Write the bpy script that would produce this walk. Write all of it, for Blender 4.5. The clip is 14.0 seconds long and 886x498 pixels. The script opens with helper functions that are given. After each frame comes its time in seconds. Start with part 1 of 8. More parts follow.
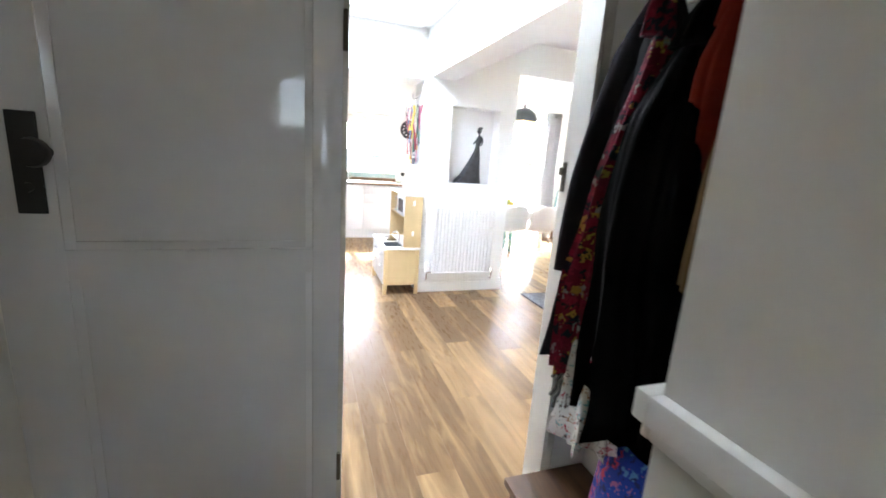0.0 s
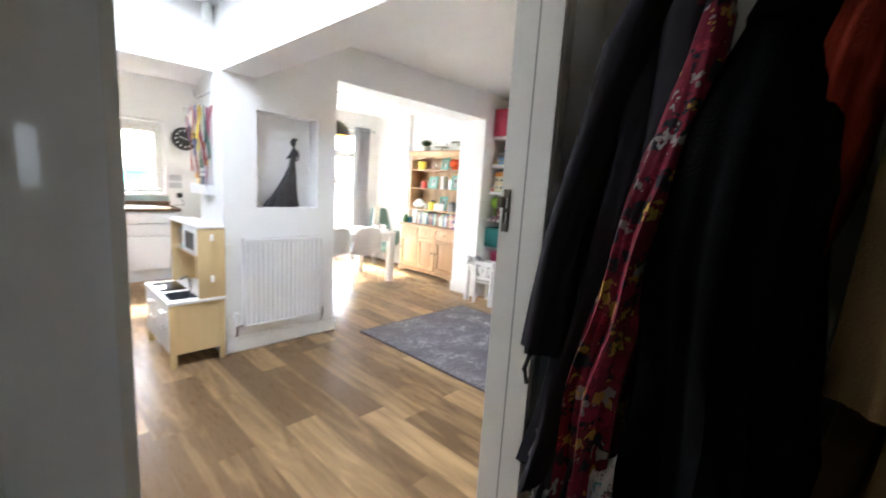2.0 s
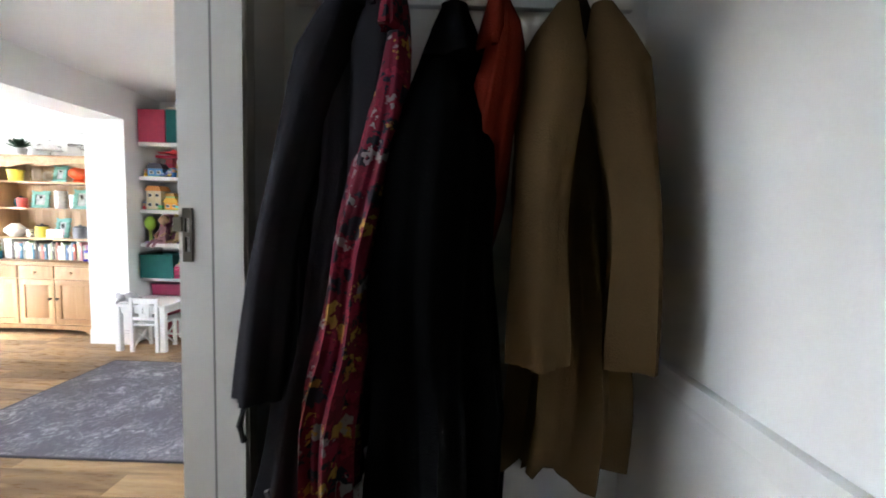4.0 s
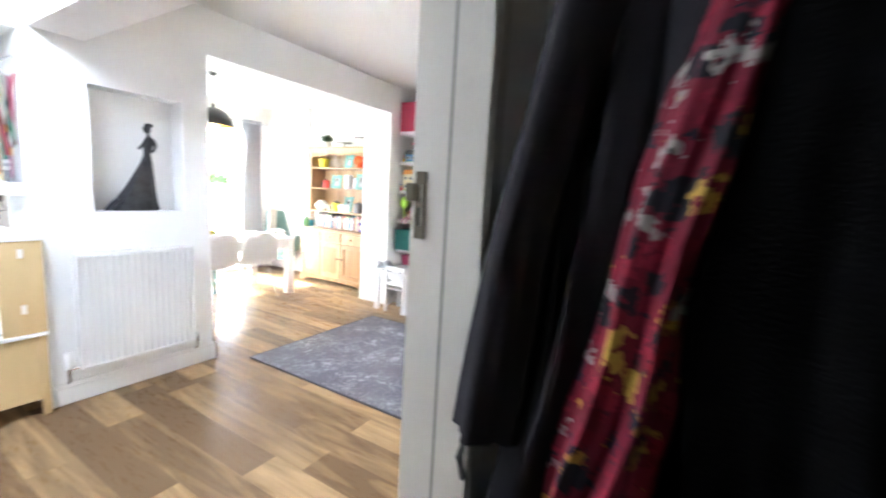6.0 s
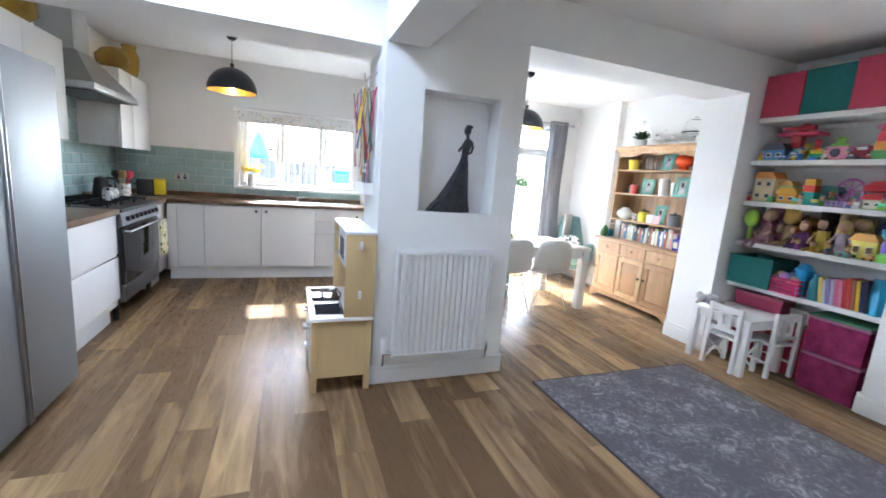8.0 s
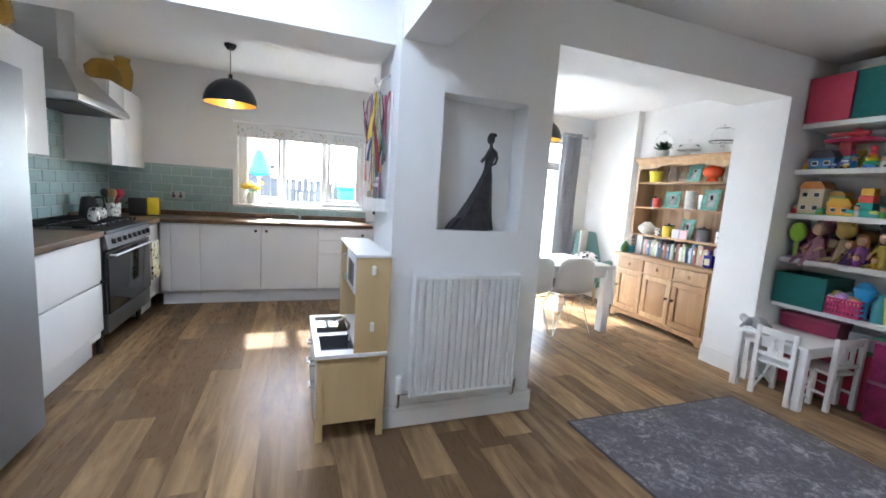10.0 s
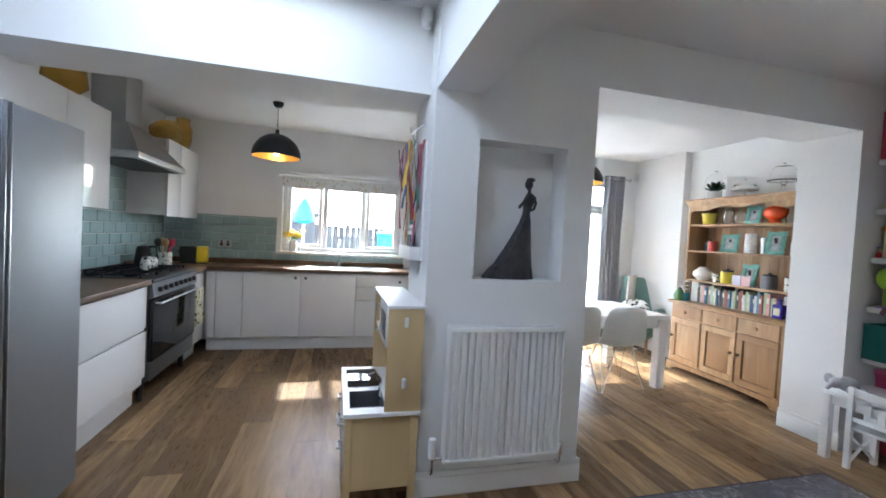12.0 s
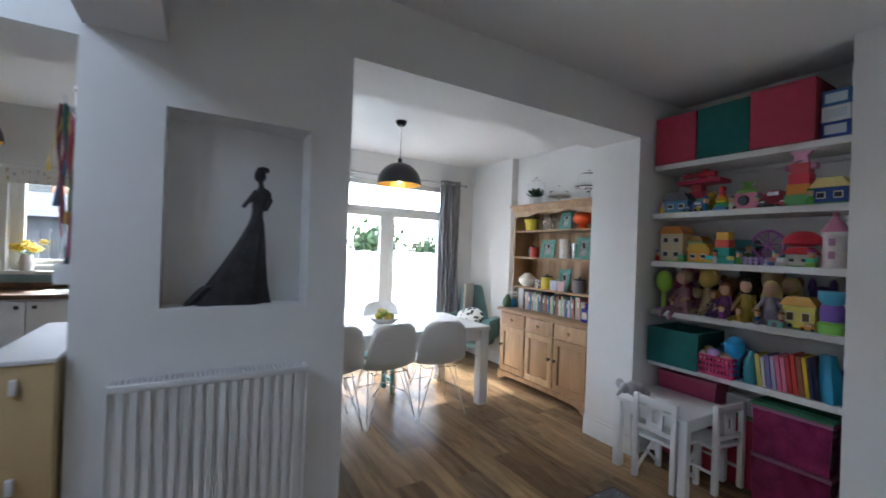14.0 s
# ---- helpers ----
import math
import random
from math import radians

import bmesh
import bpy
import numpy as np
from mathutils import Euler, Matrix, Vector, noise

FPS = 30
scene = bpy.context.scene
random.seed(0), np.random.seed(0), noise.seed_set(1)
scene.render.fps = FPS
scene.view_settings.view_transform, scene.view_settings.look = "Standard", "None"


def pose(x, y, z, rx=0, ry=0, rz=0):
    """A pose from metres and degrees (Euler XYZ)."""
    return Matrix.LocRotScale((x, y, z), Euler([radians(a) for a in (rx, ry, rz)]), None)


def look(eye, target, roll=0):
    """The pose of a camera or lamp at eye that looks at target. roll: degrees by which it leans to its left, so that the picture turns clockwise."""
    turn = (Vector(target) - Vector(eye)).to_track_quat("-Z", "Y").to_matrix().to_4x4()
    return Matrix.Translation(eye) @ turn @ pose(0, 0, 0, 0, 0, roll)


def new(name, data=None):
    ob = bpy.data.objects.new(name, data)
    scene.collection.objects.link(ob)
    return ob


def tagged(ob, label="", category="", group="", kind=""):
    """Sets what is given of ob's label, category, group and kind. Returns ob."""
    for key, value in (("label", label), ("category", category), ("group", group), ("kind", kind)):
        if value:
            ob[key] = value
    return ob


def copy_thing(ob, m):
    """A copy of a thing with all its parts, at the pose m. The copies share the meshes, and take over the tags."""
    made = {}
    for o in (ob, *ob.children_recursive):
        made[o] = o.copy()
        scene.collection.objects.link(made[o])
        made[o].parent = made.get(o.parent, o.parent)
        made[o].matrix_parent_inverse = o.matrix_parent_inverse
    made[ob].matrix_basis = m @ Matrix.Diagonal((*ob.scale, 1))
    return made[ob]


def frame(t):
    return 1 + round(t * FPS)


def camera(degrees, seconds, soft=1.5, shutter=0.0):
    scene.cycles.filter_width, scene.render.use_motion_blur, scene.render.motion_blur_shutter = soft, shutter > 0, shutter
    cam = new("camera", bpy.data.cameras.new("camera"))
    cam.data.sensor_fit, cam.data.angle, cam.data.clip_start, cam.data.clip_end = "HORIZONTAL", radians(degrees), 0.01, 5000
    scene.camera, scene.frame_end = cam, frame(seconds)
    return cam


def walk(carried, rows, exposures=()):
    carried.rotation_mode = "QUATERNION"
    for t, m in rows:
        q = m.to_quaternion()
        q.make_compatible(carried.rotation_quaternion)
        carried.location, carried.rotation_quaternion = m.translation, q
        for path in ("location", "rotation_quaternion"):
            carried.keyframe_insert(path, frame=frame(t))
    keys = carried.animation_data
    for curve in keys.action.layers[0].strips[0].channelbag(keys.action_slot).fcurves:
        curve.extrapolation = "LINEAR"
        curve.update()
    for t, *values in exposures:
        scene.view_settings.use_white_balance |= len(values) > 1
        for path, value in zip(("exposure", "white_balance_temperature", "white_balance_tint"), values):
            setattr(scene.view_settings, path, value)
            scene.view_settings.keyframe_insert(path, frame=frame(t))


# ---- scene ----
cam = camera(94.5, 14.0, soft=1.7, shutter=0.4)
PATH = [
    (0, (-0.217, 0.249, 1.416), (0.422, 2.095, 0.984), 4.1),
    (0.3, (-0.206, 0.352, 1.426), (0.375, 2.203, 0.941), 4.1),
    (0.5, (-0.231, 0.444, 1.4), (0.355, 2.298, 0.93), 4.0),
    (0.9, (-0.273, 0.593, 1.44), (0.409, 2.415, 0.98), 4.2),
    (1, (-0.271, 0.638, 1.403), (0.48, 2.44, 0.972), 4.4),
    (1.5, (-0.231, 0.809, 1.391), (0.889, 2.417, 0.993), 3.8),
    (2, (-0.18, 0.937, 1.428), (1.261, 2.292, 1.129), 3.6),
    (2.3, (-0.184, 0.976, 1.445), (1.43, 2.134, 1.213), 3.0),
    (2.5, (-0.18, 1.006, 1.442), (1.543, 2.0, 1.235), 3.0),
    (3, (-0.196, 1.031, 1.439), (1.708, 1.627, 1.31), 2.2),
    (3.2, (-0.201, 1.033, 1.435), (1.744, 1.479, 1.3), 1.9),
    (4.25, (-0.09, 1.02, 1.43), (1.91, 1.0, 1.27), 1.7),
    (5.3, (0.02, 1.048, 1.425), (1.972, 1.43, 1.225), 2.0),
    (5.5, (0.044, 1.069, 1.421), (1.95, 1.637, 1.217), 2.3),
    (6, (0.127, 1.159, 1.4), (1.829, 2.174, 1.133), 3.2),
    (6.5, (0.226, 1.35, 1.415), (1.636, 2.735, 1.109), 4.0),
    (7, (0.304, 1.491, 1.389), (1.383, 3.136, 1.029), 4.4),
    (7.5, (0.373, 1.661, 1.406), (1.228, 3.438, 1.076), 4.6),
    (8, (0.41, 1.748, 1.398), (1.111, 3.59, 1.058), 4.5),
    (8.2, (0.418, 1.788, 1.393), (1.094, 3.64, 1.056), 4.4),
    (10.3, (0.398, 2.103, 1.378), (1.094, 3.964, 1.145), 3.6),
    (10.5, (0.392, 2.102, 1.386), (1.077, 3.97, 1.179), 3.6),
    (11, (0.387, 2.117, 1.387), (1.032, 4.004, 1.235), 3.3),
    (11.5, (0.39, 2.133, 1.386), (1.011, 4.03, 1.265), 3.2),
    (12, (0.461, 2.195, 1.397), (0.965, 4.129, 1.335), 3.1),
    (12.5, (0.64, 2.248, 1.414), (1.141, 4.184, 1.381), 2.8),
    (13, (0.829, 2.259, 1.398), (1.491, 4.146, 1.367), 2.6),
    (13.5, (1.044, 2.402, 1.433), (1.963, 4.178, 1.448), 2.1),
    (14, (1.305, 2.448, 1.431), (2.325, 4.169, 1.437), 2.1),
]
STOPS = [(0.0, 2.5, 6430), (1.0, 2.3, 6530), (2.0, 1.63, 6680), (2.5, 1.49, 6780), (3.0, 1.65, 6380), (4.2, 1.8, 6380), (5.4, 2.2, 6480), (6.0, 2.2, 6380), (6.5, 1.95, 6080), (6.9, 1.6, 6030), (7.5, 1.25, 5970), (8.2, 1.03, 5920), (10.3, 0.73, 6050), (11.5, 0.48, 6000), (12.5, 0.33, 6000), (13.3, 0.13, 5950), (14.0, -0.35, 5900)]
BASE = 2.6
walk(cam, [(t, look(eye, target, roll)) for t, eye, target, roll in PATH], [(t, BASE + s, k, 8) for t, s, k in STOPS])

# ---- sky, sun and the lamp that stands in for the hall pane's daylight ----
world = bpy.data.worlds.new("sky")
scene.world = world
world.use_nodes = True
wn = world.node_tree.nodes
sky = wn.new("ShaderNodeTexSky")
sky.sky_type, sky.sun_disc = "NISHITA", False
sky.sun_elevation, sky.sun_rotation = radians(44), radians(-11)
sky.air_density, sky.dust_density, sky.ozone_density = 0.9, 0.7, 1.6
haze = wn.new("ShaderNodeHueSaturation")
haze.inputs["Saturation"].default_value = 0.4
world.node_tree.links.new(sky.outputs[0], haze.inputs["Color"])
world.node_tree.links.new(haze.outputs[0], wn["Background"].inputs[0])
wn["Background"].inputs[1].default_value = 0.42
sun = new("sun", bpy.data.lights.new("sun", "SUN"))
sun.data.energy, sun.data.angle, sun.data.color = 2.0, radians(1.5), (1.0, 0.985, 0.95)
sun.matrix_world = look((0, 0, 0), (0.08, -1.0, -0.94))


def portal(name, x, y, z, w, h, turn):
    ob = new(name, bpy.data.lights.new(name, "AREA"))
    ob.data.shape, ob.data.size, ob.data.size_y = "RECTANGLE", w, h
    ob.data.cycles.is_portal = True
    ob.matrix_world = pose(x, y, z, 90, 0, turn)
    return ob


portal("kitchen_window_portal", 0.54, 7.83, 1.57, 1.5, 1.0, 180)
portal("patio_window_portal", 3.12, 7.52, 1.2, 2.3, 2.3, 180)
# portal of the ceiling opening that is added to brighten beam and kitchen
roof = portal("added_opening_portal", -0.05, 3.4, 2.74, 1.1, 1.5, 0)
roof.matrix_world = pose(-0.05, 3.4, 2.74)
hall_glass = new("hall_glass_light", bpy.data.lights.new("hall_glass_light", "AREA"))
hall_glass.data.shape, hall_glass.data.size, hall_glass.data.size_y = "RECTANGLE", 0.3, 0.36
hall_glass.data.energy, hall_glass.data.color = 0.026, (0.8, 0.9, 1.0)
hall_glass.matrix_world = pose(-0.055, -1.33, 1.767, 90, 0, 0)


# ---- materials ----
def mat(name, col, rough=0.5, metal=0.0, var=0.08, scale=6.0, bump=0.05, bscale=80.0, trans=0.0, emit=0.0, emit_col=None, stretch=(1, 1, 1), rnd=0.0, sheen=0.0, coat=0.0, spec=0.5):
    m = bpy.data.materials.new(name)
    m.use_nodes = True
    nt = m.node_tree
    b = nt.nodes["Principled BSDF"]
    co = nt.nodes.new("ShaderNodeTexCoord")
    mp = nt.nodes.new("ShaderNodeMapping")
    mp.inputs["Scale"].default_value = stretch
    nt.links.new(co.outputs["Object"], mp.inputs[0])
    n1 = nt.nodes.new("ShaderNodeTexNoise")
    n1.inputs["Scale"].default_value, n1.inputs["Detail"].default_value = scale, 4.0
    n2 = nt.nodes.new("ShaderNodeTexNoise")
    n2.inputs["Scale"].default_value, n2.inputs["Detail"].default_value = bscale, 3.0
    for n in (n1, n2):
        nt.links.new(mp.outputs[0], n.inputs["Vector"])
    add = nt.nodes.new("ShaderNodeMath")
    add.operation = "MULTIPLY_ADD"
    add.inputs[1].default_value = 0.35
    nt.links.new(n2.outputs["Fac"], add.inputs[0])
    nt.links.new(n1.outputs["Fac"], add.inputs[2])
    last = add.outputs[0]
    if rnd:
        oi = nt.nodes.new("ShaderNodeObjectInfo")
        ra = nt.nodes.new("ShaderNodeMath")
        ra.operation = "MULTIPLY_ADD"
        ra.inputs[1].default_value = rnd
        nt.links.new(oi.outputs["Random"], ra.inputs[0])
        nt.links.new(last, ra.inputs[2])
        last = ra.outputs[0]
    ramp = nt.nodes.new("ShaderNodeMapRange")
    ramp.inputs[1].default_value, ramp.inputs[2].default_value = 0.35, 1.0 + rnd
    nt.links.new(last, ramp.inputs[0])
    mix = nt.nodes.new("ShaderNodeMix")
    mix.data_type = "RGBA"
    mix.inputs[6].default_value = (*[min(1, c * (1 + var)) for c in col], 1)
    mix.inputs[7].default_value = (*[c * (1 - var) for c in col], 1)
    nt.links.new(ramp.outputs[0], mix.inputs[0])
    nt.links.new(mix.outputs[2], b.inputs["Base Color"])
    b.inputs["Roughness"].default_value, b.inputs["Metallic"].default_value = rough, metal
    b.inputs["Transmission Weight"].default_value = trans
    b.inputs["Sheen Weight"].default_value = sheen
    b.inputs["Coat Weight"].default_value = coat
    b.inputs["Specular IOR Level"].default_value = spec
    if emit:
        b.inputs["Emission Color"].default_value = (*(emit_col or col), 1)
        b.inputs["Emission Strength"].default_value = emit
    if bump:
        bp = nt.nodes.new("ShaderNodeBump")
        bp.inputs["Strength"].default_value, bp.inputs["Distance"].default_value = min(1, bump * 4), 0.004
        nt.links.new(add.outputs[0], bp.inputs["Height"])
        nt.links.new(bp.outputs[0], b.inputs["Normal"])
    return m


def spots(name, base, cols, rough=0.8, scale=9.0, cut=0.45):
    """Cloth printed with scattered flowers: cells of several colours on a ground colour."""
    m = mat(name, base, rough, var=0.1, spec=0.2)
    nt = m.node_tree
    b = nt.nodes["Principled BSDF"]
    co = nt.nodes.new("ShaderNodeTexCoord")
    wob = nt.nodes.new("ShaderNodeTexNoise")
    wob.inputs["Scale"].default_value = scale * 2
    vm = nt.nodes.new("ShaderNodeVectorMath")
    vm.operation = "MULTIPLY_ADD"
    vm.inputs[1].default_value = (0.06, 0.06, 0.06)
    nt.links.new(co.outputs["Object"], wob.inputs["Vector"])
    nt.links.new(wob.outputs["Color"], vm.inputs[0])
    nt.links.new(co.outputs["Object"], vm.inputs[2])
    vo = nt.nodes.new("ShaderNodeTexVoronoi")
    vo.inputs["Scale"].default_value = scale
    nt.links.new(vm.outputs[0], vo.inputs["Vector"])
    lt = nt.nodes.new("ShaderNodeMath")
    lt.operation = "LESS_THAN"
    lt.inputs[1].default_value = cut
    nt.links.new(vo.outputs["Distance"], lt.inputs[0])
    sep = nt.nodes.new("ShaderNodeSeparateColor")
    nt.links.new(vo.outputs["Color"], sep.inputs[0])
    cr = nt.nodes.new("ShaderNodeValToRGB")
    cr.color_ramp.interpolation = "CONSTANT"
    el = cr.color_ramp.elements
    while len(el) < len(cols):
        el.new(0.5)
    for i, c in enumerate(cols):
        el[i].position = i / len(cols)
        el[i].color = (*c, 1)
    nt.links.new(sep.outputs[0], cr.inputs[0])
    mx = nt.nodes.new("ShaderNodeMix")
    mx.data_type = "RGBA"
    nt.links.new(lt.outputs[0], mx.inputs[0])
    old = b.inputs["Base Color"].links[0].from_socket
    nt.links.new(old, mx.inputs[6])
    nt.links.new(cr.outputs[0], mx.inputs[7])
    nt.links.new(mx.outputs[2], b.inputs["Base Color"])
    return m


def plank_material(name, light, dark, rough, along=1):
    m = mat(name, light, rough, var=0.0)
    nt = m.node_tree
    b = nt.nodes["Principled BSDF"]
    co = nt.nodes.new("ShaderNodeTexCoord")
    oi = nt.nodes.new("ShaderNodeObjectInfo")
    sh = nt.nodes.new("ShaderNodeVectorMath")
    sh.operation = "MULTIPLY_ADD"
    sh.inputs[1].default_value = (37.0, 53.0, 11.0)
    cm = nt.nodes.new("ShaderNodeCombineXYZ")
    for k in range(3):
        nt.links.new(oi.outputs["Random"], cm.inputs[k])
    nt.links.new(cm.outputs[0], sh.inputs[0])
    nt.links.new(co.outputs["Object"], sh.inputs[2])
    mp = nt.nodes.new("ShaderNodeMapping")
    mp.inputs["Scale"].default_value = [(9, 1.1, 1), (1.1, 9, 1)][1 - along] if along in (0, 1) else (9, 9, 1.1)
    nt.links.new(sh.outputs[0], mp.inputs[0])
    n1 = nt.nodes.new("ShaderNodeTexNoise")
    n1.inputs["Scale"].default_value, n1.inputs["Detail"].default_value, n1.inputs["Distortion"].default_value = 1.3, 6.0, 1.2
    n2 = nt.nodes.new("ShaderNodeTexNoise")
    n2.inputs["Scale"].default_value, n2.inputs["Detail"].default_value = 9.0, 5.0
    for n in (n1, n2):
        nt.links.new(mp.outputs[0], n.inputs["Vector"])
    a = nt.nodes.new("ShaderNodeMath")
    a.operation = "MULTIPLY_ADD"
    a.inputs[1].default_value = 0.1
    nt.links.new(n2.outputs["Fac"], a.inputs[0])
    nt.links.new(n1.outputs["Fac"], a.inputs[2])
    a2 = nt.nodes.new("ShaderNodeMath")
    a2.operation = "MULTIPLY_ADD"
    a2.inputs[1].default_value = 0.5
    nt.links.new(oi.outputs["Random"], a2.inputs[0])
    nt.links.new(a.outputs[0], a2.inputs[2])
    cr = nt.nodes.new("ShaderNodeValToRGB")
    e = cr.color_ramp.elements
    e[0].position, e[0].color = 0.43, (*light, 1)
    e[1].position, e[1].color = 0.95, (*dark, 1)
    mid = e.new(0.66)
    mid.color = (*[(p * 0.5 + q * 0.5) for p, q in zip(light, dark)], 1)
    nt.links.new(a2.outputs[0], cr.inputs[0])
    nt.links.new(cr.outputs[0], b.inputs["Base Color"])
    rr = nt.nodes.new("ShaderNodeMapRange")
    rr.inputs[3].default_value, rr.inputs[4].default_value = rough - 0.06, rough + 0.12
    nt.links.new(n2.outputs["Fac"], rr.inputs[0])
    nt.links.new(rr.outputs[0], b.inputs["Roughness"])
    bp = nt.nodes.new("ShaderNodeBump")
    bp.inputs["Strength"].default_value, bp.inputs["Distance"].default_value = 0.12, 0.002
    nt.links.new(a.outputs[0], bp.inputs["Height"])
    nt.links.new(bp.outputs[0], b.inputs["Normal"])
    return m


WALL = mat("wall_paint", (0.83, 0.83, 0.82), 0.75, var=0.03, scale=2.0, bump=0.04, bscale=160)
CEIL = mat("ceiling_paint", (0.83, 0.83, 0.83), 0.85, var=0.02, scale=1.5, bump=0.03, bscale=140)
# white gloss of the doorway, its weaker light put into the darker colour
SHADEDW = mat("shaded_white_gloss", (0.56, 0.545, 0.50), 0.32, var=0.04, scale=3, bump=0.06, bscale=40)
DOORP = mat("door_gloss_paint", (0.60, 0.62, 0.66), 0.07, var=0.04, scale=3, bump=0.035, bscale=22)
TRIM = mat("trim_paint", (0.8, 0.8, 0.79), 0.35, var=0.03, scale=4, bump=0.03)
FLOORW = plank_material("oak_floor", (0.43, 0.285, 0.148), (0.15, 0.093, 0.05), 0.26)
FLOORW.node_tree.nodes["Principled BSDF"].inputs["Specular IOR Level"].default_value = 0.06
SUBF = mat("floor_joint", (0.09, 0.05, 0.025), 0.8)
CABW = mat("cabinet_white_gloss", (0.84, 0.84, 0.84), 0.12, var=0.015, scale=2, bump=0.0)
PLINTH = mat("cabinet_plinth", (0.78, 0.78, 0.78), 0.35, var=0.03)
WORKTOP = plank_material("oak_worktop", (0.27, 0.165, 0.085), (0.12, 0.068, 0.034), 0.3)
TILE = mat("duck_egg_tile", (0.34, 0.455, 0.45), 0.12, var=0.10, scale=10, bump=0.03, bscale=30, rnd=0.5)
GROUT = mat("grout", (0.55, 0.60, 0.58), 0.85, var=0.06, scale=30)
STEEL = mat("brushed_steel", (0.52, 0.53, 0.54), 0.30, 1.0, var=0.06, scale=3, stretch=(1, 1, 40), bump=0.02)
FRIDGE = mat("fridge_grey_steel", (0.25, 0.26, 0.275), 0.5, 0.6, var=0.04, scale=2, bump=0.02, bscale=200)
CHROME = mat("chrome", (0.75, 0.76, 0.78), 0.08, 1.0, var=0.03, bump=0)
DARKM = mat("dark_iron", (0.02, 0.02, 0.022), 0.45, 0.3, var=0.2, bump=0.08)
BRASS = mat("aged_brass", (0.09, 0.075, 0.055), 0.5, 0.7, var=0.2)
BLACKG = mat("black_glass", (0.012, 0.012, 0.014), 0.06, var=0.05, bump=0)
BLACKP = mat("black_plastic", (0.02, 0.02, 0.022), 0.4, var=0.15)
GLASS = mat("clear_glass", (1, 1, 1), 0.0, trans=1.0, var=0, bump=0)
PINE = plank_material("pine", (0.56, 0.375, 0.20), (0.36, 0.205, 0.095), 0.42, along=2)
BIRCH = mat("birch_ply", (0.62, 0.46, 0.24), 0.5, var=0.10, scale=2, stretch=(4, 4, 0.5), bump=0.04)
WHITEP = mat("white_plastic", (0.80, 0.80, 0.79), 0.35, var=0.03, bump=0)
WHITEL = mat("white_lacquer", (0.80, 0.80, 0.80), 0.4, var=0.04, scale=5)
CERAMIC = mat("white_ceramic", (0.80, 0.79, 0.76), 0.2, var=0.03, bump=0)
RUGM = mat("rug_wool", (0.2, 0.2, 0.22), 0.95, var=0.3)
CURT = mat("grey_curtain", (0.30, 0.31, 0.34), 0.9, var=0.08, scale=30, bump=0.15, bscale=300, sheen=0.0)
TEAL = mat("teal_fabric", (0.008, 0.125, 0.12), 0.85, var=0.10, scale=20, bump=0.12, bscale=220, sheen=0.1)
PINKB = mat("pink_fabric", (0.46, 0.045, 0.09), 0.85, var=0.10, scale=20, bump=0.12, bscale=220, sheen=0.1)
BRONZE = mat("dark_bronze", (0.045, 0.045, 0.05), 0.5, 0.5, var=0.5, scale=18, bump=0.3, bscale=50)
AMBER = mat("amber_glass", (0.88, 0.66, 0.25), 0.05, trans=0.8, var=0.1, bump=0)
AMBER.node_tree.nodes["Principled BSDF"].inputs["IOR"].default_value = 1.15
GOLDIN = mat("gold_lining", (0.75, 0.48, 0.12), 0.35, 0.8, var=0.08)
NAVY = mat("dark_shade", (0.018, 0.022, 0.03), 0.4, var=0.1)
BULB = mat("warm_bulb", (1, 0.8, 0.5), 0.5, emit=2.0, emit_col=(1.0, 0.72, 0.38), bump=0)
PETAL = mat("lamp_petal", (0.80, 0.74, 0.60), 0.6, var=0.03, trans=0.3)
THIN = mat("thin_glass", (1, 1, 1), 0.0, trans=1.0, var=0, bump=0)
THIN.node_tree.nodes["Principled BSDF"].inputs["IOR"].default_value = 1.08


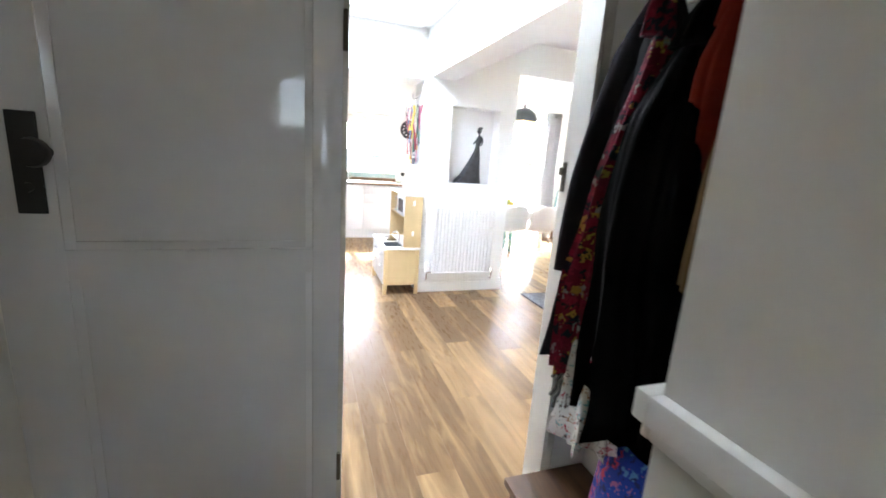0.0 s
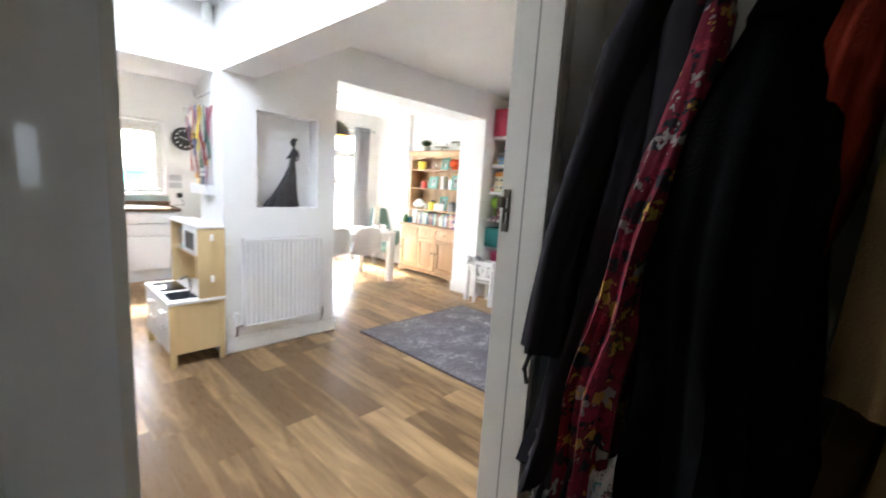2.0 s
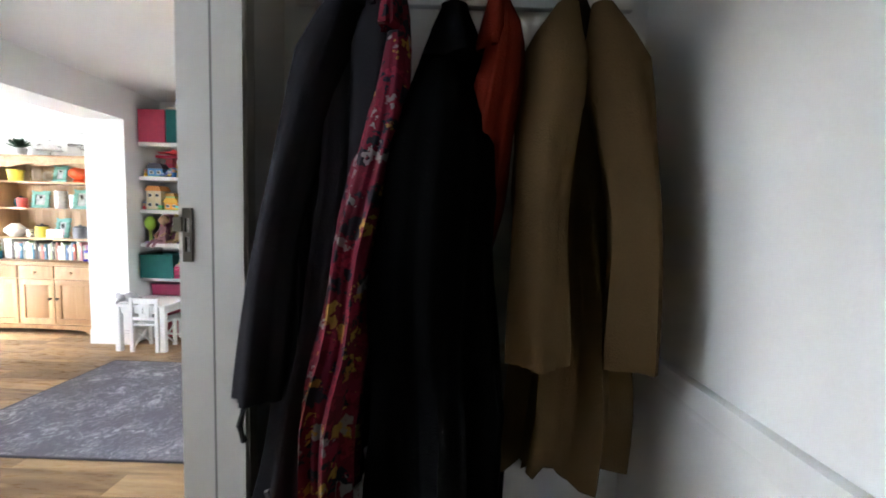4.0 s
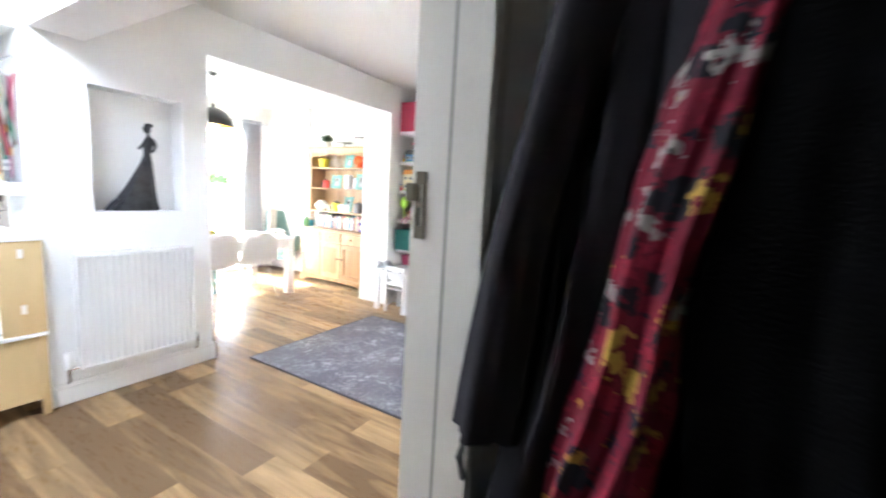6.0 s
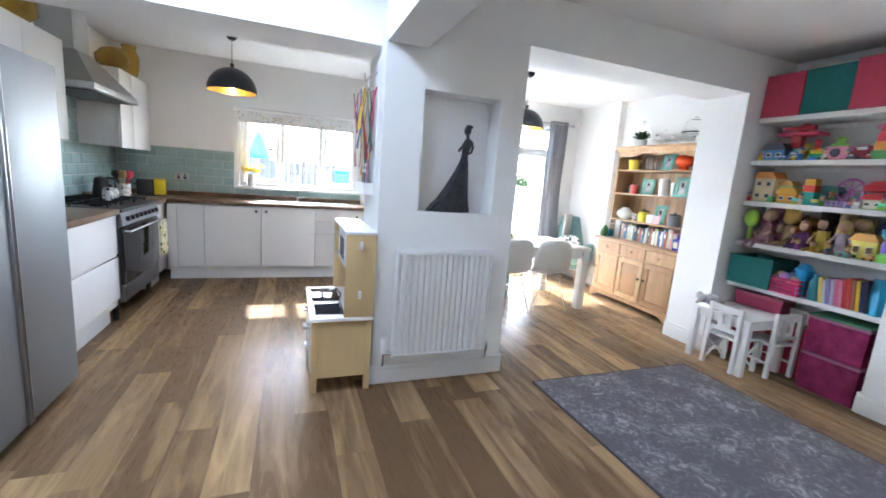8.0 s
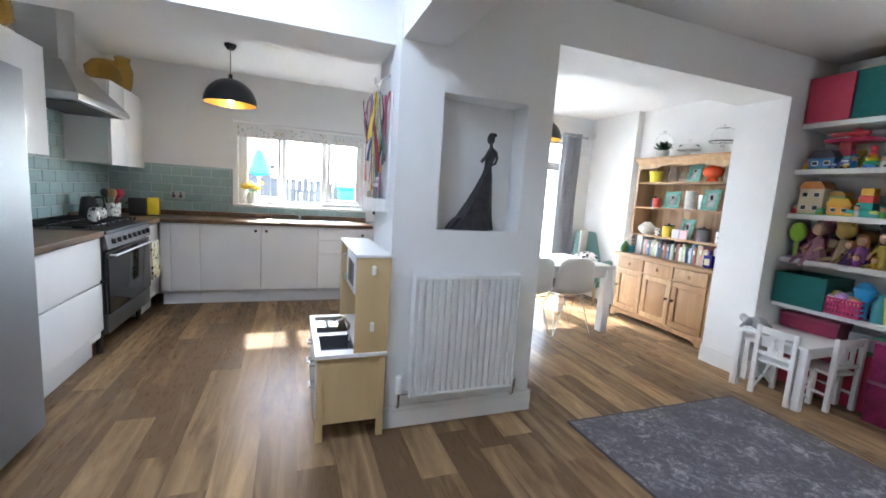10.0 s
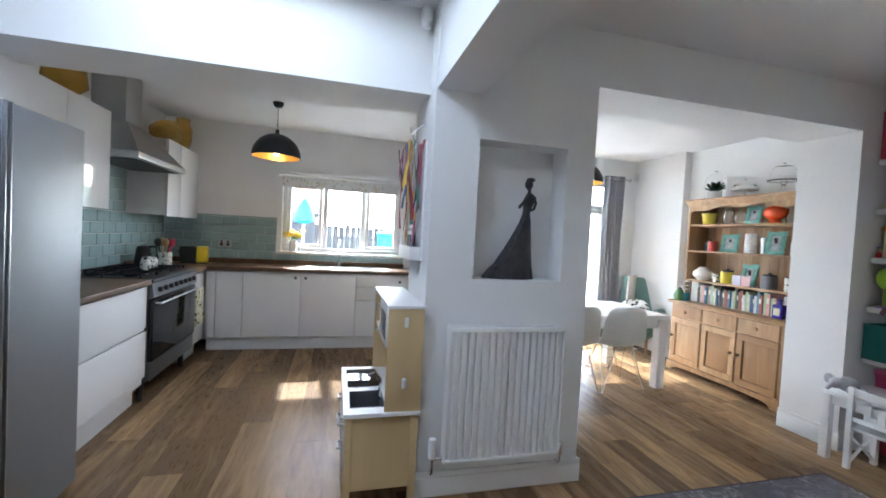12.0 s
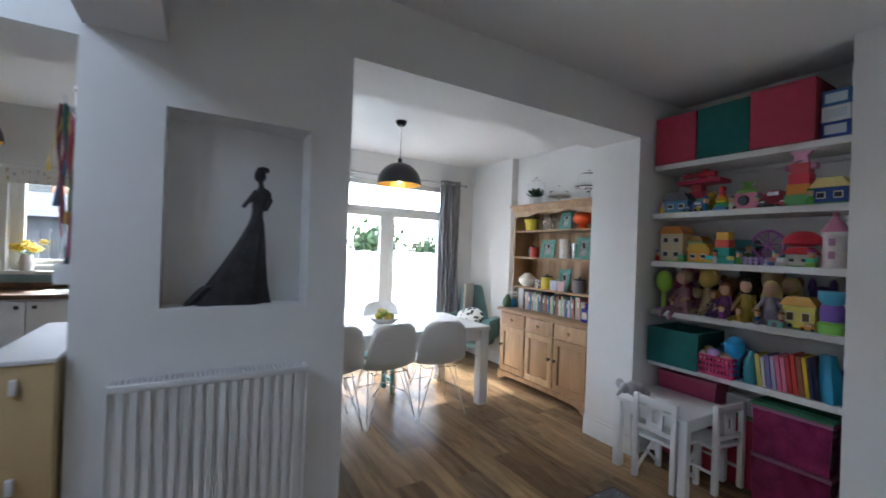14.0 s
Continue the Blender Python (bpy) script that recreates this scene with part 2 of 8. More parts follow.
def rug_pattern(m):
    nt = m.node_tree
    b = nt.nodes["Principled BSDF"]
    co = nt.nodes.new("ShaderNodeTexCoord")
    n1 = nt.nodes.new("ShaderNodeTexNoise")
    n1.inputs["Scale"].default_value, n1.inputs["Detail"].default_value, n1.inputs["Distortion"].default_value = 15.0, 10.0, 1.6
    n1.inputs["Roughness"].default_value = 0.74
    v = nt.nodes.new("ShaderNodeTexVoronoi")
    v.inputs["Scale"].default_value = 5.0
    v.feature = "SMOOTH_F1"
    n3 = nt.nodes.new("ShaderNodeTexNoise")
    n3.inputs["Scale"].default_value, n3.inputs["Detail"].default_value = 160, 2
    for n in (n1, v, n3):
        nt.links.new(co.outputs["Object"], n.inputs["Vector"])
    a = nt.nodes.new("ShaderNodeMath")
    a.operation = "MULTIPLY_ADD"
    a.inputs[1].default_value = -0.22
    nt.links.new(v.outputs["Distance"], a.inputs[0])
    nt.links.new(n1.outputs["Fac"], a.inputs[2])
    a2 = nt.nodes.new("ShaderNodeMath")
    a2.operation = "MULTIPLY_ADD"
    a2.inputs[1].default_value = 0.10
    nt.links.new(n3.outputs["Fac"], a2.inputs[0])
    nt.links.new(a.outputs[0], a2.inputs[2])
    cr = nt.nodes.new("ShaderNodeValToRGB")
    e = cr.color_ramp.elements
    e[0].position, e[0].color = 0.40, (0.10, 0.095, 0.112, 1)
    e[1].position, e[1].color = 0.63, (0.36, 0.355, 0.37, 1)
    k = e.new(0.50)
    k.color = (0.145, 0.138, 0.158, 1)
    nt.links.new(a2.outputs[0], cr.inputs[0])
    nt.links.new(cr.outputs[0], b.inputs["Base Color"])
    bp = nt.nodes.new("ShaderNodeBump")
    bp.inputs["Strength"].default_value, bp.inputs["Distance"].default_value = 0.6, 0.006
    nt.links.new(n3.outputs["Fac"], bp.inputs["Height"])
    nt.links.new(bp.outputs[0], b.inputs["Normal"])


rug_pattern(RUGM)
COLOURS = {}


def tint(r, g, b, rough=0.45):
    """A plain moulded or painted colour, made once."""
    key = (r, g, b, rough)
    if key not in COLOURS:
        COLOURS[key] = mat("paint_colour", (r, g, b), rough, var=0.08, scale=10, bump=0.02)
    return COLOURS[key]


# ---- building helpers ----
def box(bm, x0, x1, y0, y1, z0, z1, bevel=0.0):
    m = Matrix.LocRotScale(((x0 + x1) / 2, (y0 + y1) / 2, (z0 + z1) / 2), None, (abs(x1 - x0), abs(y1 - y0), abs(z1 - z0)))
    r = bmesh.ops.create_cube(bm, size=1, matrix=m)
    if bevel:
        edges = {e for v in r["verts"] for e in v.link_edges}
        bmesh.ops.bevel(bm, geom=list(edges), offset=bevel, segments=2, affect="EDGES", profile=0.6)
    return bm


def nb():
    return bmesh.new()


def cube(x0, x1, y0, y1, z0, z1, bevel=0.0):
    return box(nb(), x0, x1, y0, y1, z0, z1, bevel)


def lathe(bm, prof, cx=0, cy=0, n=24, sx=1.0, sy=1.0):
    rings = []
    for r, z in prof:
        if r <= 1e-6:
            rings.append([bm.verts.new((cx, cy, z))])
        else:
            rings.append([bm.verts.new((cx + sx * r * math.cos(2 * math.pi * i / n), cy + sy * r * math.sin(2 * math.pi * i / n), z)) for i in range(n)])
    skin(bm, rings)
    return bm


def skin(bm, rings, closed=True):
    for a, b in zip(rings, rings[1:]):
        n = max(len(a), len(b))
        for i in range(n if closed else n - 1):
            j = (i + 1) % n
            if len(a) == 1 and len(b) == 1:
                continue
            if len(a) == 1:
                bm.faces.new((a[0], b[j], b[i]))
            elif len(b) == 1:
                bm.faces.new((a[i], a[j], b[0]))
            else:
                bm.faces.new((a[i], a[j], b[j], b[i]))


def loft(bm, secs, n=20, fold=0, amp=0.0, ph=0.0):
    """Closed body of level ellipses (cx, cy, cz, rx, ry), with optional folds that deepen downwards."""
    rings = []
    top, bot = max(s[2] for s in secs), min(s[2] for s in secs)
    for cx, cy, cz, rx, ry in secs:
        k = amp * (top - cz) / max(1e-6, top - bot)
        ring = []
        for i in range(n):
            t = 2 * math.pi * i / n
            f = 1 + k * math.sin(fold * t + ph) + 0.5 * k * math.sin((fold * 2 + 1) * t + 2 * ph + 2 * cz)
            ring.append(bm.verts.new((cx + rx * f * math.cos(t), cy + ry * f * math.sin(t), cz)))
        rings.append(ring)
    skin(bm, rings)
    bm.faces.new(rings[0])
    bm.faces.new(rings[-1])
    return bm


def tube(bm, pts, r, n=8, r2=None):
    pts = [Vector(p) for p in pts]
    rings = []
    for i, p in enumerate(pts):
        d = (pts[min(i + 1, len(pts) - 1)] - pts[max(i - 1, 0)]).normalized()
        q = d.to_track_quat("Z", "Y")
        rr = r if r2 is None else r + (r2 - r) * i / max(1, len(pts) - 1)
        rings.append([bm.verts.new(p + q @ Vector((rr * math.cos(2 * math.pi * k / n), rr * math.sin(2 * math.pi * k / n), 0))) for k in range(n)])
    skin(bm, rings)
    bm.faces.new(rings[0])
    bm.faces.new(rings[-1])
    return bm


def ball(bm, x, y, z, rx, ry=None, rz=None, n=14):
    m = Matrix.LocRotScale((x, y, z), None, (rx, ry or rx, rz or rx))
    bmesh.ops.create_uvsphere(bm, u_segments=n, v_segments=max(6, n // 2 + 1), radius=1, matrix=m)
    return bm


def prism(bm, pts, axis, a, b):
    """A flat outline pushed from a to b along an axis; pts are the other two coordinates in order."""
    def at(p, v):
        q = list(p)
        q.insert("xyz".index(axis), v)
        return bm.verts.new(q)
    lo, hi = [at(p, a) for p in pts], [at(p, b) for p in pts]
    bm.faces.new(lo)
    bm.faces.new(hi)
    for i in range(len(pts)):
        j = (i + 1) % len(pts)
        bm.faces.new((lo[i], lo[j], hi[j], hi[i]))
    return bm


def part(name, bm, material, parent=None, label="", smooth=True, angle=38):
    bmesh.ops.recalc_face_normals(bm, faces=bm.faces)
    me = bpy.data.meshes.new(name)
    bm.to_mesh(me)
    bm.free()
    me.materials.append(material)
    if smooth:
        me.polygons.foreach_set("use_smooth", [True] * len(me.polygons))
        me.set_sharp_from_angle(angle=radians(angle))
    ob = new(name, me)
    ob.parent = parent
    if label:
        tagged(ob, label)
    return ob


def thing(name, label, category, x=0, y=0, z=0, rz=0, group=""):
    ob = new(name)
    ob.matrix_basis = pose(x, y, z, 0, 0, rz)
    return tagged(ob, label, category, group)


def single(name, bm, material, label, category, x=0, y=0, z=0, rz=0, group=""):
    ob = part(name, bm, material)
    ob.matrix_basis = pose(x, y, z, 0, 0, rz)
    return tagged(ob, label, category, group)


def struct(name, bm, material, label):
    return tagged(part(name, bm, material), label, name.split("_")[0], kind="structure")


# ---- structure ----
H = 2.62


def boxes(*rows):
    bm = nb()
    for r in rows:
        box(bm, *r)
    return bm


struct("ceiling", boxes((-1.65, 4.95, -1.6, 2.65, H, H + 0.1), (-1.65, 4.95, 4.15, 7.9, H, H + 0.1), (-1.65, -0.6, 2.65, 4.15, H, H + 0.1), (0.5, 4.95, 2.65, 4.15, H, H + 0.1)), CEIL, "white painted plaster ceiling")
struct("wall_west", boxes((-1.65, -1.5, 1.535, 7.85, -0.1, H)), WALL, "white painted wall behind fridge and kitchen units")
struct("wall_hall_door", boxes((-1.65, -0.15, 1.41, 1.535, -0.1, H), (0.69, 4.67, 1.41, 1.535, -0.1, H), (-0.15, 0.69, 1.41, 1.535, 2.06, H)), WALL, "white wall with the doorway to the hall")
struct("wall_hall_west", boxes((-1.17, -1.05, -1.35, 1.41, -0.1, H)), WALL, "white painted hall wall")
struct("wall_hall_east", boxes((0.19, 0.31, -1.35, 0.58, -0.1, H), (0.31, 0.95, 0.46, 0.58, -0.1, H)), WALL, "white hall wall with dado rail, stepping back into the coat recess")
struct("wall_coat_recess", boxes((0.85, 0.97, 0.58, 1.41, -0.1, H)), WALL, "white wall at the back of the coat recess")
struct("wall_hall_front", boxes((-1.17, -0.25, -1.47, -1.35, -0.1, H), (0.14, 0.31, -1.47, -1.35, -0.1, H), (-0.25, 0.14, -1.47, -1.35, -0.1, 1.54), (-0.25, 0.14, -1.47, -1.35, 2.0, H)), WALL, "white wall at the front of the hall")
struct("wall_east_alcove", boxes((4.55, 4.67, 1.535, 4.29, -0.1, H)), WALL, "white wall at the back of the toy alcove")
# chimney breast, with a firebox hole that goes into it
struct("wall_chimney_breast", boxes((4.17, 4.55, 1.535, 1.98, 0, H), (4.17, 4.55, 2.62, 3.2, 0, H), (4.17, 4.55, 1.98, 2.62, 0.98, H)), WALL, "white chimney breast with a fireplace opening")
# pier between kitchen and dining room, with its display niche
NX0, NX1, NZ0, NZ1 = 1.18, 1.708, 1.174, 1.93
struct("wall_pier", boxes((0.926, 1.886, 4.29, 4.82, -0.1, NZ0), (0.926, 1.886, 4.29, 4.82, NZ1, H), (0.926, NX0, 4.29, 4.82, NZ0, NZ1), (NX1, 1.886, 4.29, 4.82, NZ0, NZ1), (NX0, NX1, 4.45, 4.82, NZ0, NZ1)), WALL, "white pier with a square display niche")
struct("wall_dining_front", boxes((1.886, 4.03, 4.29, 4.70, 2.303, H), (4.03, 4.87, 4.29, 4.70, -0.1, H)), WALL, "white wall over and beside the dining room opening")
struct("wall_partition", boxes((1.75, 1.886, 4.82, 7.65, -0.1, H)), WALL, "white wall between kitchen and dining room")
struct("beam_kitchen", boxes((-1.5, 0.926, 4.42, 4.82, 2.168, H)), WALL, "white boxed beam over the kitchen opening")
struct("beam_living", boxes((0.933, 1.178, 1.535, 4.29, 2.163, H)), WALL, "white boxed ceiling beam")
KX0, KX1, KZ0, KZ1 = -0.21, 1.30, 1.085, 2.05
struct("wall_kitchen_back", boxes((-1.65, KX0, 7.65, 7.85, -0.1, H), (KX1, 1.886, 7.65, 7.85, -0.1, H), (KX0, KX1, 7.65, 7.85, -0.1, KZ0), (KX0, KX1, 7.65, 7.85, KZ1, H)), WALL, "white kitchen wall with a window opening")
DX0, DX1, DZ1 = 1.96, 4.25, 2.29
struct("wall_dining_back", boxes((DX1, 4.87, 7.3, 7.5, -0.1, H), (1.886, DX0, 7.3, 7.5, -0.1, H), (DX0, DX1, 7.3, 7.5, DZ1, H), (DX0, DX1, 7.3, 7.5, -0.1, 0.04)), WALL, "white dining room wall with a patio window opening")
struct("wall_dining_east", boxes((4.65, 4.87, 6.45, 7.3, -0.1, H), (4.75, 4.87, 4.70, 6.45, -0.1, H)), WALL, "white dining room wall with a shallow recess for the dresser")


def skirting(name, x0, x1, y0, y1, h=0.15):
    """A moulded board: a plain lower part and a thinner bead on top."""
    bm = cube(x0, x1, y0, y1, 0.001, h - 0.03, 0.003)
    dx, dy = (x1 - x0), (y1 - y0)
    k = 0.004
    box(bm, x0 + (k if dx < 0.05 else 0), x1 - (k if dx < 0.05 else 0), y0 + (k if dy < 0.05 else 0), y1 - (k if dy < 0.05 else 0), h - 0.03, h, 0.003)
    return tagged(part(name, bm, TRIM), "white moulded skirting board", "baseboard", kind="structure")


skirting("baseboard_pier", 0.908, 1.904, 4.272, 4.29, 0.135)
skirting("baseboard_pier", 0.908, 0.926, 4.29, 4.82, 0.135)
skirting("baseboard_pier", 1.886, 1.904, 4.29, 4.82, 0.135)
skirting("baseboard_nib", 4.012, 4.55, 4.272, 4.29)
skirting("baseboard_nib", 4.012, 4.03, 4.29, 4.70)
skirting("baseboard_breast", 4.152, 4.17, 2.98, 3.218)
skirting("baseboard_breast", 4.17, 4.55, 3.2, 3.218)
skirting("baseboard_living", 0.77, 4.15, 1.535, 1.553)
skirting("baseboard_dining", 4.632, 4.65, 6.45, 7.3)

# floor: boards laid along y on a dark bed
floor = struct("floor", boxes((-1.6, 4.86, -1.4, 7.84, -0.08, -0.006)), SUBF, "oak plank floor with warm brown grain")


def floor_boards():
    rng = random.Random(4)
    w, gap = 0.19, 0.0006
    lengths = {}
    x = -1.45
    while x < 4.75:
        y = -1.35 - rng.random() * 1.2
        while y < 7.65:
            ln = rng.choice((1.05, 1.3, 1.6))
            a, b = max(y, -1.35), min(y + ln, 7.65)
            x1 = min(x + w, 4.8)
            skip = (b < 1.41 and (x1 < -1.1 or x > 0.85)) or b - a < 0.05
            if not skip:
                key = (round(x1 - x, 3), round(b - a, 3))
                if key not in lengths:
                    bm = cube(-key[0] / 2 + gap / 2, key[0] / 2 - gap / 2, -key[1] / 2 + gap / 2, key[1] / 2 - gap / 2, -0.006, 0)
                    ob = part("floor_board", bm, FLOORW, floor, smooth=False)
                    lengths[key] = ob.data
                else:
                    ob = new("floor_board", lengths[key])
                    ob.parent = floor
                ob.matrix_basis = pose((x + x1) / 2, (a + b) / 2, 0)
            y += ln
        x += w


floor_boards()

# doorway lining, stop and architraves
bm = boxes((-0.15, -0.12, 1.405, 1.54, 0, 2.03), (0.66, 0.69, 1.405, 1.54, 0, 2.03), (-0.15, 0.69, 1.405, 1.54, 2.03, 2.06),
           (0.648, 0.66, 1.408, 1.465, 0, 2.03), (-0.12, -0.108, 1.408, 1.465, 0, 2.03))
struct("trim_door_lining", bm, SHADEDW, "white gloss door lining with a stop bead")
bm = nb()
for x0, x1 in ((0.68, 0.735), (-0.195, -0.14)):
    for y0, y1, y2 in ((1.392, 1.399, 1.405), (1.556, 1.548, 1.54)):
        if x0 > 0 and y0 < 1.4:
            continue
        box(bm, x0, x1, min(y1, y2), max(y1, y2), 0, 2.1, 0.003)
        box(bm, x0 + 0.02, x1 - 0.008, min(y0, y1), max(y0, y1), 0, 2.1, 0.004)
struct("trim_architrave", bm, SHADEDW, "white gloss moulded architrave round the doorway")
# thin grey strip that paints the shadow line beside the stop
struct("trim_door_seal", boxes((0.6555, 0.6595, 1.4655, 1.474, 0.002, 2.028)), mat("groove_shade_grey", (0.2, 0.195, 0.18), 0.8), "grey strip painting the groove's shade along the door stop")
strike = thing("strike_plate", "worn dark metal strike plate on the door lining", "strike plate", 0.659, 1.522, 1.38)
bm = boxes((-0.004, 0.002, -0.010, 0.008, -0.052, -0.032), (-0.004, 0.002, -0.010, -0.005, -0.032, 0.032), (-0.004, 0.002, 0.003, 0.008, -0.032, 0.032), (-0.004, 0.002, -0.010, 0.008, 0.032, 0.052), (-0.004, 0.002, -0.005, 0.003, -0.004, 0.006))
part("plate", bm, BRASS, strike)
part("lip", cube(-0.006, 0.0, 0.008, 0.026, 0.006, 0.034, 0.002), BRASS, strike)

# windows
def frame_bars(bm, x0, x1, z0, z1, y0, y1, t):
    box(bm, x0, x1, y0, y1, z0, z0 + t, 0.004)
    box(bm, x0, x1, y0, y1, z1 - t, z1, 0.004)
    box(bm, x0, x0 + t, y0, y1, z0 + t, z1 - t, 0.004)
    box(bm, x1 - t, x1, y0, y1, z0 + t, z1 - t, 0.004)
    return bm


win = tagged(new("window_1"), "white framed kitchen window in three lights", "window", kind="structure")
part("window_frame", frame_bars(nb(), KX0 + 0.003, KX1 - 0.003, KZ0 + 0.02, KZ1 - 0.003, 7.72, 7.79, 0.05), WHITEP, win)
xs = (KX0 + 0.053, 0.305, 0.79, KX1 - 0.053)
for i in range(3):
    a, b = xs[i], xs[i + 1]
    if i:
        part("mullion", cube(a - 0.03, a + 0.03, 7.72, 7.79, KZ0 + 0.07, KZ1 - 0.053, 0.004), WHITEP, win)
    a, b = a + (0.03 if i else 0), b - (0.03 if i < 2 else 0)
    if i != 1:
        part("sash", frame_bars(nb(), a + 0.004, b - 0.004, KZ0 + 0.075, KZ1 - 0.058, 7.705, 7.77, 0.045), WHITEP, win)
    g = part("pane", cube(a + 0.01, b - 0.01, 7.745, 7.751, KZ0 + 0.08, KZ1 - 0.06), GLASS, win)
    g.visible_shadow = False
part("window_sill", cube(KX0 - 0.05, KX1 + 0.04, 7.58, 7.72, KZ0 - 0.012, KZ0 + 0.018, 0.006), WHITEP, win)
win = tagged(new("window_2"), "white framed patio window with a top light row", "window", kind="structure")
part("window_frame", frame_bars(nb(), DX0 + 0.003, DX1 - 0.003, 0.045, DZ1 - 0.003, 7.36, 7.43, 0.06), WHITEP, win)
part("transom", cube(DX0 + 0.063, DX1 - 0.063, 7.36, 7.43, 1.90, 1.96, 0.004), WHITEP, win)
xs = (DX0 + 0.063, 2.62, 3.37, DX1 - 0.063)
for i in range(3):
    a, b = xs[i], xs[i + 1]
    if i:
        part("mullion", cube(a - 0.03, a + 0.03, 7.36, 7.43, 0.105, 1.90, 0.004), WHITEP, win)
    a, b = a + (0.03 if i else 0), b - (0.03 if i < 2 else 0)
    if i:
        part("sash", frame_bars(nb(), a + 0.004, b - 0.004, 0.11, 1.896, 7.345, 7.41, 0.06), WHITEP, win)
    for z0, z1 in ((0.11, 1.895), (1.965, DZ1 - 0.066)):
        g = part("pane", cube(a + 0.01, b - 0.01, 7.39, 7.396, z0, z1), GLASS, win)
        g.visible_shadow = False
part("door_handle", cube(3.405, 3.425, 7.325, 7.345, 1.0, 1.12, 0.004), WHITEP, win)
win = tagged(new("window_3"), "small pane in the wall at the front of the hall", "window", kind="structure")
part("window_frame", frame_bars(nb(), -0.247, 0.137, 1.543, 1.997, -1.44, -1.38, 0.03), WHITEP, win)
# glass darkened to shut out the sky; hall_glass gives this pane's light instead
part("pane", cube(-0.22, 0.11, -1.412, -1.406, 1.57, 1.97), mat("sky_block_glass", (0.05, 0.055, 0.06), 0.25, trans=1.0, var=0, bump=0), win, "glass darkened to hold back the sky's light")
# unseen overhang, added to keep sun off the dresser and dining floor
struct("roof_eave", boxes((1.7, 5.0, 7.52, 8.5, H + 0.02, H + 0.2)), WALL, "unseen white box added to shade the patio window")
# out of view, added to stop direct sun entering the ceiling opening
struct("wall_upper_storey", boxes((-3.0, 3.2, 4.2, 4.42, H + 0.101, H + 2.6)), WALL, "unseen white wall added to keep sun off the roof opening")
# unseen ceiling opening, added to bring sky light over the near part of the room
win = tagged(new("window_4"), "white framed ceiling opening added to light the near room", "window", kind="structure")
part("window_frame", boxes((-0.6, 0.5, 2.65, 2.69, H - 0.005, H + 0.12), (-0.6, 0.5, 4.11, 4.15, H - 0.005, H + 0.12), (-0.6, -0.56, 2.69, 4.11, H - 0.005, H + 0.12), (0.46, 0.5, 2.69, 4.11, H - 0.005, H + 0.12)), WHITEP, win)


# ---- kitchen ----
KNOB = mat("dark_knob", (0.06, 0.055, 0.05), 0.35, 0.6)


def unit(name, label, x0, x1, y0, y1, fronts, face, group="fitted kitchen units"):
    """A base unit: body, recessed plinth and one slab front for each row (a0, a1, z0, z1, knob at (a, z) or None)."""
    u = thing(name, label, "cabinet", (x0 + x1) / 2, (y0 + y1) / 2, 0, group=group)
    top = 0.911 if y0 < 5 else 0.9
    cx, cy = (x0 + x1) / 2, (y0 + y1) / 2
    t = 0.02
    if face == "x":
        part("body", cube(x0 - cx, x1 - t - 0.002 - cx, y0 - cy, y1 - cy, 0.151, top), PLINTH, u)
        part("plinth", cube(x0 - cx, x1 - 0.08 - cx, y0 - cy, y1 - cy, 0.001, 0.15), PLINTH, u)
    else:
        part("body", cube(x0 - cx, x1 - cx, y0 + t + 0.002 - cy, y1 - cy, 0.151, top), PLINTH, u)
        part("plinth", cube(x0 - cx, x1 - cx, y0 + 0.08 - cy, y1 - cy, 0.001, 0.15), PLINTH, u)
    for a0, a1, z0, z1, kn in fronts:
        if face == "x":
            f = part("front", cube(x1 - t - cx, x1 - cx, a0 + 0.002 - cy, a1 - 0.002 - cy, z0 + 0.002, z1 - 0.002, 0.003), CABW, u)
            if kn:
                part("knob", cube(x1 - cx, x1 + 0.022 - cx, kn[0] - 0.012 - cy, kn[0] + 0.012 - cy, kn[1] - 0.012, kn[1] + 0.012, 0.004), KNOB, f)
        else:
            f = part("front", cube(a0 + 0.002 - cx, a1 - 0.002 - cx, y0 - cy, y0 + t - cy, z0 + 0.002, z1 - 0.002, 0.003), CABW, u)
            if kn:
                part("knob", cube(kn[0] - 0.014 - cx, kn[0] + 0.014 - cx, y0 - 0.022 - cy, y0 - cy, kn[1] - 0.014, kn[1] + 0.014, 0.005), KNOB, f)
    return u


WX = -0.90
unit("drawer_unit", "white gloss base unit with two deep drawers", -1.49, WX, 4.675, 5.725, [(4.675, 5.725, 0.21, 0.565, None), (4.675, 5.725, 0.572, 0.902, (5.70, 0.58))], "x")
unit("corner_unit", "white gloss narrow corner unit beside the cooker", -1.49, WX, 6.725, 7.095, [(6.725, 7.097, 0.16, 0.885, None)], "x")
UY = 7.10
unit("base_unit", "white gloss base unit with a plain door", -0.885, -0.52, UY, 7.64, [(-0.885, -0.79, 0.16, 0.885, None), (-0.788, -0.52, 0.16, 0.885, None)], "y")
unit("base_unit", "white gloss base unit with a dark square knob", -0.518, 0.084, UY, 7.64, [(-0.518, 0.084, 0.16, 0.885, (0.03, 0.835))], "y")
unit("base_unit", "white gloss sink unit with a dark square knob", 0.086, 0.703, UY, 7.64, [(0.086, 0.703, 0.16, 0.885, (0.14, 0.835))], "y")
unit("drawer_unit", "white gloss unit of three drawers with dark knobs", 0.705, 1.30, UY, 7.64, [(0.705, 1.30, 0.16, 0.585, None), (0.705, 1.30, 0.587, 0.745, None), (0.705, 1.30, 0.747, 0.885, (1.22, 0.815))], "y")

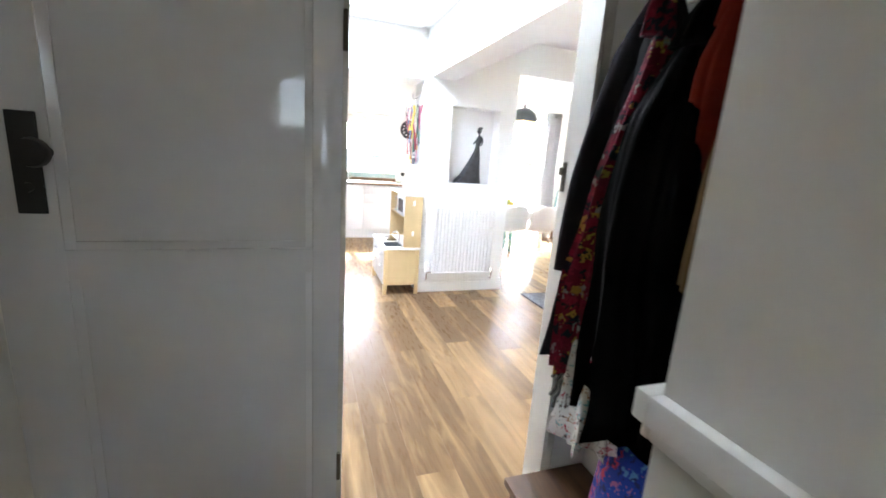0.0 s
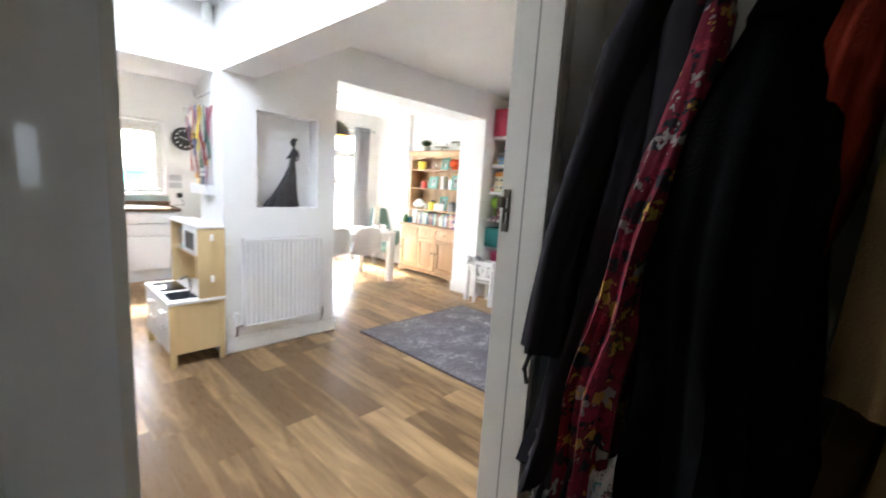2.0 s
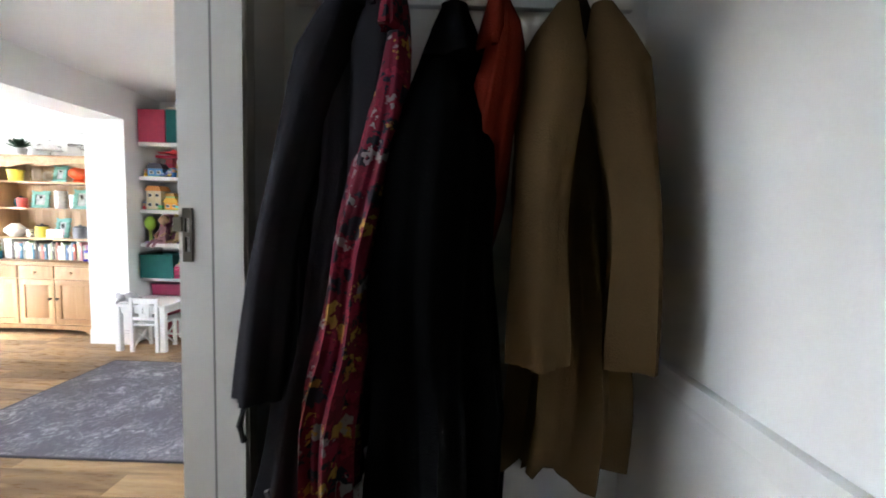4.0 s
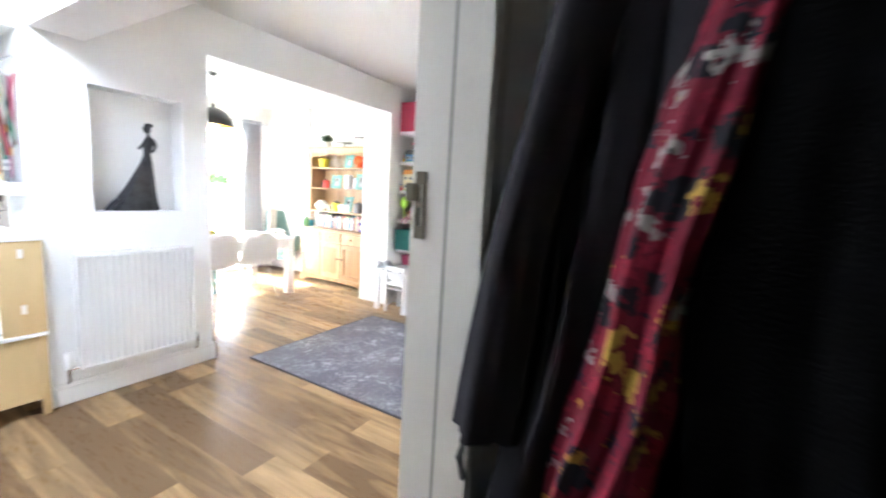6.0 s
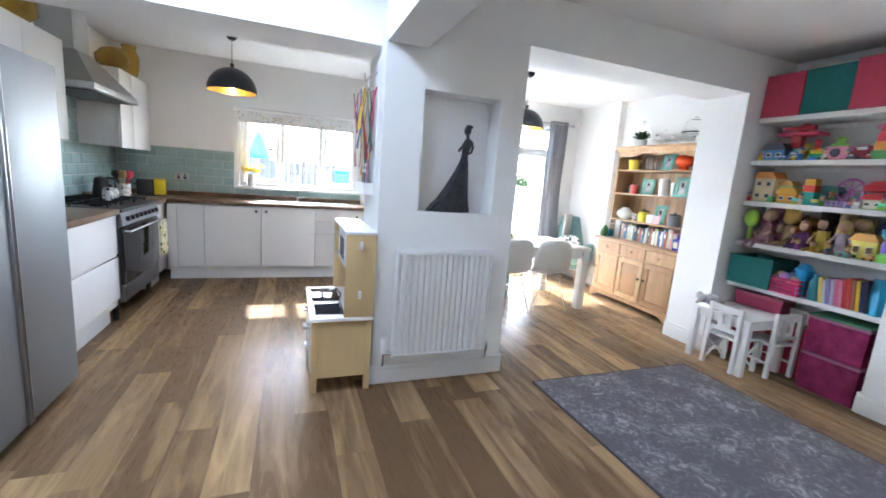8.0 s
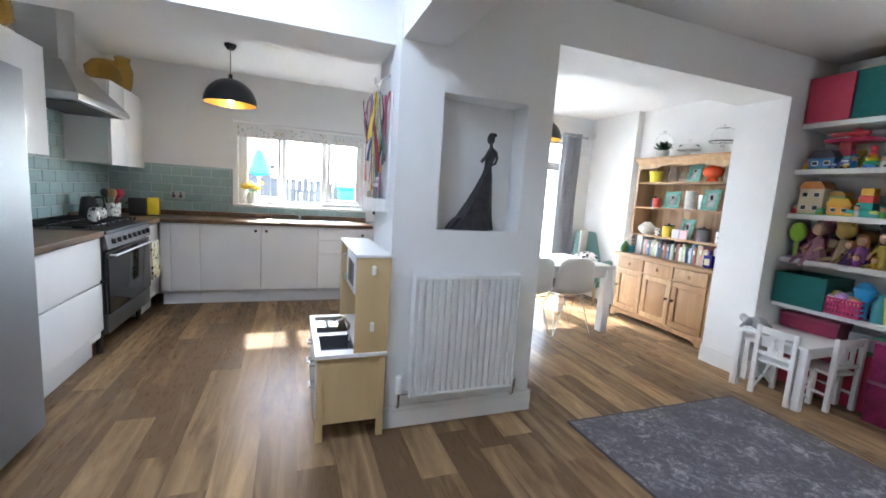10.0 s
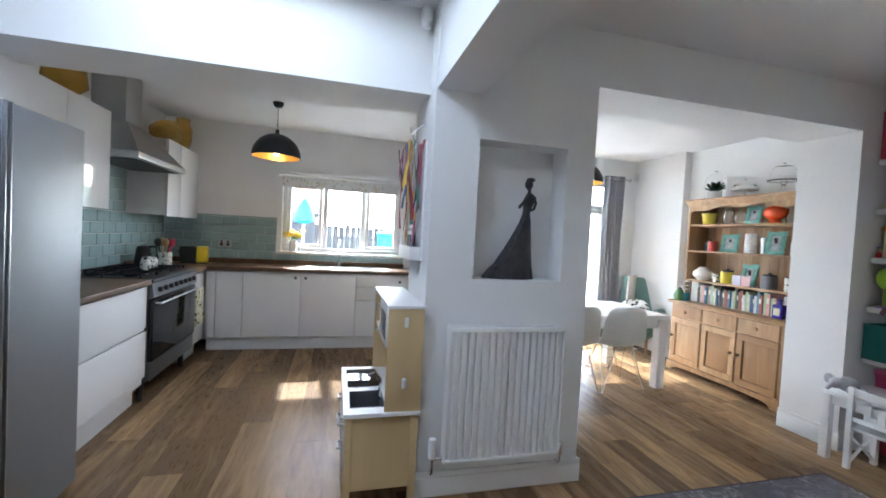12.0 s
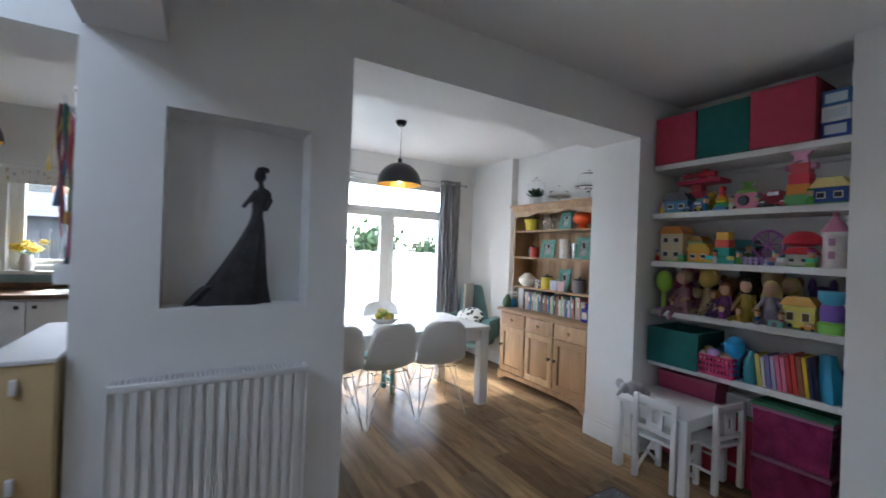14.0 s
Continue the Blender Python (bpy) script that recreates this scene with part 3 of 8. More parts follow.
wt = thing("worktop", "brown oak block worktop along both kitchen walls", "worktop")
part("slab", cube(-1.495, -0.875, 4.66, 5.73, 0.912, 0.952, 0.004), WORKTOP, wt)
part("slab", cube(-1.495, -0.875, 6.72, 7.645, 0.9, 0.94, 0.004), WORKTOP, wt)
part("slab", cube(-0.874, 1.34, 7.07, 7.645, 0.9, 0.94, 0.004), WORKTOP, wt)
part("upstand", cube(-1.475, 1.34, 7.625, 7.645, 0.941, 0.995, 0.003), WORKTOP, wt)
part("upstand", cube(-1.488, -1.474, 6.72, 7.645, 0.941, 0.995, 0.003), WORKTOP, wt)

# range cooker
DSTEEL = mat("dark_steel", (0.20, 0.205, 0.21), 0.35, 0.9, var=0.06, scale=3, bump=0.02)
ck = thing("range_cooker", "stainless steel range cooker with a black glass oven door", "cooker", -1.21, 6.225, 0)
ck.scale.y, ck.scale.z = 1.07, 1.015
part("body", cube(-0.32, 0.31, -0.455, 0.455, 0.16, 0.905, 0.004), DSTEEL, ck)
part("hob", cube(-0.32, 0.345, -0.46, 0.46, 0.906, 0.935, 0.006), BLACKP, ck, "black hob top")
part("control_panel", prism(nb(), [(0.312, 0.80), (0.35, 0.80), (0.335, 0.903), (0.312, 0.903)], "y", -0.455, 0.455), DSTEEL, ck)
for i in range(8):
    bm = lathe(nb(), [(0, 0.0), (0.021, 0.0), (0.019, 0.026), (0, 0.028)], n=14)
    k = part("knob", bm, BLACKP, ck)
    k.matrix_basis = pose(0.345, -0.36 + i * 0.103, 0.85, 0, 82, 0)
dr = part("oven_door", cube(0.312, 0.34, -0.45, 0.45, 0.31, 0.785, 0.006), BLACKG, ck)
part("oven_glass", cube(0.341, 0.346, -0.444, 0.444, 0.315, 0.735, 0.004), BLACKG, dr)
bm = tube(nb(), [(0.385, -0.42, 0.752), (0.385, 0.42, 0.752)], 0.008, 10)
for y in (-0.40, 0.40):
    tube(bm, [(0.34, y, 0.752), (0.385, y, 0.752)], 0.007, 8)
part("handle", bm, STEEL, dr)
part("lower_drawer", cube(0.312, 0.335, -0.45, 0.45, 0.165, 0.30, 0.005), DSTEEL, ck)
for y in (-0.40, 0.40):
    part("foot", lathe(nb(), [(0.022, 0.001), (0.022, 0.12), (0.016, 0.16)], 0.25, y, 12), BLACKP, ck)
    part("foot", lathe(nb(), [(0.022, 0.001), (0.022, 0.12), (0.016, 0.16)], -0.25, y, 12), BLACKP, ck)
for j in range(3):
    y0 = -0.42 + j * 0.285
    for k in range(3):
        bar = -0.26 + k * 0.25
        part("pan_support", tube(nb(), [(bar, y0, 0.936), (bar, y0 + 0.004, 0.962), (bar, y0 + 0.261, 0.962), (bar, y0 + 0.265, 0.936)], 0.006, 6), DARKM, ck)
        part("pan_support", tube(nb(), [(-0.27, y0 + 0.02 + k * 0.112, 0.962), (0.26, y0 + 0.02 + k * 0.112, 0.962)], 0.006, 6), DARKM, ck)
    for x in (-0.14, 0.12):
        part("burner", lathe(nb(), [(0.045, 0.936), (0.045, 0.948), (0.03, 0.955), (0, 0.955)], x, y0 + 0.13, 16), DARKM, ck)

towel_m = spots("leaf_print_towel", (0.65, 0.62, 0.45), [(0.02, 0.02, 0.02), (0.45, 0.38, 0.05)], 0.9, 24, 0.4)


def hanging_cloth(bm, x, y0, y1, z0, z1, t=0.014, waves=3):
    n = 16
    rows = []
    for k in range(9):
        z = z1 + (z0 - z1) * k / 8
        row = []
        for side in (0, 1):
            for i in range(n + 1):
                u = i / n if side == 0 else 1 - i / n
                y = y0 + (y1 - y0) * u
                row.append(bm.verts.new((x + 0.008 * math.sin(waves * 2 * math.pi * u + k * 0.2) * k / 8 + (t if side == 0 else 0), y, z)))
        rows.append(row)
    skin(bm, rows)
    bm.faces.new(rows[0])
    bm.faces.new(rows[-1])
    return bm


single("tea_towel", hanging_cloth(nb(), 0, -0.11, 0.11, -0.33, 0.02), towel_m, "cream leaf print tea towel over the oven handle", "tea towel", -0.80, 6.58, 0.75)

# wall units and hood
def wall_unit(label, y0, y1, z0, z1, splits):
    u = thing("wall_unit", label, "cabinet", -1.33, (y0 + y1) / 2, z0, group="fitted kitchen units")
    h, w = z1 - z0, (y1 - y0) / 2
    part("body", cube(-0.165, 0.155, -w, w, 0, h), PLINTH, u)
    ys = [y0, *splits, y1]
    for a, b in zip(ys, ys[1:]):
        c = (y0 + y1) / 2
        part("door", cube(0.157, 0.178, a - c + 0.002, b - c - 0.002, -0.012, h, 0.003), CABW, u)


wall_unit("white gloss wall unit with two doors", 4.55, 5.70, 1.475, 2.165, (5.2,))
wall_unit("white gloss wall unit in the corner", 6.75, 7.64, 1.46, 2.2, (7.1,))
hd = thing("cooker_hood", "stainless steel chimney cooker hood", "cooker hood", -1.25, 6.27, 1.865)
bm = nb()
ring = [[(-0.245, -0.49, 0.05), (0.24, -0.49, 0.05), (0.24, 0.49, 0.05), (-0.245, 0.49, 0.05)], [(-0.245, -0.15, 0.33), (0.02, -0.15, 0.33), (0.02, 0.15, 0.33), (-0.245, 0.15, 0.33)]]
rv = [[bm.verts.new(p) for p in r] for r in ring]
skin(bm, rv)
bm.faces.new(rv[0])
bm.faces.new(rv[1])
part("canopy", bm, STEEL, hd)
part("rim", cube(-0.245, 0.245, -0.495, 0.495, 0.0, 0.049, 0.004), STEEL, hd)
part("chimney", cube(-0.245, 0.0, -0.14, 0.14, 0.331, H - 1.868, 0.003), STEEL, hd)
part("filter", cube(-0.2, 0.2, -0.42, 0.42, -0.008, -0.001), DARKM, hd)

# sink, tap, window dressing
sk = thing("sink", "stainless steel inset sink with drainer", "sink", 0.62, 7.36, 0.94)
bm = nb()
for r in ((-0.5, 0.5, -0.2, -0.17, 0.0005, 0.008), (-0.5, 0.5, 0.17, 0.2, 0.0005, 0.008), (-0.5, -0.44, -0.17, 0.17, 0.0005, 0.008), (0.0, 0.5, -0.17, 0.17, 0.0005, 0.006), (-0.44, 0.0, -0.17, 0.17, 0.0005, 0.0015)):
    box(bm, *r, 0.0006)
for k in range(7):
    box(bm, 0.05, 0.45, -0.13 + k * 0.042, -0.118 + k * 0.042, 0.006, 0.009)
part("basin", bm, STEEL, sk)
bm = tube(nb(), [(-0.12, 0.21, 0.0), (-0.12, 0.21, 0.22), (-0.12, 0.19, 0.29), (-0.12, 0.14, 0.33), (-0.12, 0.08, 0.33), (-0.12, 0.03, 0.29), (-0.12, 0.015, 0.22)], 0.011, 12)
lathe(bm, [(0.026, 0.0), (0.026, 0.02), (0.02, 0.06), (0, 0.062)], -0.12, 0.21, 14)
tp = thing("kitchen_tap", "chrome swan-neck kitchen tap with two levers", "tap", 0.62, 7.36, 0.94)
part("spout", bm, CHROME, tp)
for s in (-1, 1):
    part("lever", tube(nb(), [(-0.12, 0.21, 0.05), (-0.12 + s * 0.055, 0.20, 0.06), (-0.12 + s * 0.085, 0.19, 0.085)], 0.007, 8), CHROME, tp)

blind_m = spots("floral_blind", (0.78, 0.78, 0.77), [(0.35, 0.42, 0.42), (0.6, 0.5, 0.35), (0.5, 0.55, 0.55)], 0.9, 22, 0.3)
bl = thing("roller_blind", "rolled up white floral roller blind over the window", "blind", 0.53, 7.60, 1.90)
part("fabric", hanging_cloth(nb(), 0, -0.745, 0.745, 0.0, 0.14, 0.01, 2), blind_m, bl).matrix_basis = pose(0, 0, 0, 0, 0, 90)
part("roller", tube(nb(), [(-0.78, 0.0, 0.155), (0.78, 0.0, 0.155)], 0.02, 12), WHITEP, bl)
for x in (-0.785, 0.785):
    part("bracket", cube(x - 0.006, x + 0.006, -0.025, 0.05, 0.13, 0.185, 0.002), WHITEP, bl)


def flower(bm, p, d, r):
    for k in range(6):
        a = k * math.pi / 3
        q = Vector(d).to_track_quat("Z", "Y")
        c = Vector(p) + q @ Vector((math.cos(a) * r, math.sin(a) * r, 0.002))
        ball(bm, *c, r * 0.62, r * 0.62, r * 0.25, 8)
    tube(bm, [p, Vector(p) + Vector(d) * r * 1.1], r * 0.42, 8, r * 0.55)


vs = thing("daffodil_vase", "yellow daffodils in a small white vase on the sill", "vase of flowers", -0.06, 7.63, KZ0 + 0.019)
part("vase", lathe(nb(), [(0, 0), (0.045, 0), (0.055, 0.06), (0.045, 0.13), (0.036, 0.155), (0.030, 0.155), (0.03, 0.12), (0, 0.02)], n=20), CERAMIC, vs)
DAFF = tint(0.85, 0.62, 0.02)
STEM = tint(0.10, 0.22, 0.05)
rng = random.Random(7)
bm, bs = nb(), nb()
for k in range(13):
    a, e = k * 2.4, 0.03 + 0.09 * rng.random()
    p = Vector((math.cos(a) * e * 1.3, math.sin(a) * e * 0.6, 0.19 + 0.08 * rng.random()))
    tube(bs, [(p.x * 0.15, p.y * 0.15, 0.10), (p.x * 0.6, p.y * 0.6, 0.17), p], 0.003, 5)
    flower(bm, p, Vector((p.x * 4, -0.6 + p.y, 0.4)).normalized(), 0.024)
part("flowers", bm, DAFF, vs)
part("stems", bs, STEM, vs)

# worktop things
tm = tint(0.80, 0.58, 0.02, 0.3)
to = thing("toaster", "yellow and black two-slot toaster on the worktop", "toaster", -1.10, 7.42, 0.941, 12)
part("body", cube(-0.14, 0.02, -0.085, 0.085, 0.012, 0.19, 0.022), BLACKP, to)
part("side_panel", cube(0.021, 0.14, -0.09, 0.09, 0.008, 0.195, 0.025), tm, to)
part("slot", cube(-0.12, 0.01, -0.03, 0.03, 0.189, 0.193), STEEL, to)
part("lever", cube(-0.165, -0.141, -0.015, 0.015, 0.12, 0.135, 0.003), BLACKP, to)
part("base", cube(-0.13, 0.13, -0.08, 0.08, 0.0, 0.009), BLACKP, to)
pot_m = spots("leaf_print_ceramic", (0.75, 0.74, 0.70), [(0.03, 0.03, 0.03), (0.05, 0.05, 0.05)], 0.3, 30, 0.35)
ut = thing("utensil_pot", "black leaf print pot full of spoons and spatulas", "utensil pot", -1.2, 6.86, 0.941)
part("pot", lathe(nb(), [(0, 0), (0.062, 0), (0.064, 0.15), (0.058, 0.15), (0.056, 0.02), (0, 0.02)], n=24), pot_m, ut)
for k, (c, a) in enumerate([((0.55, 0.03, 0.04), 0.3), ((0.05, 0.05, 0.05), 1.2), ((0.45, 0.30, 0.12), 2.3), ((0.08, 0.25, 0.10), 3.2), ((0.05, 0.05, 0.06), 4.1), ((0.5, 0.34, 0.15), 5.2), ((0.55, 0.05, 0.1), 5.9)]):
    b1 = tube(nb(), [(math.cos(a) * 0.02, math.sin(a) * 0.02, 0.03), (math.cos(a) * 0.055, math.sin(a) * 0.055, 0.21)], 0.006, 6)
    ball(b1, math.cos(a) * 0.066, math.sin(a) * 0.066, 0.245, 0.028, 0.014, 0.042, 10)
    part("utensil", b1, tint(*c), ut)
for nm, lb, x, y, r, h in (("teapot", "white leaf print teapot on the hob", -1.16, 6.42, 0.062, 0.10), ("jug", "white leaf print milk jug on the hob", -1.12, 6.24, 0.04, 0.085)):
    tpq = thing(nm, lb, nm, x, y, 0.969)
    part("body", lathe(nb(), [(0, 0), (r * 0.85, 0), (r, h * 0.3), (r, h * 0.75), (r * 0.8, h), (r * 0.3, h * 1.06), (0, h * 1.06)], n=20), pot_m, tpq)
    part("handle", tube(nb(), [(0, r * 0.95, h * 0.8), (0, r * 1.5, h * 0.75), (0, r * 1.5, h * 0.35), (0, r * 0.95, h * 0.25)], 0.006, 8), CERAMIC, tpq)
    part("lid", lathe(nb(), [(r * 0.3, h * 1.06), (r * 0.25, h * 1.15), (0.012, h * 1.18), (0.014, h * 1.32), (0, h * 1.36)], n=14), BLACKP, tpq)
    if nm == "teapot":
        part("spout", tube(nb(), [(0, -r * 0.9, h * 0.35), (0, -r * 1.4, h * 0.65), (0, -r * 1.65, h * 0.98)], 0.014, 8, 0.008), CERAMIC, tpq)
kt = thing("kettle", "black kettle beside the hob", "kettle", -1.36, 6.8, 0.941)
part("body", lathe(nb(), [(0, 0), (0.075, 0), (0.078, 0.03), (0.06, 0.17), (0.05, 0.2), (0, 0.215)], n=22), BLACKP, kt)
part("handle", tube(nb(), [(0.05, 0, 0.2), (0.11, 0, 0.2), (0.12, 0, 0.12), (0.08, 0, 0.04)], 0.011, 8), BLACKP, kt)
so = thing("power_socket", "brushed steel double power socket on the tiles", "socket", -0.84, 7.628, 1.17)
part("plate", cube(-0.075, 0.075, 0, 0.012, -0.043, 0.043, 0.004), STEEL, so)
for x in (-0.035, 0.035):
    part("rocker", cube(x - 0.009, x + 0.009, -0.004, -0.001, 0.012, 0.032), BLACKP, so)
    part("outlet", cube(x - 0.016, x + 0.016, -0.003, -0.001, -0.028, 0.004), BLACKP, so)
for i, (prof, x, y, sx) in enumerate([([(0, 0), (0.06, 0), (0.13, 0.05), (0.14, 0.12), (0.09, 0.18), (0.05, 0.2), (0.045, 0.2), (0.085, 0.17), (0.125, 0.12), (0.12, 0.06), (0.05, 0.012), (0, 0.012)], -1.22, 6.92, 1.0),
                                        ([(0, 0), (0.05, 0), (0.10, 0.07), (0.09, 0.16), (0.05, 0.2), (0.065, 0.24), (0.06, 0.24), (0.045, 0.2), (0.08, 0.16), (0.09, 0.07), (0.04, 0.012), (0, 0.012)], -1.24, 7.12, 1.0),
                                        ([(0, 0), (0.06, 0), (0.085, 0.1), (0.09, 0.22), (0.06, 0.30), (0.07, 0.34), (0.064, 0.34), (0.055, 0.3), (0.08, 0.22), (0.075, 0.1), (0.05, 0.012), (0, 0.012)], -1.22, 7.40, 1.0),
                                        ([(0, 0), (0.06, 0), (0.12, 0.06), (0.11, 0.16), (0.07, 0.22), (0.065, 0.22), (0.1, 0.16), (0.11, 0.06), (0.05, 0.012), (0, 0.012)], -1.22, 5.35, 1.0)]):
    single("glass_vase", lathe(nb(), prof, n=28), AMBER, "amber glass vase on top of the wall unit", "vase", x - 0.03, y, 2.202 if i < 3 else 2.167, group="amber vases")


def dome_lamp(label, x, y, zb, r=0.228):
    lm = thing("pendant_lamp", label, "pendant lamp", x, y, zb)
    out = [(r * math.cos(a), 1.0 * r * math.sin(a)) for a in [k * math.pi / 2 / 10 for k in range(10)]]
    inn = [((r - 0.006) * math.cos(a), 1.0 * (r - 0.006) * math.sin(a)) for a in [k * math.pi / 2 / 10 for k in range(10)]]
    part("shade", lathe(nb(), out + [(0.02, r), (0, r)], n=36), NAVY, lm, "dark dome shade")
    part("lining", lathe(nb(), inn + [(0, r - 0.006)], n=36), GOLDIN, lm, "gold coloured lining")
    part("bulb", ball(nb(), 0, 0, 0.06, 0.033, 0.033, 0.045, 14), BULB, lm)
    part("holder", tube(nb(), [(0, 0, 0.1), (0, 0, r + 0.04)], 0.018, 12), DARKM, lm)
    part("cord", tube(nb(), [(0, 0, r + 0.04), (0, 0, H - zb - 0.02)], 0.003, 6), DARKM, lm)
    part("ceiling_rose", lathe(nb(), [(0, H - zb - 0.05), (0.03, H - zb - 0.048), (0.05, H - zb - 0.02), (0.052, H - zb - 0.001), (0, H - zb - 0.001)], n=20), DARKM, lm)
    pl = new("lamp_light", bpy.data.lights.new("lamp_light", "POINT"))
    pl.data.energy, pl.data.color, pl.data.shadow_soft_size = 0.22, (1.0, 0.75, 0.45), 0.03
    pl.matrix_world = pose(x, y, zb - 0.005)
    return lm


dome_lamp("dark dome pendant lamp with gold lining, lit", -0.15, 6.55, 2.085)

# fridge freezer
fr = thing("fridge_freezer", "tall grey steel side by side fridge freezer", "fridge", -1.1, 4.195, 0)
part("body", cube(-0.34, 0.265, -0.455, 0.43, 0.03, 1.82, 0.006), FRIDGE, fr)
for a, b in ((-0.455, -0.085), (-0.05, 0.43)):
    part("door", cube(0.27, 0.335, a, b, 0.06, 1.822, 0.012), FRIDGE, fr)
for y in (-0.084, -0.056):
    part("handle", cube(0.272, 0.345, y, y + 0.005, 0.06, 1.82, 0.001), STEEL, fr, "brushed steel grip edge along the door")
part("gap_seal", cube(0.266, 0.285, -0.078, -0.057, 0.06, 1.82), BLACKP, fr)
part("plinth", cube(0.2, 0.30, -0.45, 0.45, 0.03, 0.055), BLACKP, fr)
for y in (-0.4, 0.4):
    part("foot", lathe(nb(), [(0.02, 0.001), (0.02, 0.03)], 0.24, y, 10), BLACKP, fr)
    part("foot", lathe(nb(), [(0.02, 0.001), (0.02, 0.03)], -0.28, y, 10), BLACKP, fr)

# clock, rack and sensor
cl = thing("wall_clock", "black wall clock with pale numerals", "clock", 1.545, 7.612, 1.865)
part("rim", lathe(nb(), [(0.15, -0.036), (0.158, -0.03), (0.155, 0.0), (0.14, 0.005), (0.14, -0.005), (0, -0.005), (0, -0.036)], n=40), BLACKP, cl).matrix_basis = pose(0, 0, 0, 90, 0, 0)
part("dial", lathe(nb(), [(0, -0.001), (0.138, -0.001), (0.138, 0.001), (0, 0.001)], n=40), BLACKP, cl).matrix_basis = pose(0, -0.004, 0, 90, 0, 0)
for k in range(12):
    a = k * math.pi / 6
    part("numeral", cube(-0.009, 0.009, -0.008, -0.006, -0.013, 0.013), CERAMIC, cl).matrix_basis = pose(0.11 * math.sin(a), 0, 0.11 * math.cos(a))
part("hand", cube(-0.004, 0.004, -0.011, -0.009, -0.015, 0.075), CERAMIC, cl).matrix_basis = pose(0, 0, 0, 0, -70, 0)
part("hand", cube(-0.003, 0.003, -0.013, -0.0115, -0.02, 0.105), CERAMIC, cl).matrix_basis = pose(0, 0, 0, 0, 108, 0)
sw = thing("wall_switch", "steel switch plates on the wall by the worktop", "switch", 1.42, 7.64, 1.22)
for z in (0.0, 0.1):
    part("plate", cube(-0.075, 0.075, -0.01, 0.008, z - 0.04, z + 0.04, 0.004), STEEL, sw)

pg = thing("plug", "black plug and cable in the wall socket", "plug", 1.46, 7.63, 1.08)
part("body", cube(-0.03, 0.03, -0.045, 0.018, -0.03, 0.035, 0.008), BLACKP, pg)
part("cable", tube(nb(), [(0, -0.03, -0.03), (0.02, -0.04, -0.07), (0.05, -0.045, -0.1), (0.04, -0.05, -0.128), (-0.05, -0.06, -0.132), (-0.1, -0.05, -0.135)], 0.004, 6), BLACKP, pg)
rk = thing("hook_rack", "white wall rack with hooks and a letter tray", "rack", 0.926, 4.62, 0)
part("board", cube(-0.012, -0.001, -0.19, 0.2, 1.25, 1.92, 0.003), WHITEP, rk)
part("tray", boxes((-0.075, -0.013, -0.18, 0.19, 1.255, 1.265), (-0.075, -0.069, -0.18, 0.19, 1.265, 1.33), (-0.069, -0.013, -0.18, -0.174, 1.265, 1.33), (-0.069, -0.013, 0.184, 0.19, 1.265, 1.33)), WHITEP, rk)
for y in (-0.14, 0.0, 0.14):
    part("hook", tube(nb(), [(-0.013, y, 1.92), (-0.05, y, 1.91), (-0.07, y, 1.93), (-0.072, y, 1.955)], 0.005, 8), CHROME, rk)
part("top_bracket", tube(nb(), [(-0.002, -0.1, 2.03), (-0.05, -0.1, 2.0), (-0.06, 0.0, 1.99), (-0.05, 0.1, 2.02), (-0.05, 0.12, 2.06)], 0.007, 8), CHROME, rk)
def ribbon_strip(rng_, y, out, ln, w):
    """A hanging strip that curls and twists a little, with real thickness."""
    bm = nb()
    rings = []
    ph, tw = rng_.random() * 6, rng_.uniform(-0.9, 0.9)
    for i in range(9):
        u = i / 8
        a = tw * u + 0.35 * math.sin(5 * u + ph)
        c = Vector((-out - 0.014 * math.sin(4 * u + ph), y + 0.016 * math.sin(3 * u + 2 * ph), 1.925 - ln * u))
        d = Vector((math.sin(a), math.cos(a), 0)) * w * (1 - 0.15 * u)
        n_ = Vector((math.cos(a), -math.sin(a), 0)) * 0.0015
        rings.append([bm.verts.new(c + q) for q in (-d - n_, d - n_, d + n_, -d + n_)])
    skin(bm, rings)
    bm.faces.new(rings[0])
    bm.faces.new(rings[-1])
    return bm


rng = random.Random(11)
RIBBON = [(0.42, 0.07, 0.08), (0.72, 0.55, 0.10), (0.28, 0.05, 0.09), (0.70, 0.62, 0.42), (0.04, 0.16, 0.12), (0.55, 0.16, 0.26), (0.12, 0.2, 0.4), (0.72, 0.66, 0.08), (0.22, 0.04, 0.05), (0.78, 0.76, 0.7), (0.06, 0.06, 0.07)]
for k in range(20):
    y = -0.17 + 0.017 * k
    bm = ribbon_strip(rng, y, 0.03 + 0.022 * (k % 4), 0.22 + 0.36 * rng.random(), 0.007 + 0.011 * rng.random())
    rb = single("ribbon", bm, tint(*RIBBON[(k * 4) % 11], 0.6), "coloured ribbon hanging from the rack hook", "ribbon", 0.926, 4.62, 0, group="ribbons on the rack")
    if k % 4 == 1:
        low = min(v.co.z for v in rb.data.vertices)
        md = lathe(nb(), [(0, -0.003), (0.024, -0.003), (0.027, 0), (0.024, 0.003), (0, 0.003)], n=18)
        part("medal", md, GOLDIN, rb, "small round gilt medal").matrix_basis = pose(-0.05, y, low - 0.022, 0, 90, 0)
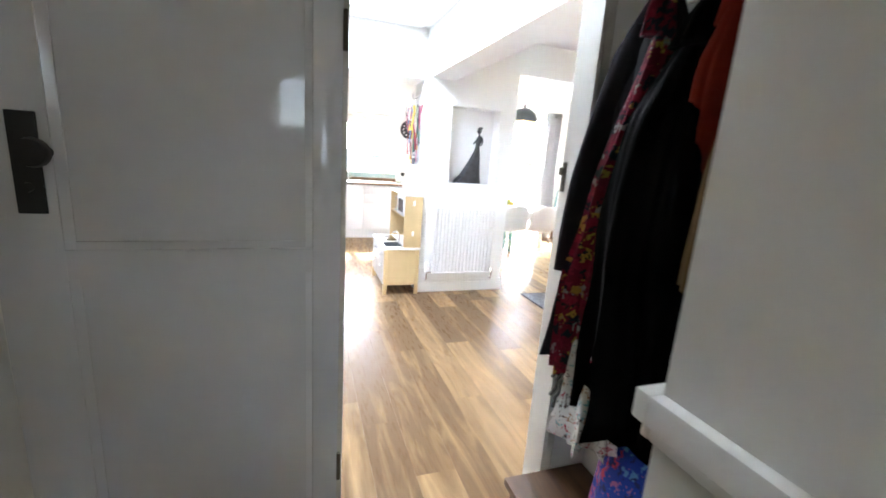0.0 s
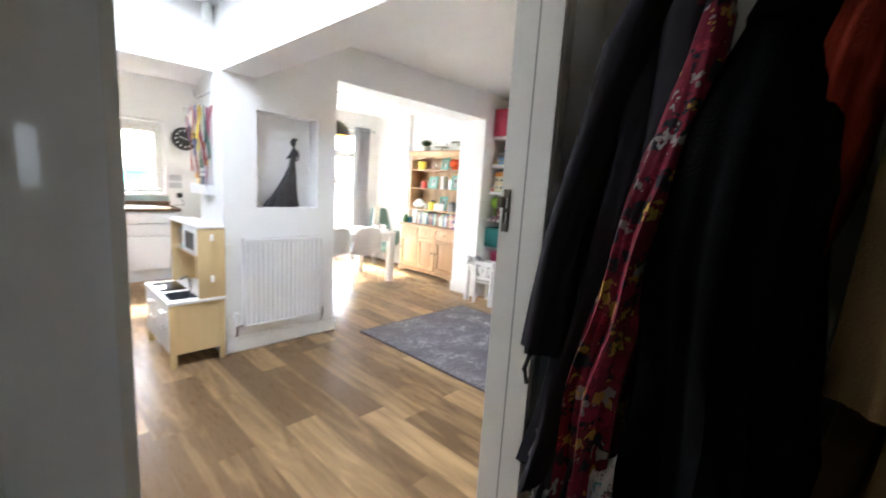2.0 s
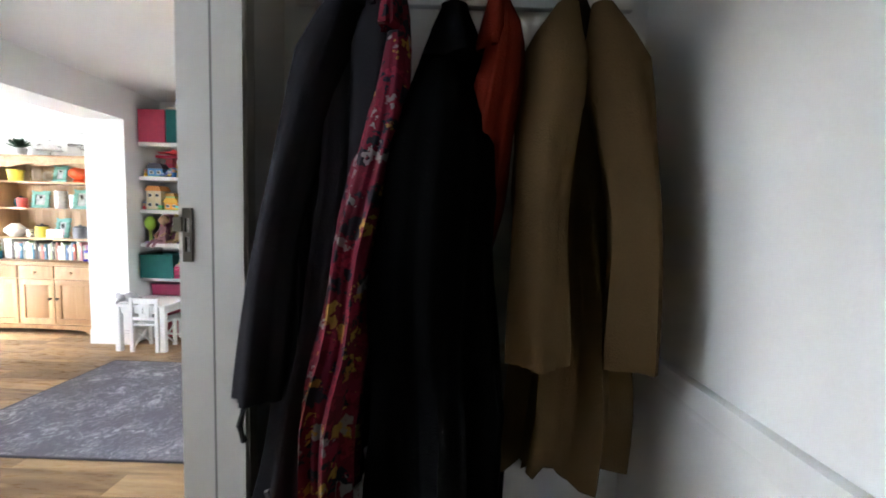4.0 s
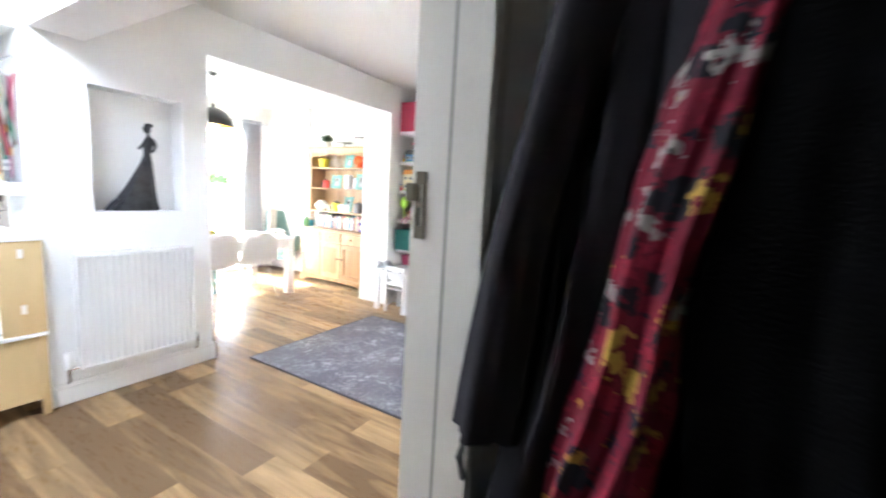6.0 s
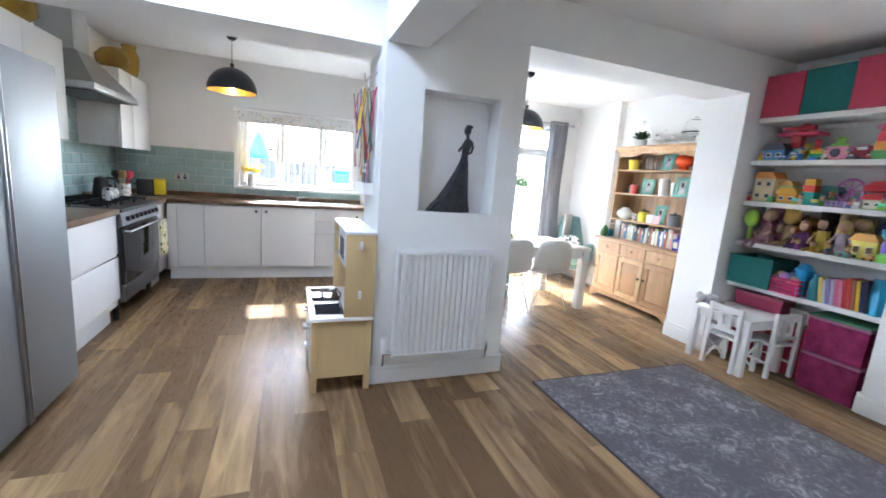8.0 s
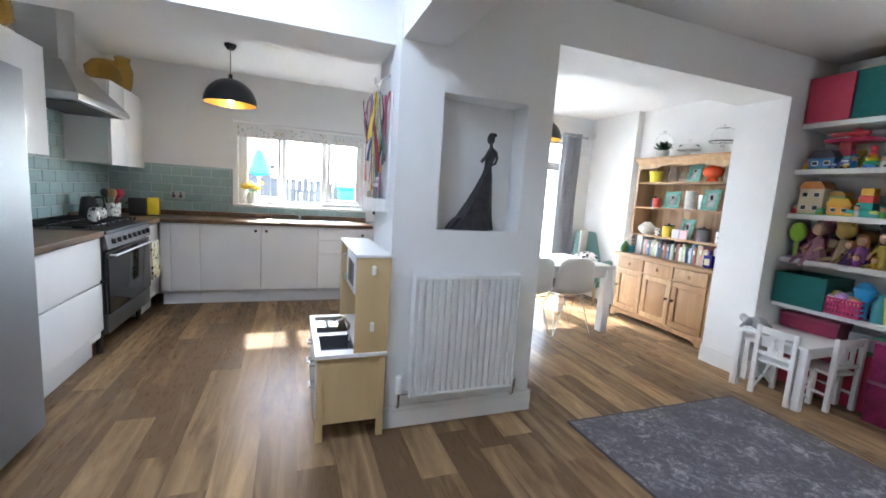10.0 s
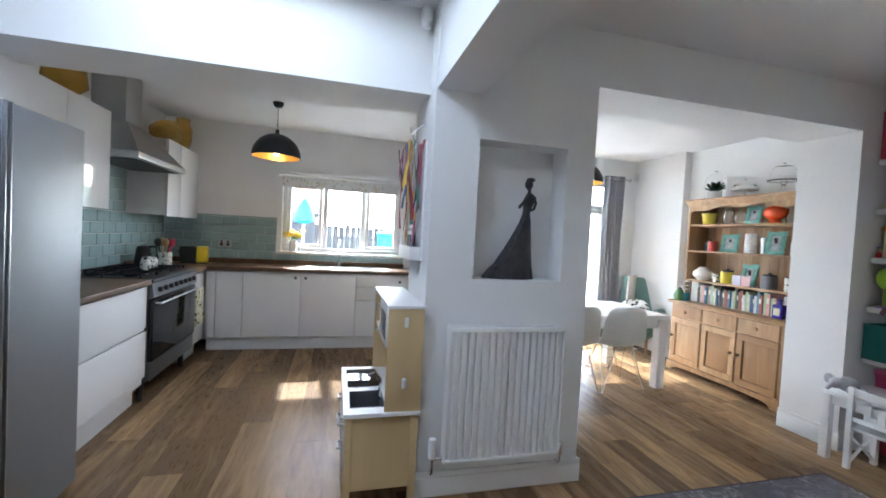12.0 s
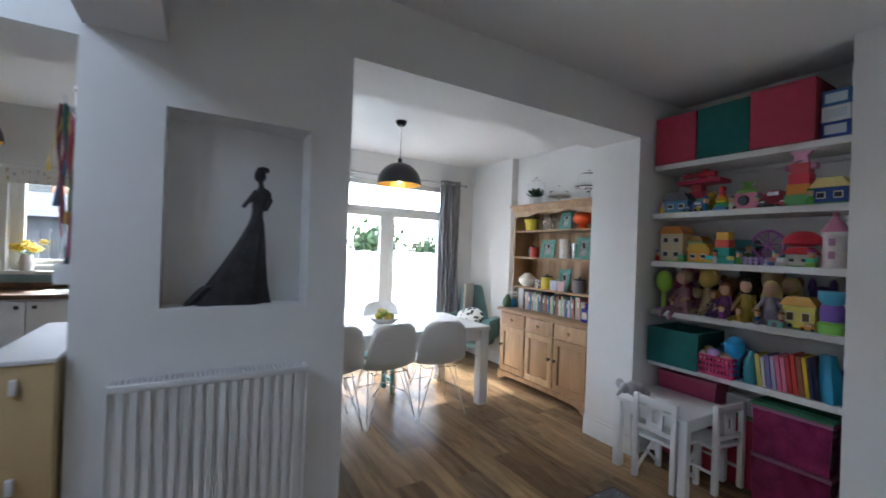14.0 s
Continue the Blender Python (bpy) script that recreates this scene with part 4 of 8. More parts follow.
for k in range(5):
    single("letter", cube(-0.004, 0.004, -0.05, 0.05, 0, 0.13 + 0.02 * k), tint(*[(0.1, 0.1, 0.12), (0.75, 0.75, 0.72), (0.35, 0.36, 0.4), (0.7, 0.7, 0.7), (0.15, 0.16, 0.2)][k]), "letters and cards standing in the rack tray", "letter", 0.868 + 0.009 * k, 4.55 + 0.035 * k, 1.267, group="letters in the rack tray")
pir = thing("alarm_sensor", "white corner alarm sensor near the ceiling", "sensor", 0.875, 4.385, 2.5)
part("body", lathe(nb(), [(0, 0), (0.025, 0.004), (0.032, 0.03), (0.032, 0.09), (0.024, 0.115), (0, 0.12)], n=16, sy=0.8), WHITEP, pir)
part("lens", cube(-0.018, 0.018, -0.034, -0.026, 0.02, 0.055, 0.004), CERAMIC, pir)


# ---- living room ----
rad = thing("radiator", "white fluted panel radiator under the niche", "radiator", 1.378, 4.29, 0)
bm = nb()
n = 16
pts = [(-0.322, -0.07)]
for k in range(n):
    c = -0.29 + k * 0.58 / (n - 1)
    pts += [(c - 0.014, -0.084), (c - 0.0105, -0.1), (c + 0.0105, -0.1), (c + 0.014, -0.084)]
pts += [(0.322, -0.07)]
pts = [(-0.322, -0.084)] + pts[1:-1] + [(0.322, -0.084), (0.322, -0.068), (-0.322, -0.068)]
prism(bm, pts, "z", 0.24, 0.905)
part("fluted_panel", bm, TRIM, rad)
for z0, z1 in ((0.222, 0.24), (0.905, 0.93)):
    part("panel_rim", cube(-0.325, 0.325, -0.101, -0.086, z0, z1, 0.005), TRIM, rad)
for s in (-1, 1):
    part("side_cover", cube(s * 0.327 - 0.004, s * 0.327 + 0.004, -0.100, -0.022, 0.215, 0.932, 0.003), TRIM, rad)
bm = cube(-0.322, 0.322, -0.0855, -0.081, 0.915, 0.93)
box(bm, -0.322, 0.322, -0.016, -0.01, 0.915, 0.93)
for k in range(40):
    x = -0.318 + k * 0.0162
    box(bm, x, x + 0.005, -0.081, -0.016, 0.922, 0.928)
part("top_grille", bm, TRIM, rad)
# white fins in reality; the shadow inside the radiator is put into this dark grey
part("convector", cube(-0.312, 0.312, -0.0665, -0.046, 0.25, 0.893), mat("convector_shade", (0.10, 0.10, 0.10), 0.7), rad)
part("back_panel", cube(-0.31, 0.31, -0.045, -0.03, 0.23, 0.90, 0.004), TRIM, rad)
for x in (-0.2, 0.2):
    part("wall_bracket", cube(x - 0.015, x + 0.015, -0.03, -0.001, 0.3, 0.85), TRIM, rad)
vl = part("thermostat_valve", lathe(nb(), [(0, 0.24), (0.02, 0.24), (0.023, 0.26), (0.023, 0.33), (0.018, 0.34), (0, 0.342)], -0.385, -0.06, 16), WHITEP, rad)
part("pipe", tube(nb(), [(-0.385, -0.06, 0.242), (-0.385, -0.06, 0.165), (-0.385, -0.045, 0.145), (-0.385, -0.018, 0.142)], 0.0085, 8), CHROME, rad)
part("tail", tube(nb(), [(-0.385, -0.06, 0.235), (-0.32, -0.06, 0.235)], 0.012, 8), CHROME, rad)
part("lock_valve", lathe(nb(), [(0, 0.2), (0.014, 0.2), (0.014, 0.26), (0.01, 0.27), (0, 0.272)], 0.36, -0.06, 12), CHROME, rad)
part("pipe", tube(nb(), [(0.36, -0.06, 0.202), (0.36, -0.06, 0.165), (0.36, -0.045, 0.145), (0.36, -0.018, 0.142)], 0.0085, 8), CHROME, rad)

# bronze lady with a long dress
bm = nb()
loft(bm, [(-0.015, 0, 0.0, 0.145, 0.05), (-0.01, 0, 0.012, 0.138, 0.05), (0.01, 0, 0.08, 0.108, 0.048), (0.035, 0, 0.17, 0.078, 0.044), (0.058, 0, 0.26, 0.052, 0.038), (0.072, 0, 0.33, 0.033, 0.030), (0.075, 0, 0.37, 0.023, 0.021), (0.076, 0, 0.39, 0.022, 0.02), (0.084, 0, 0.43, 0.030, 0.022), (0.094, 0, 0.465, 0.034, 0.022), (0.094, 0, 0.485, 0.026, 0.018), (0.088, 0, 0.497, 0.011, 0.011), (0.085, 0, 0.52, 0.010, 0.010)], 22, 5, 0.12, 0.4)
loft(bm, [(-0.165, -0.005, 0.0, 0.016, 0.02), (-0.15, -0.005, 0.016, 0.024, 0.024), (-0.12, 0, 0.05, 0.026, 0.026), (-0.09, 0, 0.075, 0.03, 0.03)], 10)
ball(bm, 0.082, 0, 0.545, 0.024, 0.024, 0.03, 14)
ball(bm, 0.094, 0.004, 0.572, 0.027, 0.024, 0.014, 12)
tube(bm, [(0.066, -0.02, 0.478), (0.042, -0.028, 0.44), (0.018, -0.02, 0.405), (0.030, -0.022, 0.425), (0.055, -0.03, 0.44), (0.07, -0.028, 0.455)], 0.0095, 8, 0.007)
tube(bm, [(0.118, -0.005, 0.475), (0.126, -0.01, 0.44), (0.11, -0.022, 0.405), (0.09, -0.026, 0.395)], 0.010, 8, 0.007)
single("statuette", bm, BRONZE, "dark bronze statuette of a lady in a long dress", "statuette", 1.435, 4.365, NZ0 + 0.001)

# play kitchen
tk = thing("play_kitchen", "birch and white wooden play kitchen against the pier", "play kitchen", 0.725, 4.585, 0)
hw = 0.36
for y in (-hw, hw - 0.03):
    for x in (-0.185, 0.145):
        part("leg", cube(x, x + 0.038, y, y + 0.03, 0.001, 0.475, 0.003), BIRCH, tk)
    part("side_panel", cube(-0.147, 0.145, y + 0.008, y + 0.022, 0.10, 0.475), BIRCH, tk)
part("base_board", cube(-0.18, 0.18, -hw + 0.03, hw - 0.03, 0.10, 0.115), WHITEL, tk)
part("back_panel", cube(0.165, 0.18, -hw + 0.03, hw - 0.03, 0.116, 0.475), WHITEL, tk)
bm = boxes((-0.195, -0.165, -hw - 0.005, hw + 0.005, 0.476, 0.496), (0.02, 0.185, -hw - 0.005, hw + 0.005, 0.476, 0.496), (-0.165, 0.02, -hw - 0.005, -0.29, 0.476, 0.496), (-0.165, 0.02, -0.06, hw + 0.005, 0.476, 0.496))
part("worktop", bm, WHITEL, tk)
sb = nb()
for r in ((-0.165, 0.02, -0.29, -0.06, 0.40, 0.405), (-0.165, -0.158, -0.29, -0.06, 0.405, 0.498), (0.013, 0.02, -0.29, -0.06, 0.405, 0.498), (-0.158, 0.013, -0.29, -0.283, 0.405, 0.498), (-0.158, 0.013, -0.067, -0.06, 0.405, 0.498)):
    box(sb, *r)
part("sink_bowl", sb, mat("grey_tray", (0.10, 0.105, 0.115), 0.3, 0.3), tk, "dark grey sink bowl")
part("hob_plate", cube(-0.165, 0.02, 0.0, 0.30, 0.497, 0.502, 0.002), BLACKG, tk, "glossy black hob plate")
part("tap", tube(nb(), [(0.0, -0.175, 0.496), (0.0, -0.175, 0.60), (-0.03, -0.175, 0.64), (-0.07, -0.175, 0.62)], 0.009, 8), CHROME, tk)
for y0, y1 in ((-0.33, -0.005), (0.005, 0.33)):
    dr = part("cupboard_door", cube(-0.19, -0.175, y0, y1, 0.125, 0.47, 0.003), WHITEL, tk)
    yy = y0 + 0.04 if y0 > -0.1 else y1 - 0.04
    for z in (0.30, 0.42):
        part("handle", tube(nb(), [(-0.19, y0 + 0.03, z), (-0.215, y0 + 0.03, z), (-0.215, y0 + 0.10, z), (-0.19, y0 + 0.10, z)], 0.006, 8), STEEL, dr)
# tower
for y in (-hw - 0.002, hw - 0.013):
    part("tower_side", cube(0.005, 0.188, y, y + 0.015, 0.498, 1.02, 0.002), BIRCH, tk)
part("tower_top", cube(-0.002, 0.192, -hw - 0.008, hw + 0.006, 1.021, 1.037, 0.003), WHITEL, tk)
part("tower_shelf", cube(0.01, 0.186, -hw + 0.014, hw - 0.014, 0.80, 0.812), BIRCH, tk)
part("tower_back", cube(0.176, 0.187, -hw + 0.014, hw - 0.014, 0.498, 1.02), BIRCH, tk)
oven = part("microwave_door", cube(0.0, 0.01, -0.33, 0.0, 0.815, 1.015, 0.002), WHITEL, tk)
part("microwave_window", cube(-0.003, -0.001, -0.29, -0.08, 0.85, 0.98), BLACKG, oven)
part("handle", tube(nb(), [(-0.001, -0.035, 0.84), (-0.025, -0.035, 0.84), (-0.025, -0.035, 0.99), (-0.001, -0.035, 0.99)], 0.006, 8), STEEL, oven)
for z in (0.62, 0.93):
    part("side_hook", cube(0.085, 0.105, -hw - 0.022, -hw - 0.003, z, z + 0.05, 0.006), WHITEP, tk)
part("plinth_lip", cube(0.0, 0.19, -hw - 0.012, -hw - 0.003, 0.478, 0.497, 0.003), WHITEL, tk)
rng = random.Random(5)
for k in range(6):
    c = [(0.6, 0.1, 0.1), (0.1, 0.45, 0.2), (0.8, 0.65, 0.1), (0.1, 0.5, 0.55), (0.75, 0.7, 0.6), (0.5, 0.2, 0.5)][k]
    single("toy_food", ball(nb(), 0, 0, 0.04, 0.04, 0.035, 0.04, 10), tint(*c), "small play food piece inside the play kitchen", "toy food", 0.76 + 0.02 * (k % 3), 4.32 + 0.085 * k, 0.812 if k > 2 else 0.117, group="play food")

# rug
bm = nb()
RX0, RX1, RY0, RY1 = 2.065, 3.54, 2.05, 4.06
m = 44
grid = [[bm.verts.new((RX0 + (RX1 - RX0) * i / m, RY0 + (RY1 - RY0) * j / m, 0.011 + 0.0012 * math.sin(i * 1.7) * math.cos(j * 1.3))) for j in range(m + 1)] for i in range(m + 1)]
for i in range(m):
    for j in range(m):
        bm.faces.new((grid[i][j], grid[i + 1][j], grid[i + 1][j + 1], grid[i][j + 1]))
r = bmesh.ops.extrude_edge_only(bm, edges=[e for e in bm.edges if len(e.link_faces) == 1])
for v in [g for g in r["geom"] if isinstance(g, bmesh.types.BMVert)]:
    v.co.z = 0.001
rug = single("rug", bm, RUGM, "grey wool rug with a faded distressed pattern", "rug", 0, 0, 0)
edge = nb()
for q in ((RX0 - 0.008, RX1 + 0.008, RY0 - 0.008, RY0 + 0.002), (RX0 - 0.008, RX1 + 0.008, RY1 - 0.002, RY1 + 0.008), (RX0 - 0.008, RX0 + 0.002, RY0 + 0.002, RY1 - 0.002), (RX1 - 0.002, RX1 + 0.008, RY0 + 0.002, RY1 - 0.002)):
    box(edge, *q, 0.001, 0.013, 0.003)
part("binding", edge, mat("rug_binding", (0.06, 0.055, 0.065), 0.95, var=0.2, bump=0.2), rug, "dark stitched rug edge")

# petal pendant, lit
lp = thing("petal_pendant", "layered white petal pendant lamp, lit", "pendant lamp", 2.62, 2.45, 2.10)
rng = random.Random(3)
for row, (r0, z0, n) in enumerate([(0.09, 0.015, 8), (0.145, 0.07, 11), (0.18, 0.135, 13), (0.19, 0.20, 13), (0.17, 0.265, 12), (0.12, 0.32, 9)]):
    bm = nb()
    for k in range(n):
        a = 2 * math.pi * (k + 0.5 * (row % 2)) / n
        q = Matrix.Rotation(a, 3, "Z")
        w = r0 * 1.5 * math.pi / n
        cols = []
        for i in range(5):
            u = -1 + i / 2
            cols.append([bm.verts.new(q @ Vector((r0 + 0.012 * (1 - u * u) + 0.035 * (v - 0.45), u * w * (1 - 0.15 * v), z0 + 0.075 - 0.105 * v * (1 - 0.22 * u * u)))) for v in (0, 0.35, 0.7, 1.0)])
        for c1, c2 in zip(cols, cols[1:]):
            for j in range(3):
                bm.faces.new((c1[j], c2[j], c2[j + 1], c1[j + 1]))
    part("petal_ring", bm, PETAL, lp)
part("bulb", ball(nb(), 0, 0, 0.15, 0.04, n=14), BULB, lp)
part("core", tube(nb(), [(0, 0, 0.19), (0, 0, 0.37)], 0.03, 12), WHITEP, lp)
part("cord", tube(nb(), [(0, 0, 0.37), (0, 0, H - 2.13)], 0.004, 6), WHITEP, lp)
part("ceiling_rose", lathe(nb(), [(0, H - 2.14), (0.04, H - 2.135), (0.05, H - 2.101), (0, H - 2.101)], n=18), WHITEP, lp)
pl = new("petal_light", bpy.data.lights.new("petal_light", "POINT"))
pl.data.energy, pl.data.color, pl.data.shadow_soft_size = 0.3, (1.0, 0.72, 0.4), 0.045
pl.matrix_world = pose(2.62, 2.45, 2.22)

# toy alcove shelves
SX0, SX1, SY0, SY1 = 4.205, 4.548, 3.203, 4.287
TOPS = (2.115, 1.76, 1.41, 1.055, 0.685)
for z in TOPS:
    sh = thing("alcove_shelf", "thick white floating shelf in the alcove", "shelf", 4.376, 3.745, z - 0.04, group="alcove shelves")
    part("board", cube(-0.17, 0.17, -0.541, 0.541, 0, 0.04, 0.003), WHITEL, sh)
    part("cleat", cube(0.14, 0.17, -0.53, 0.53, -0.03, -0.001), WHITEL, sh)


def fabric_box(y0, y1, z, h, m, label, x0=4.19, x1=4.50):
    b = thing("storage_box", label, "storage box", (x0 + x1) / 2, (y0 + y1) / 2, z + 0.001, group="fabric storage boxes")
    hx, hy = (x1 - x0) / 2, (y1 - y0) / 2 - 0.004
    bm = nb()
    for r in ((-hx, hx, -hy, hy, 0, 0.008), (-hx, -hx + 0.008, -hy, hy, 0.008, h), (hx - 0.008, hx, -hy, hy, 0.008, h), (-hx + 0.008, hx - 0.008, -hy, -hy + 0.008, 0.008, h), (-hx + 0.008, hx - 0.008, hy - 0.008, hy, 0.008, h)):
        box(bm, *r)
    part("body", bm, m, b)
    for r in ((-hx - 0.003, -hx - 0.0005, -hy, hy, h - 0.02, h), (-hx - 0.003, -hx - 0.0005, -hy, hy, 0.0, 0.012)):
        part("seam", cube(*r), m, b)
    return b


fabric_box(3.985, 4.275, 2.115, 0.335, PINKB, "pink fabric storage box on the top shelf")
fabric_box(3.665, 3.982, 2.115, 0.335, TEAL, "teal fabric storage box on the top shelf")
fabric_box(3.345, 3.662, 2.115, 0.345, PINKB, "pink fabric storage box on the top shelf", 4.17)
fabric_box(3.905, 4.265, 0.685, 0.25, TEAL, "teal fabric storage box on the lower shelf", 4.15)
for k, (c, h) in enumerate([((0.02, 0.06, 0.30), 0.0), ((0.75, 0.78, 0.8), 0.085), ((0.05, 0.15, 0.4), 0.17)]):
    bx = thing("game_box", "blue and white cardboard game box", "game box", 4.34, 3.272, 2.116 + h, group="game boxes")
    part("box", cube(-0.14, 0.14, -0.06, 0.06, 0, 0.083, 0.002), tint(*c, 0.5), bx)
    part("label_panel", cube(-0.143, -0.141, -0.045, 0.045, 0.015, 0.065), tint(0.6, 0.65, 0.7, 0.5), bx)
single("craft_roll", tube(nb(), [(0, -0.25, 0), (0, 0.25, 0.004)], 0.014, 10), tint(0.75, 0.7, 0.6), "rolled paper lying on the storage boxes", "paper roll", 4.26, 3.75, 2.476)


def toy_house(x, y, z, w, d, h, wall, roof, label, floors=1, win=(0.05, 0.06, 0.08)):
    t = thing("toy_house", label, "toy house", x, y, z + 0.001, group="toy houses")
    bm = nb()
    box(bm, -d / 2, d / 2, -w / 2, w / 2, 0, h, 0.003)
    part("house_body", bm, tint(*wall), t)
    part("roof", prism(nb(), [(-w / 2 - 0.012, h), (w / 2 + 0.012, h), (w / 2 - w * 0.15, h + 0.35 * w), (-w / 2 + w * 0.15, h + 0.35 * w)], "x", -d / 2 - 0.012, d / 2 + 0.01), tint(*roof), t)
    for f in range(floors):
        for s in (-1, 1):
            zz = h * (f + 0.32) / floors
            wd = part("window", boxes((-d / 2 - 0.004, -d / 2 - 0.0005, s * w * 0.24 - w * 0.13, s * w * 0.24 + w * 0.13, zz, zz + 0.42 * h / floors)), tint(0.8, 0.78, 0.7), t)
            part("pane", cube(-d / 2 - 0.006, -d / 2 - 0.0045, s * w * 0.24 - w * 0.10, s * w * 0.24 + w * 0.10, zz + 0.006, zz + 0.42 * h / floors - 0.006), tint(*win), wd)
    part("base", cube(-d / 2 - 0.015, d / 2, -w / 2 - 0.01, w / 2 + 0.01, 0, 0.006), tint(0.15, 0.4, 0.12), t)


def toy_car(x, y, z, col, label, ln=0.13):
    t = thing("toy_car", label, "toy car", x, y, z + 0.001, group="toy cars")
    k = ln / 0.13
    part("body", prism(nb(), [(-0.065 * k, 0.015 * k), (0.065 * k, 0.015 * k), (0.067 * k, 0.04 * k), (0.035 * k, 0.048 * k), (0.02 * k, 0.075 * k), (-0.03 * k, 0.075 * k), (-0.045 * k, 0.048 * k), (-0.066 * k, 0.042 * k)], "x", -0.033 * k, 0.033 * k), tint(*col), t)
    part("windscreen", cube(-0.034 * k, 0.034 * k, -0.026 * k, 0.018 * k, 0.052 * k, 0.068 * k), tint(0.7, 0.75, 0.8, 0.2), t)
    for yy in (-0.04, 0.04):
        for xx in (-0.034, 0.034):
            w = part("wheel", lathe(nb(), [(0, -0.006 * k), (0.017 * k, -0.006 * k), (0.017 * k, 0.006 * k), (0, 0.006 * k)], n=14), BLACKP, t)
            w.matrix_basis = pose(xx * k, yy * k, 0.0175 * k, 0, 90, 0)


def ring_tower(x, y, z, s=1.0):
    t = thing("stacking_rings", "rainbow stacking ring tower", "stacking toy", x, y, z + 0.001)
    for i, c in enumerate([(0.1, 0.3, 0.7), (0.05, 0.45, 0.2), (0.8, 0.7, 0.05), (0.85, 0.35, 0.03), (0.7, 0.05, 0.08)]):
        r = (0.055 - 0.008 * i) * s
        part("ring", lathe(nb(), [(0.012, 0.024 * i * s + 0.003), (r - 0.008, 0.024 * i * s), (r, 0.024 * i * s + 0.012 * s), (r - 0.008, 0.024 * (i + 1) * s - 0.001), (0.012, 0.024 * (i + 1) * s - 0.003)], n=20), tint(*c), t)
    part("ball", ball(nb(), 0, 0, 0.14 * s, 0.022 * s, n=12), tint(0.7, 0.05, 0.08), t)


def doll(x, y, z, dress, hair, label, s=1.0, rz=0, plush=False, long_hair=0.0):
    """One plain seated figure: skirt or body, arms, legs, head and hair."""
    bm = nb()
    loft(bm, [(0, 0, 0.0, 0.045 * s, 0.058 * s), (0, 0, 0.04 * s, 0.040 * s, 0.050 * s), (0.005, 0, 0.09 * s, 0.025 * s, 0.032 * s), (0.005, 0, 0.13 * s, 0.02 * s, 0.033 * s), (0.005, 0, 0.15 * s, 0.009 * s, 0.011 * s), (0.003, 0, 0.165 * s, 0.009 * s, 0.010 * s)], 16, 6, 0.14, rz)
    head = 0.034 if not plush else 0.045
    ball(bm, -0.002 * s, 0, 0.195 * s, head * s, head * 0.95 * s, head * 1.12 * s, 14)
    for q in (-1, 1):
        tube(bm, [(0, q * 0.03 * s, 0.135 * s), (-0.012 * s, q * 0.055 * s, 0.09 * s), (-0.05 * s, q * 0.048 * s, 0.065 * s)], 0.010 * s, 7, 0.008 * s)
        tube(bm, [(-0.015 * s, q * 0.024 * s, 0.025 * s), (-0.075 * s, q * 0.032 * s, 0.020 * s), (-0.10 * s, q * 0.036 * s, -0.004 * s if s > 1.2 and not plush else 0.012 * s), (-0.112 * s, q * 0.037 * s, -0.03 * s if s > 1.2 and not plush else 0.012 * s)], 0.013 * s, 7, 0.010 * s)
        if plush:
            ball(bm, 0.0, q * 0.035 * s, 0.235 * s, 0.012 * s, 0.018 * s, 0.018 * s, 8)
    ball(bm, 0.010 * s, 0, 0.203 * s, head * 1.08 * s, head * 1.1 * s, head * 1.12 * s, 14)
    if long_hair:
        loft(bm, [(0.022 * s, 0, (0.20 - long_hair) * s, 0.016 * s, 0.05 * s), (0.024 * s, 0, 0.15 * s, 0.018 * s, 0.046 * s), (0.018 * s, 0, 0.205 * s, 0.02 * s, 0.038 * s)], 14, 5, 0.2, s)
    ob = single("doll" if not plush else "soft_toy", bm, mat("toy_cloth", tuple(0.45 * q for q in dress), 0.8, var=0.45, scale=14, bump=0.1), label, "doll" if not plush else "soft toy", x, y, z + 0.001, rz, group="dolls and soft toys")
    ob.data.materials.append(tint(*[0.6 * q for q in hair], 0.7))
    ob.data.materials.append(tint(0.50, 0.30, 0.20, 0.6))
    for p in ob.data.polygons:
        c = p.center
        if c.z > 0.155 * s or (long_hair and c.x > 0.012 * s and c.z > (0.195 - long_hair) * s and abs(c.y) < 0.06 * s):
            p.material_index = 2 if (not plush and c.x < -0.012 * s and c.z < 0.222 * s) else 1
        elif not plush and abs(c.y) > 0.042 * s and 0.05 * s < c.z < 0.1 * s:
            p.material_index = 2
        elif not plush and c.x < -0.07 * s and not long_hair:
            p.material_index = 0
    return ob


def blocks(x, y, z, cols, label, w=0.06):
    """A stack of toy blocks of different widths."""
    t = thing("toy_blocks", label, "toy blocks", x, y, z + 0.001, group="toy blocks")
    h = 0
    for i, c in enumerate(cols):
        k = w * (1 - 0.09 * i)
        part("block", cube(-k * 0.6, k * 0.6, -k * 0.6, k * 0.6, h, h + w * 0.6, 0.005), tint(*c), t)
        h += w * 0.6 + 0.0008


FX = 4.27
z = TOPS[1]
toy_house(FX + 0.02, 4.13, z, 0.16, 0.12, 0.085, (0.10, 0.28, 0.55), (0.10, 0.10, 0.13), "blue toy garage with a dark roof")
blocks(FX + 0.1, 4.05, z, [(0.55, 0.05, 0.12), (0.15, 0.5, 0.5), (0.65, 0.08, 0.15), (0.6, 0.1, 0.12)], "red and teal toy blocks stacked", 0.085)
bm = nb()
box(bm, -0.08, 0.08, -0.15, 0.15, 0, 0.03, 0.012)
single("toy_boat", bm, tint(0.55, 0.03, 0.10), "red toy boat lying on the stacked blocks", "toy boat", FX + 0.1, 4.02, z + 0.206)
toy_car(FX, 3.99, z, (0.12, 0.18, 0.5), "dark blue toy truck", 0.12)
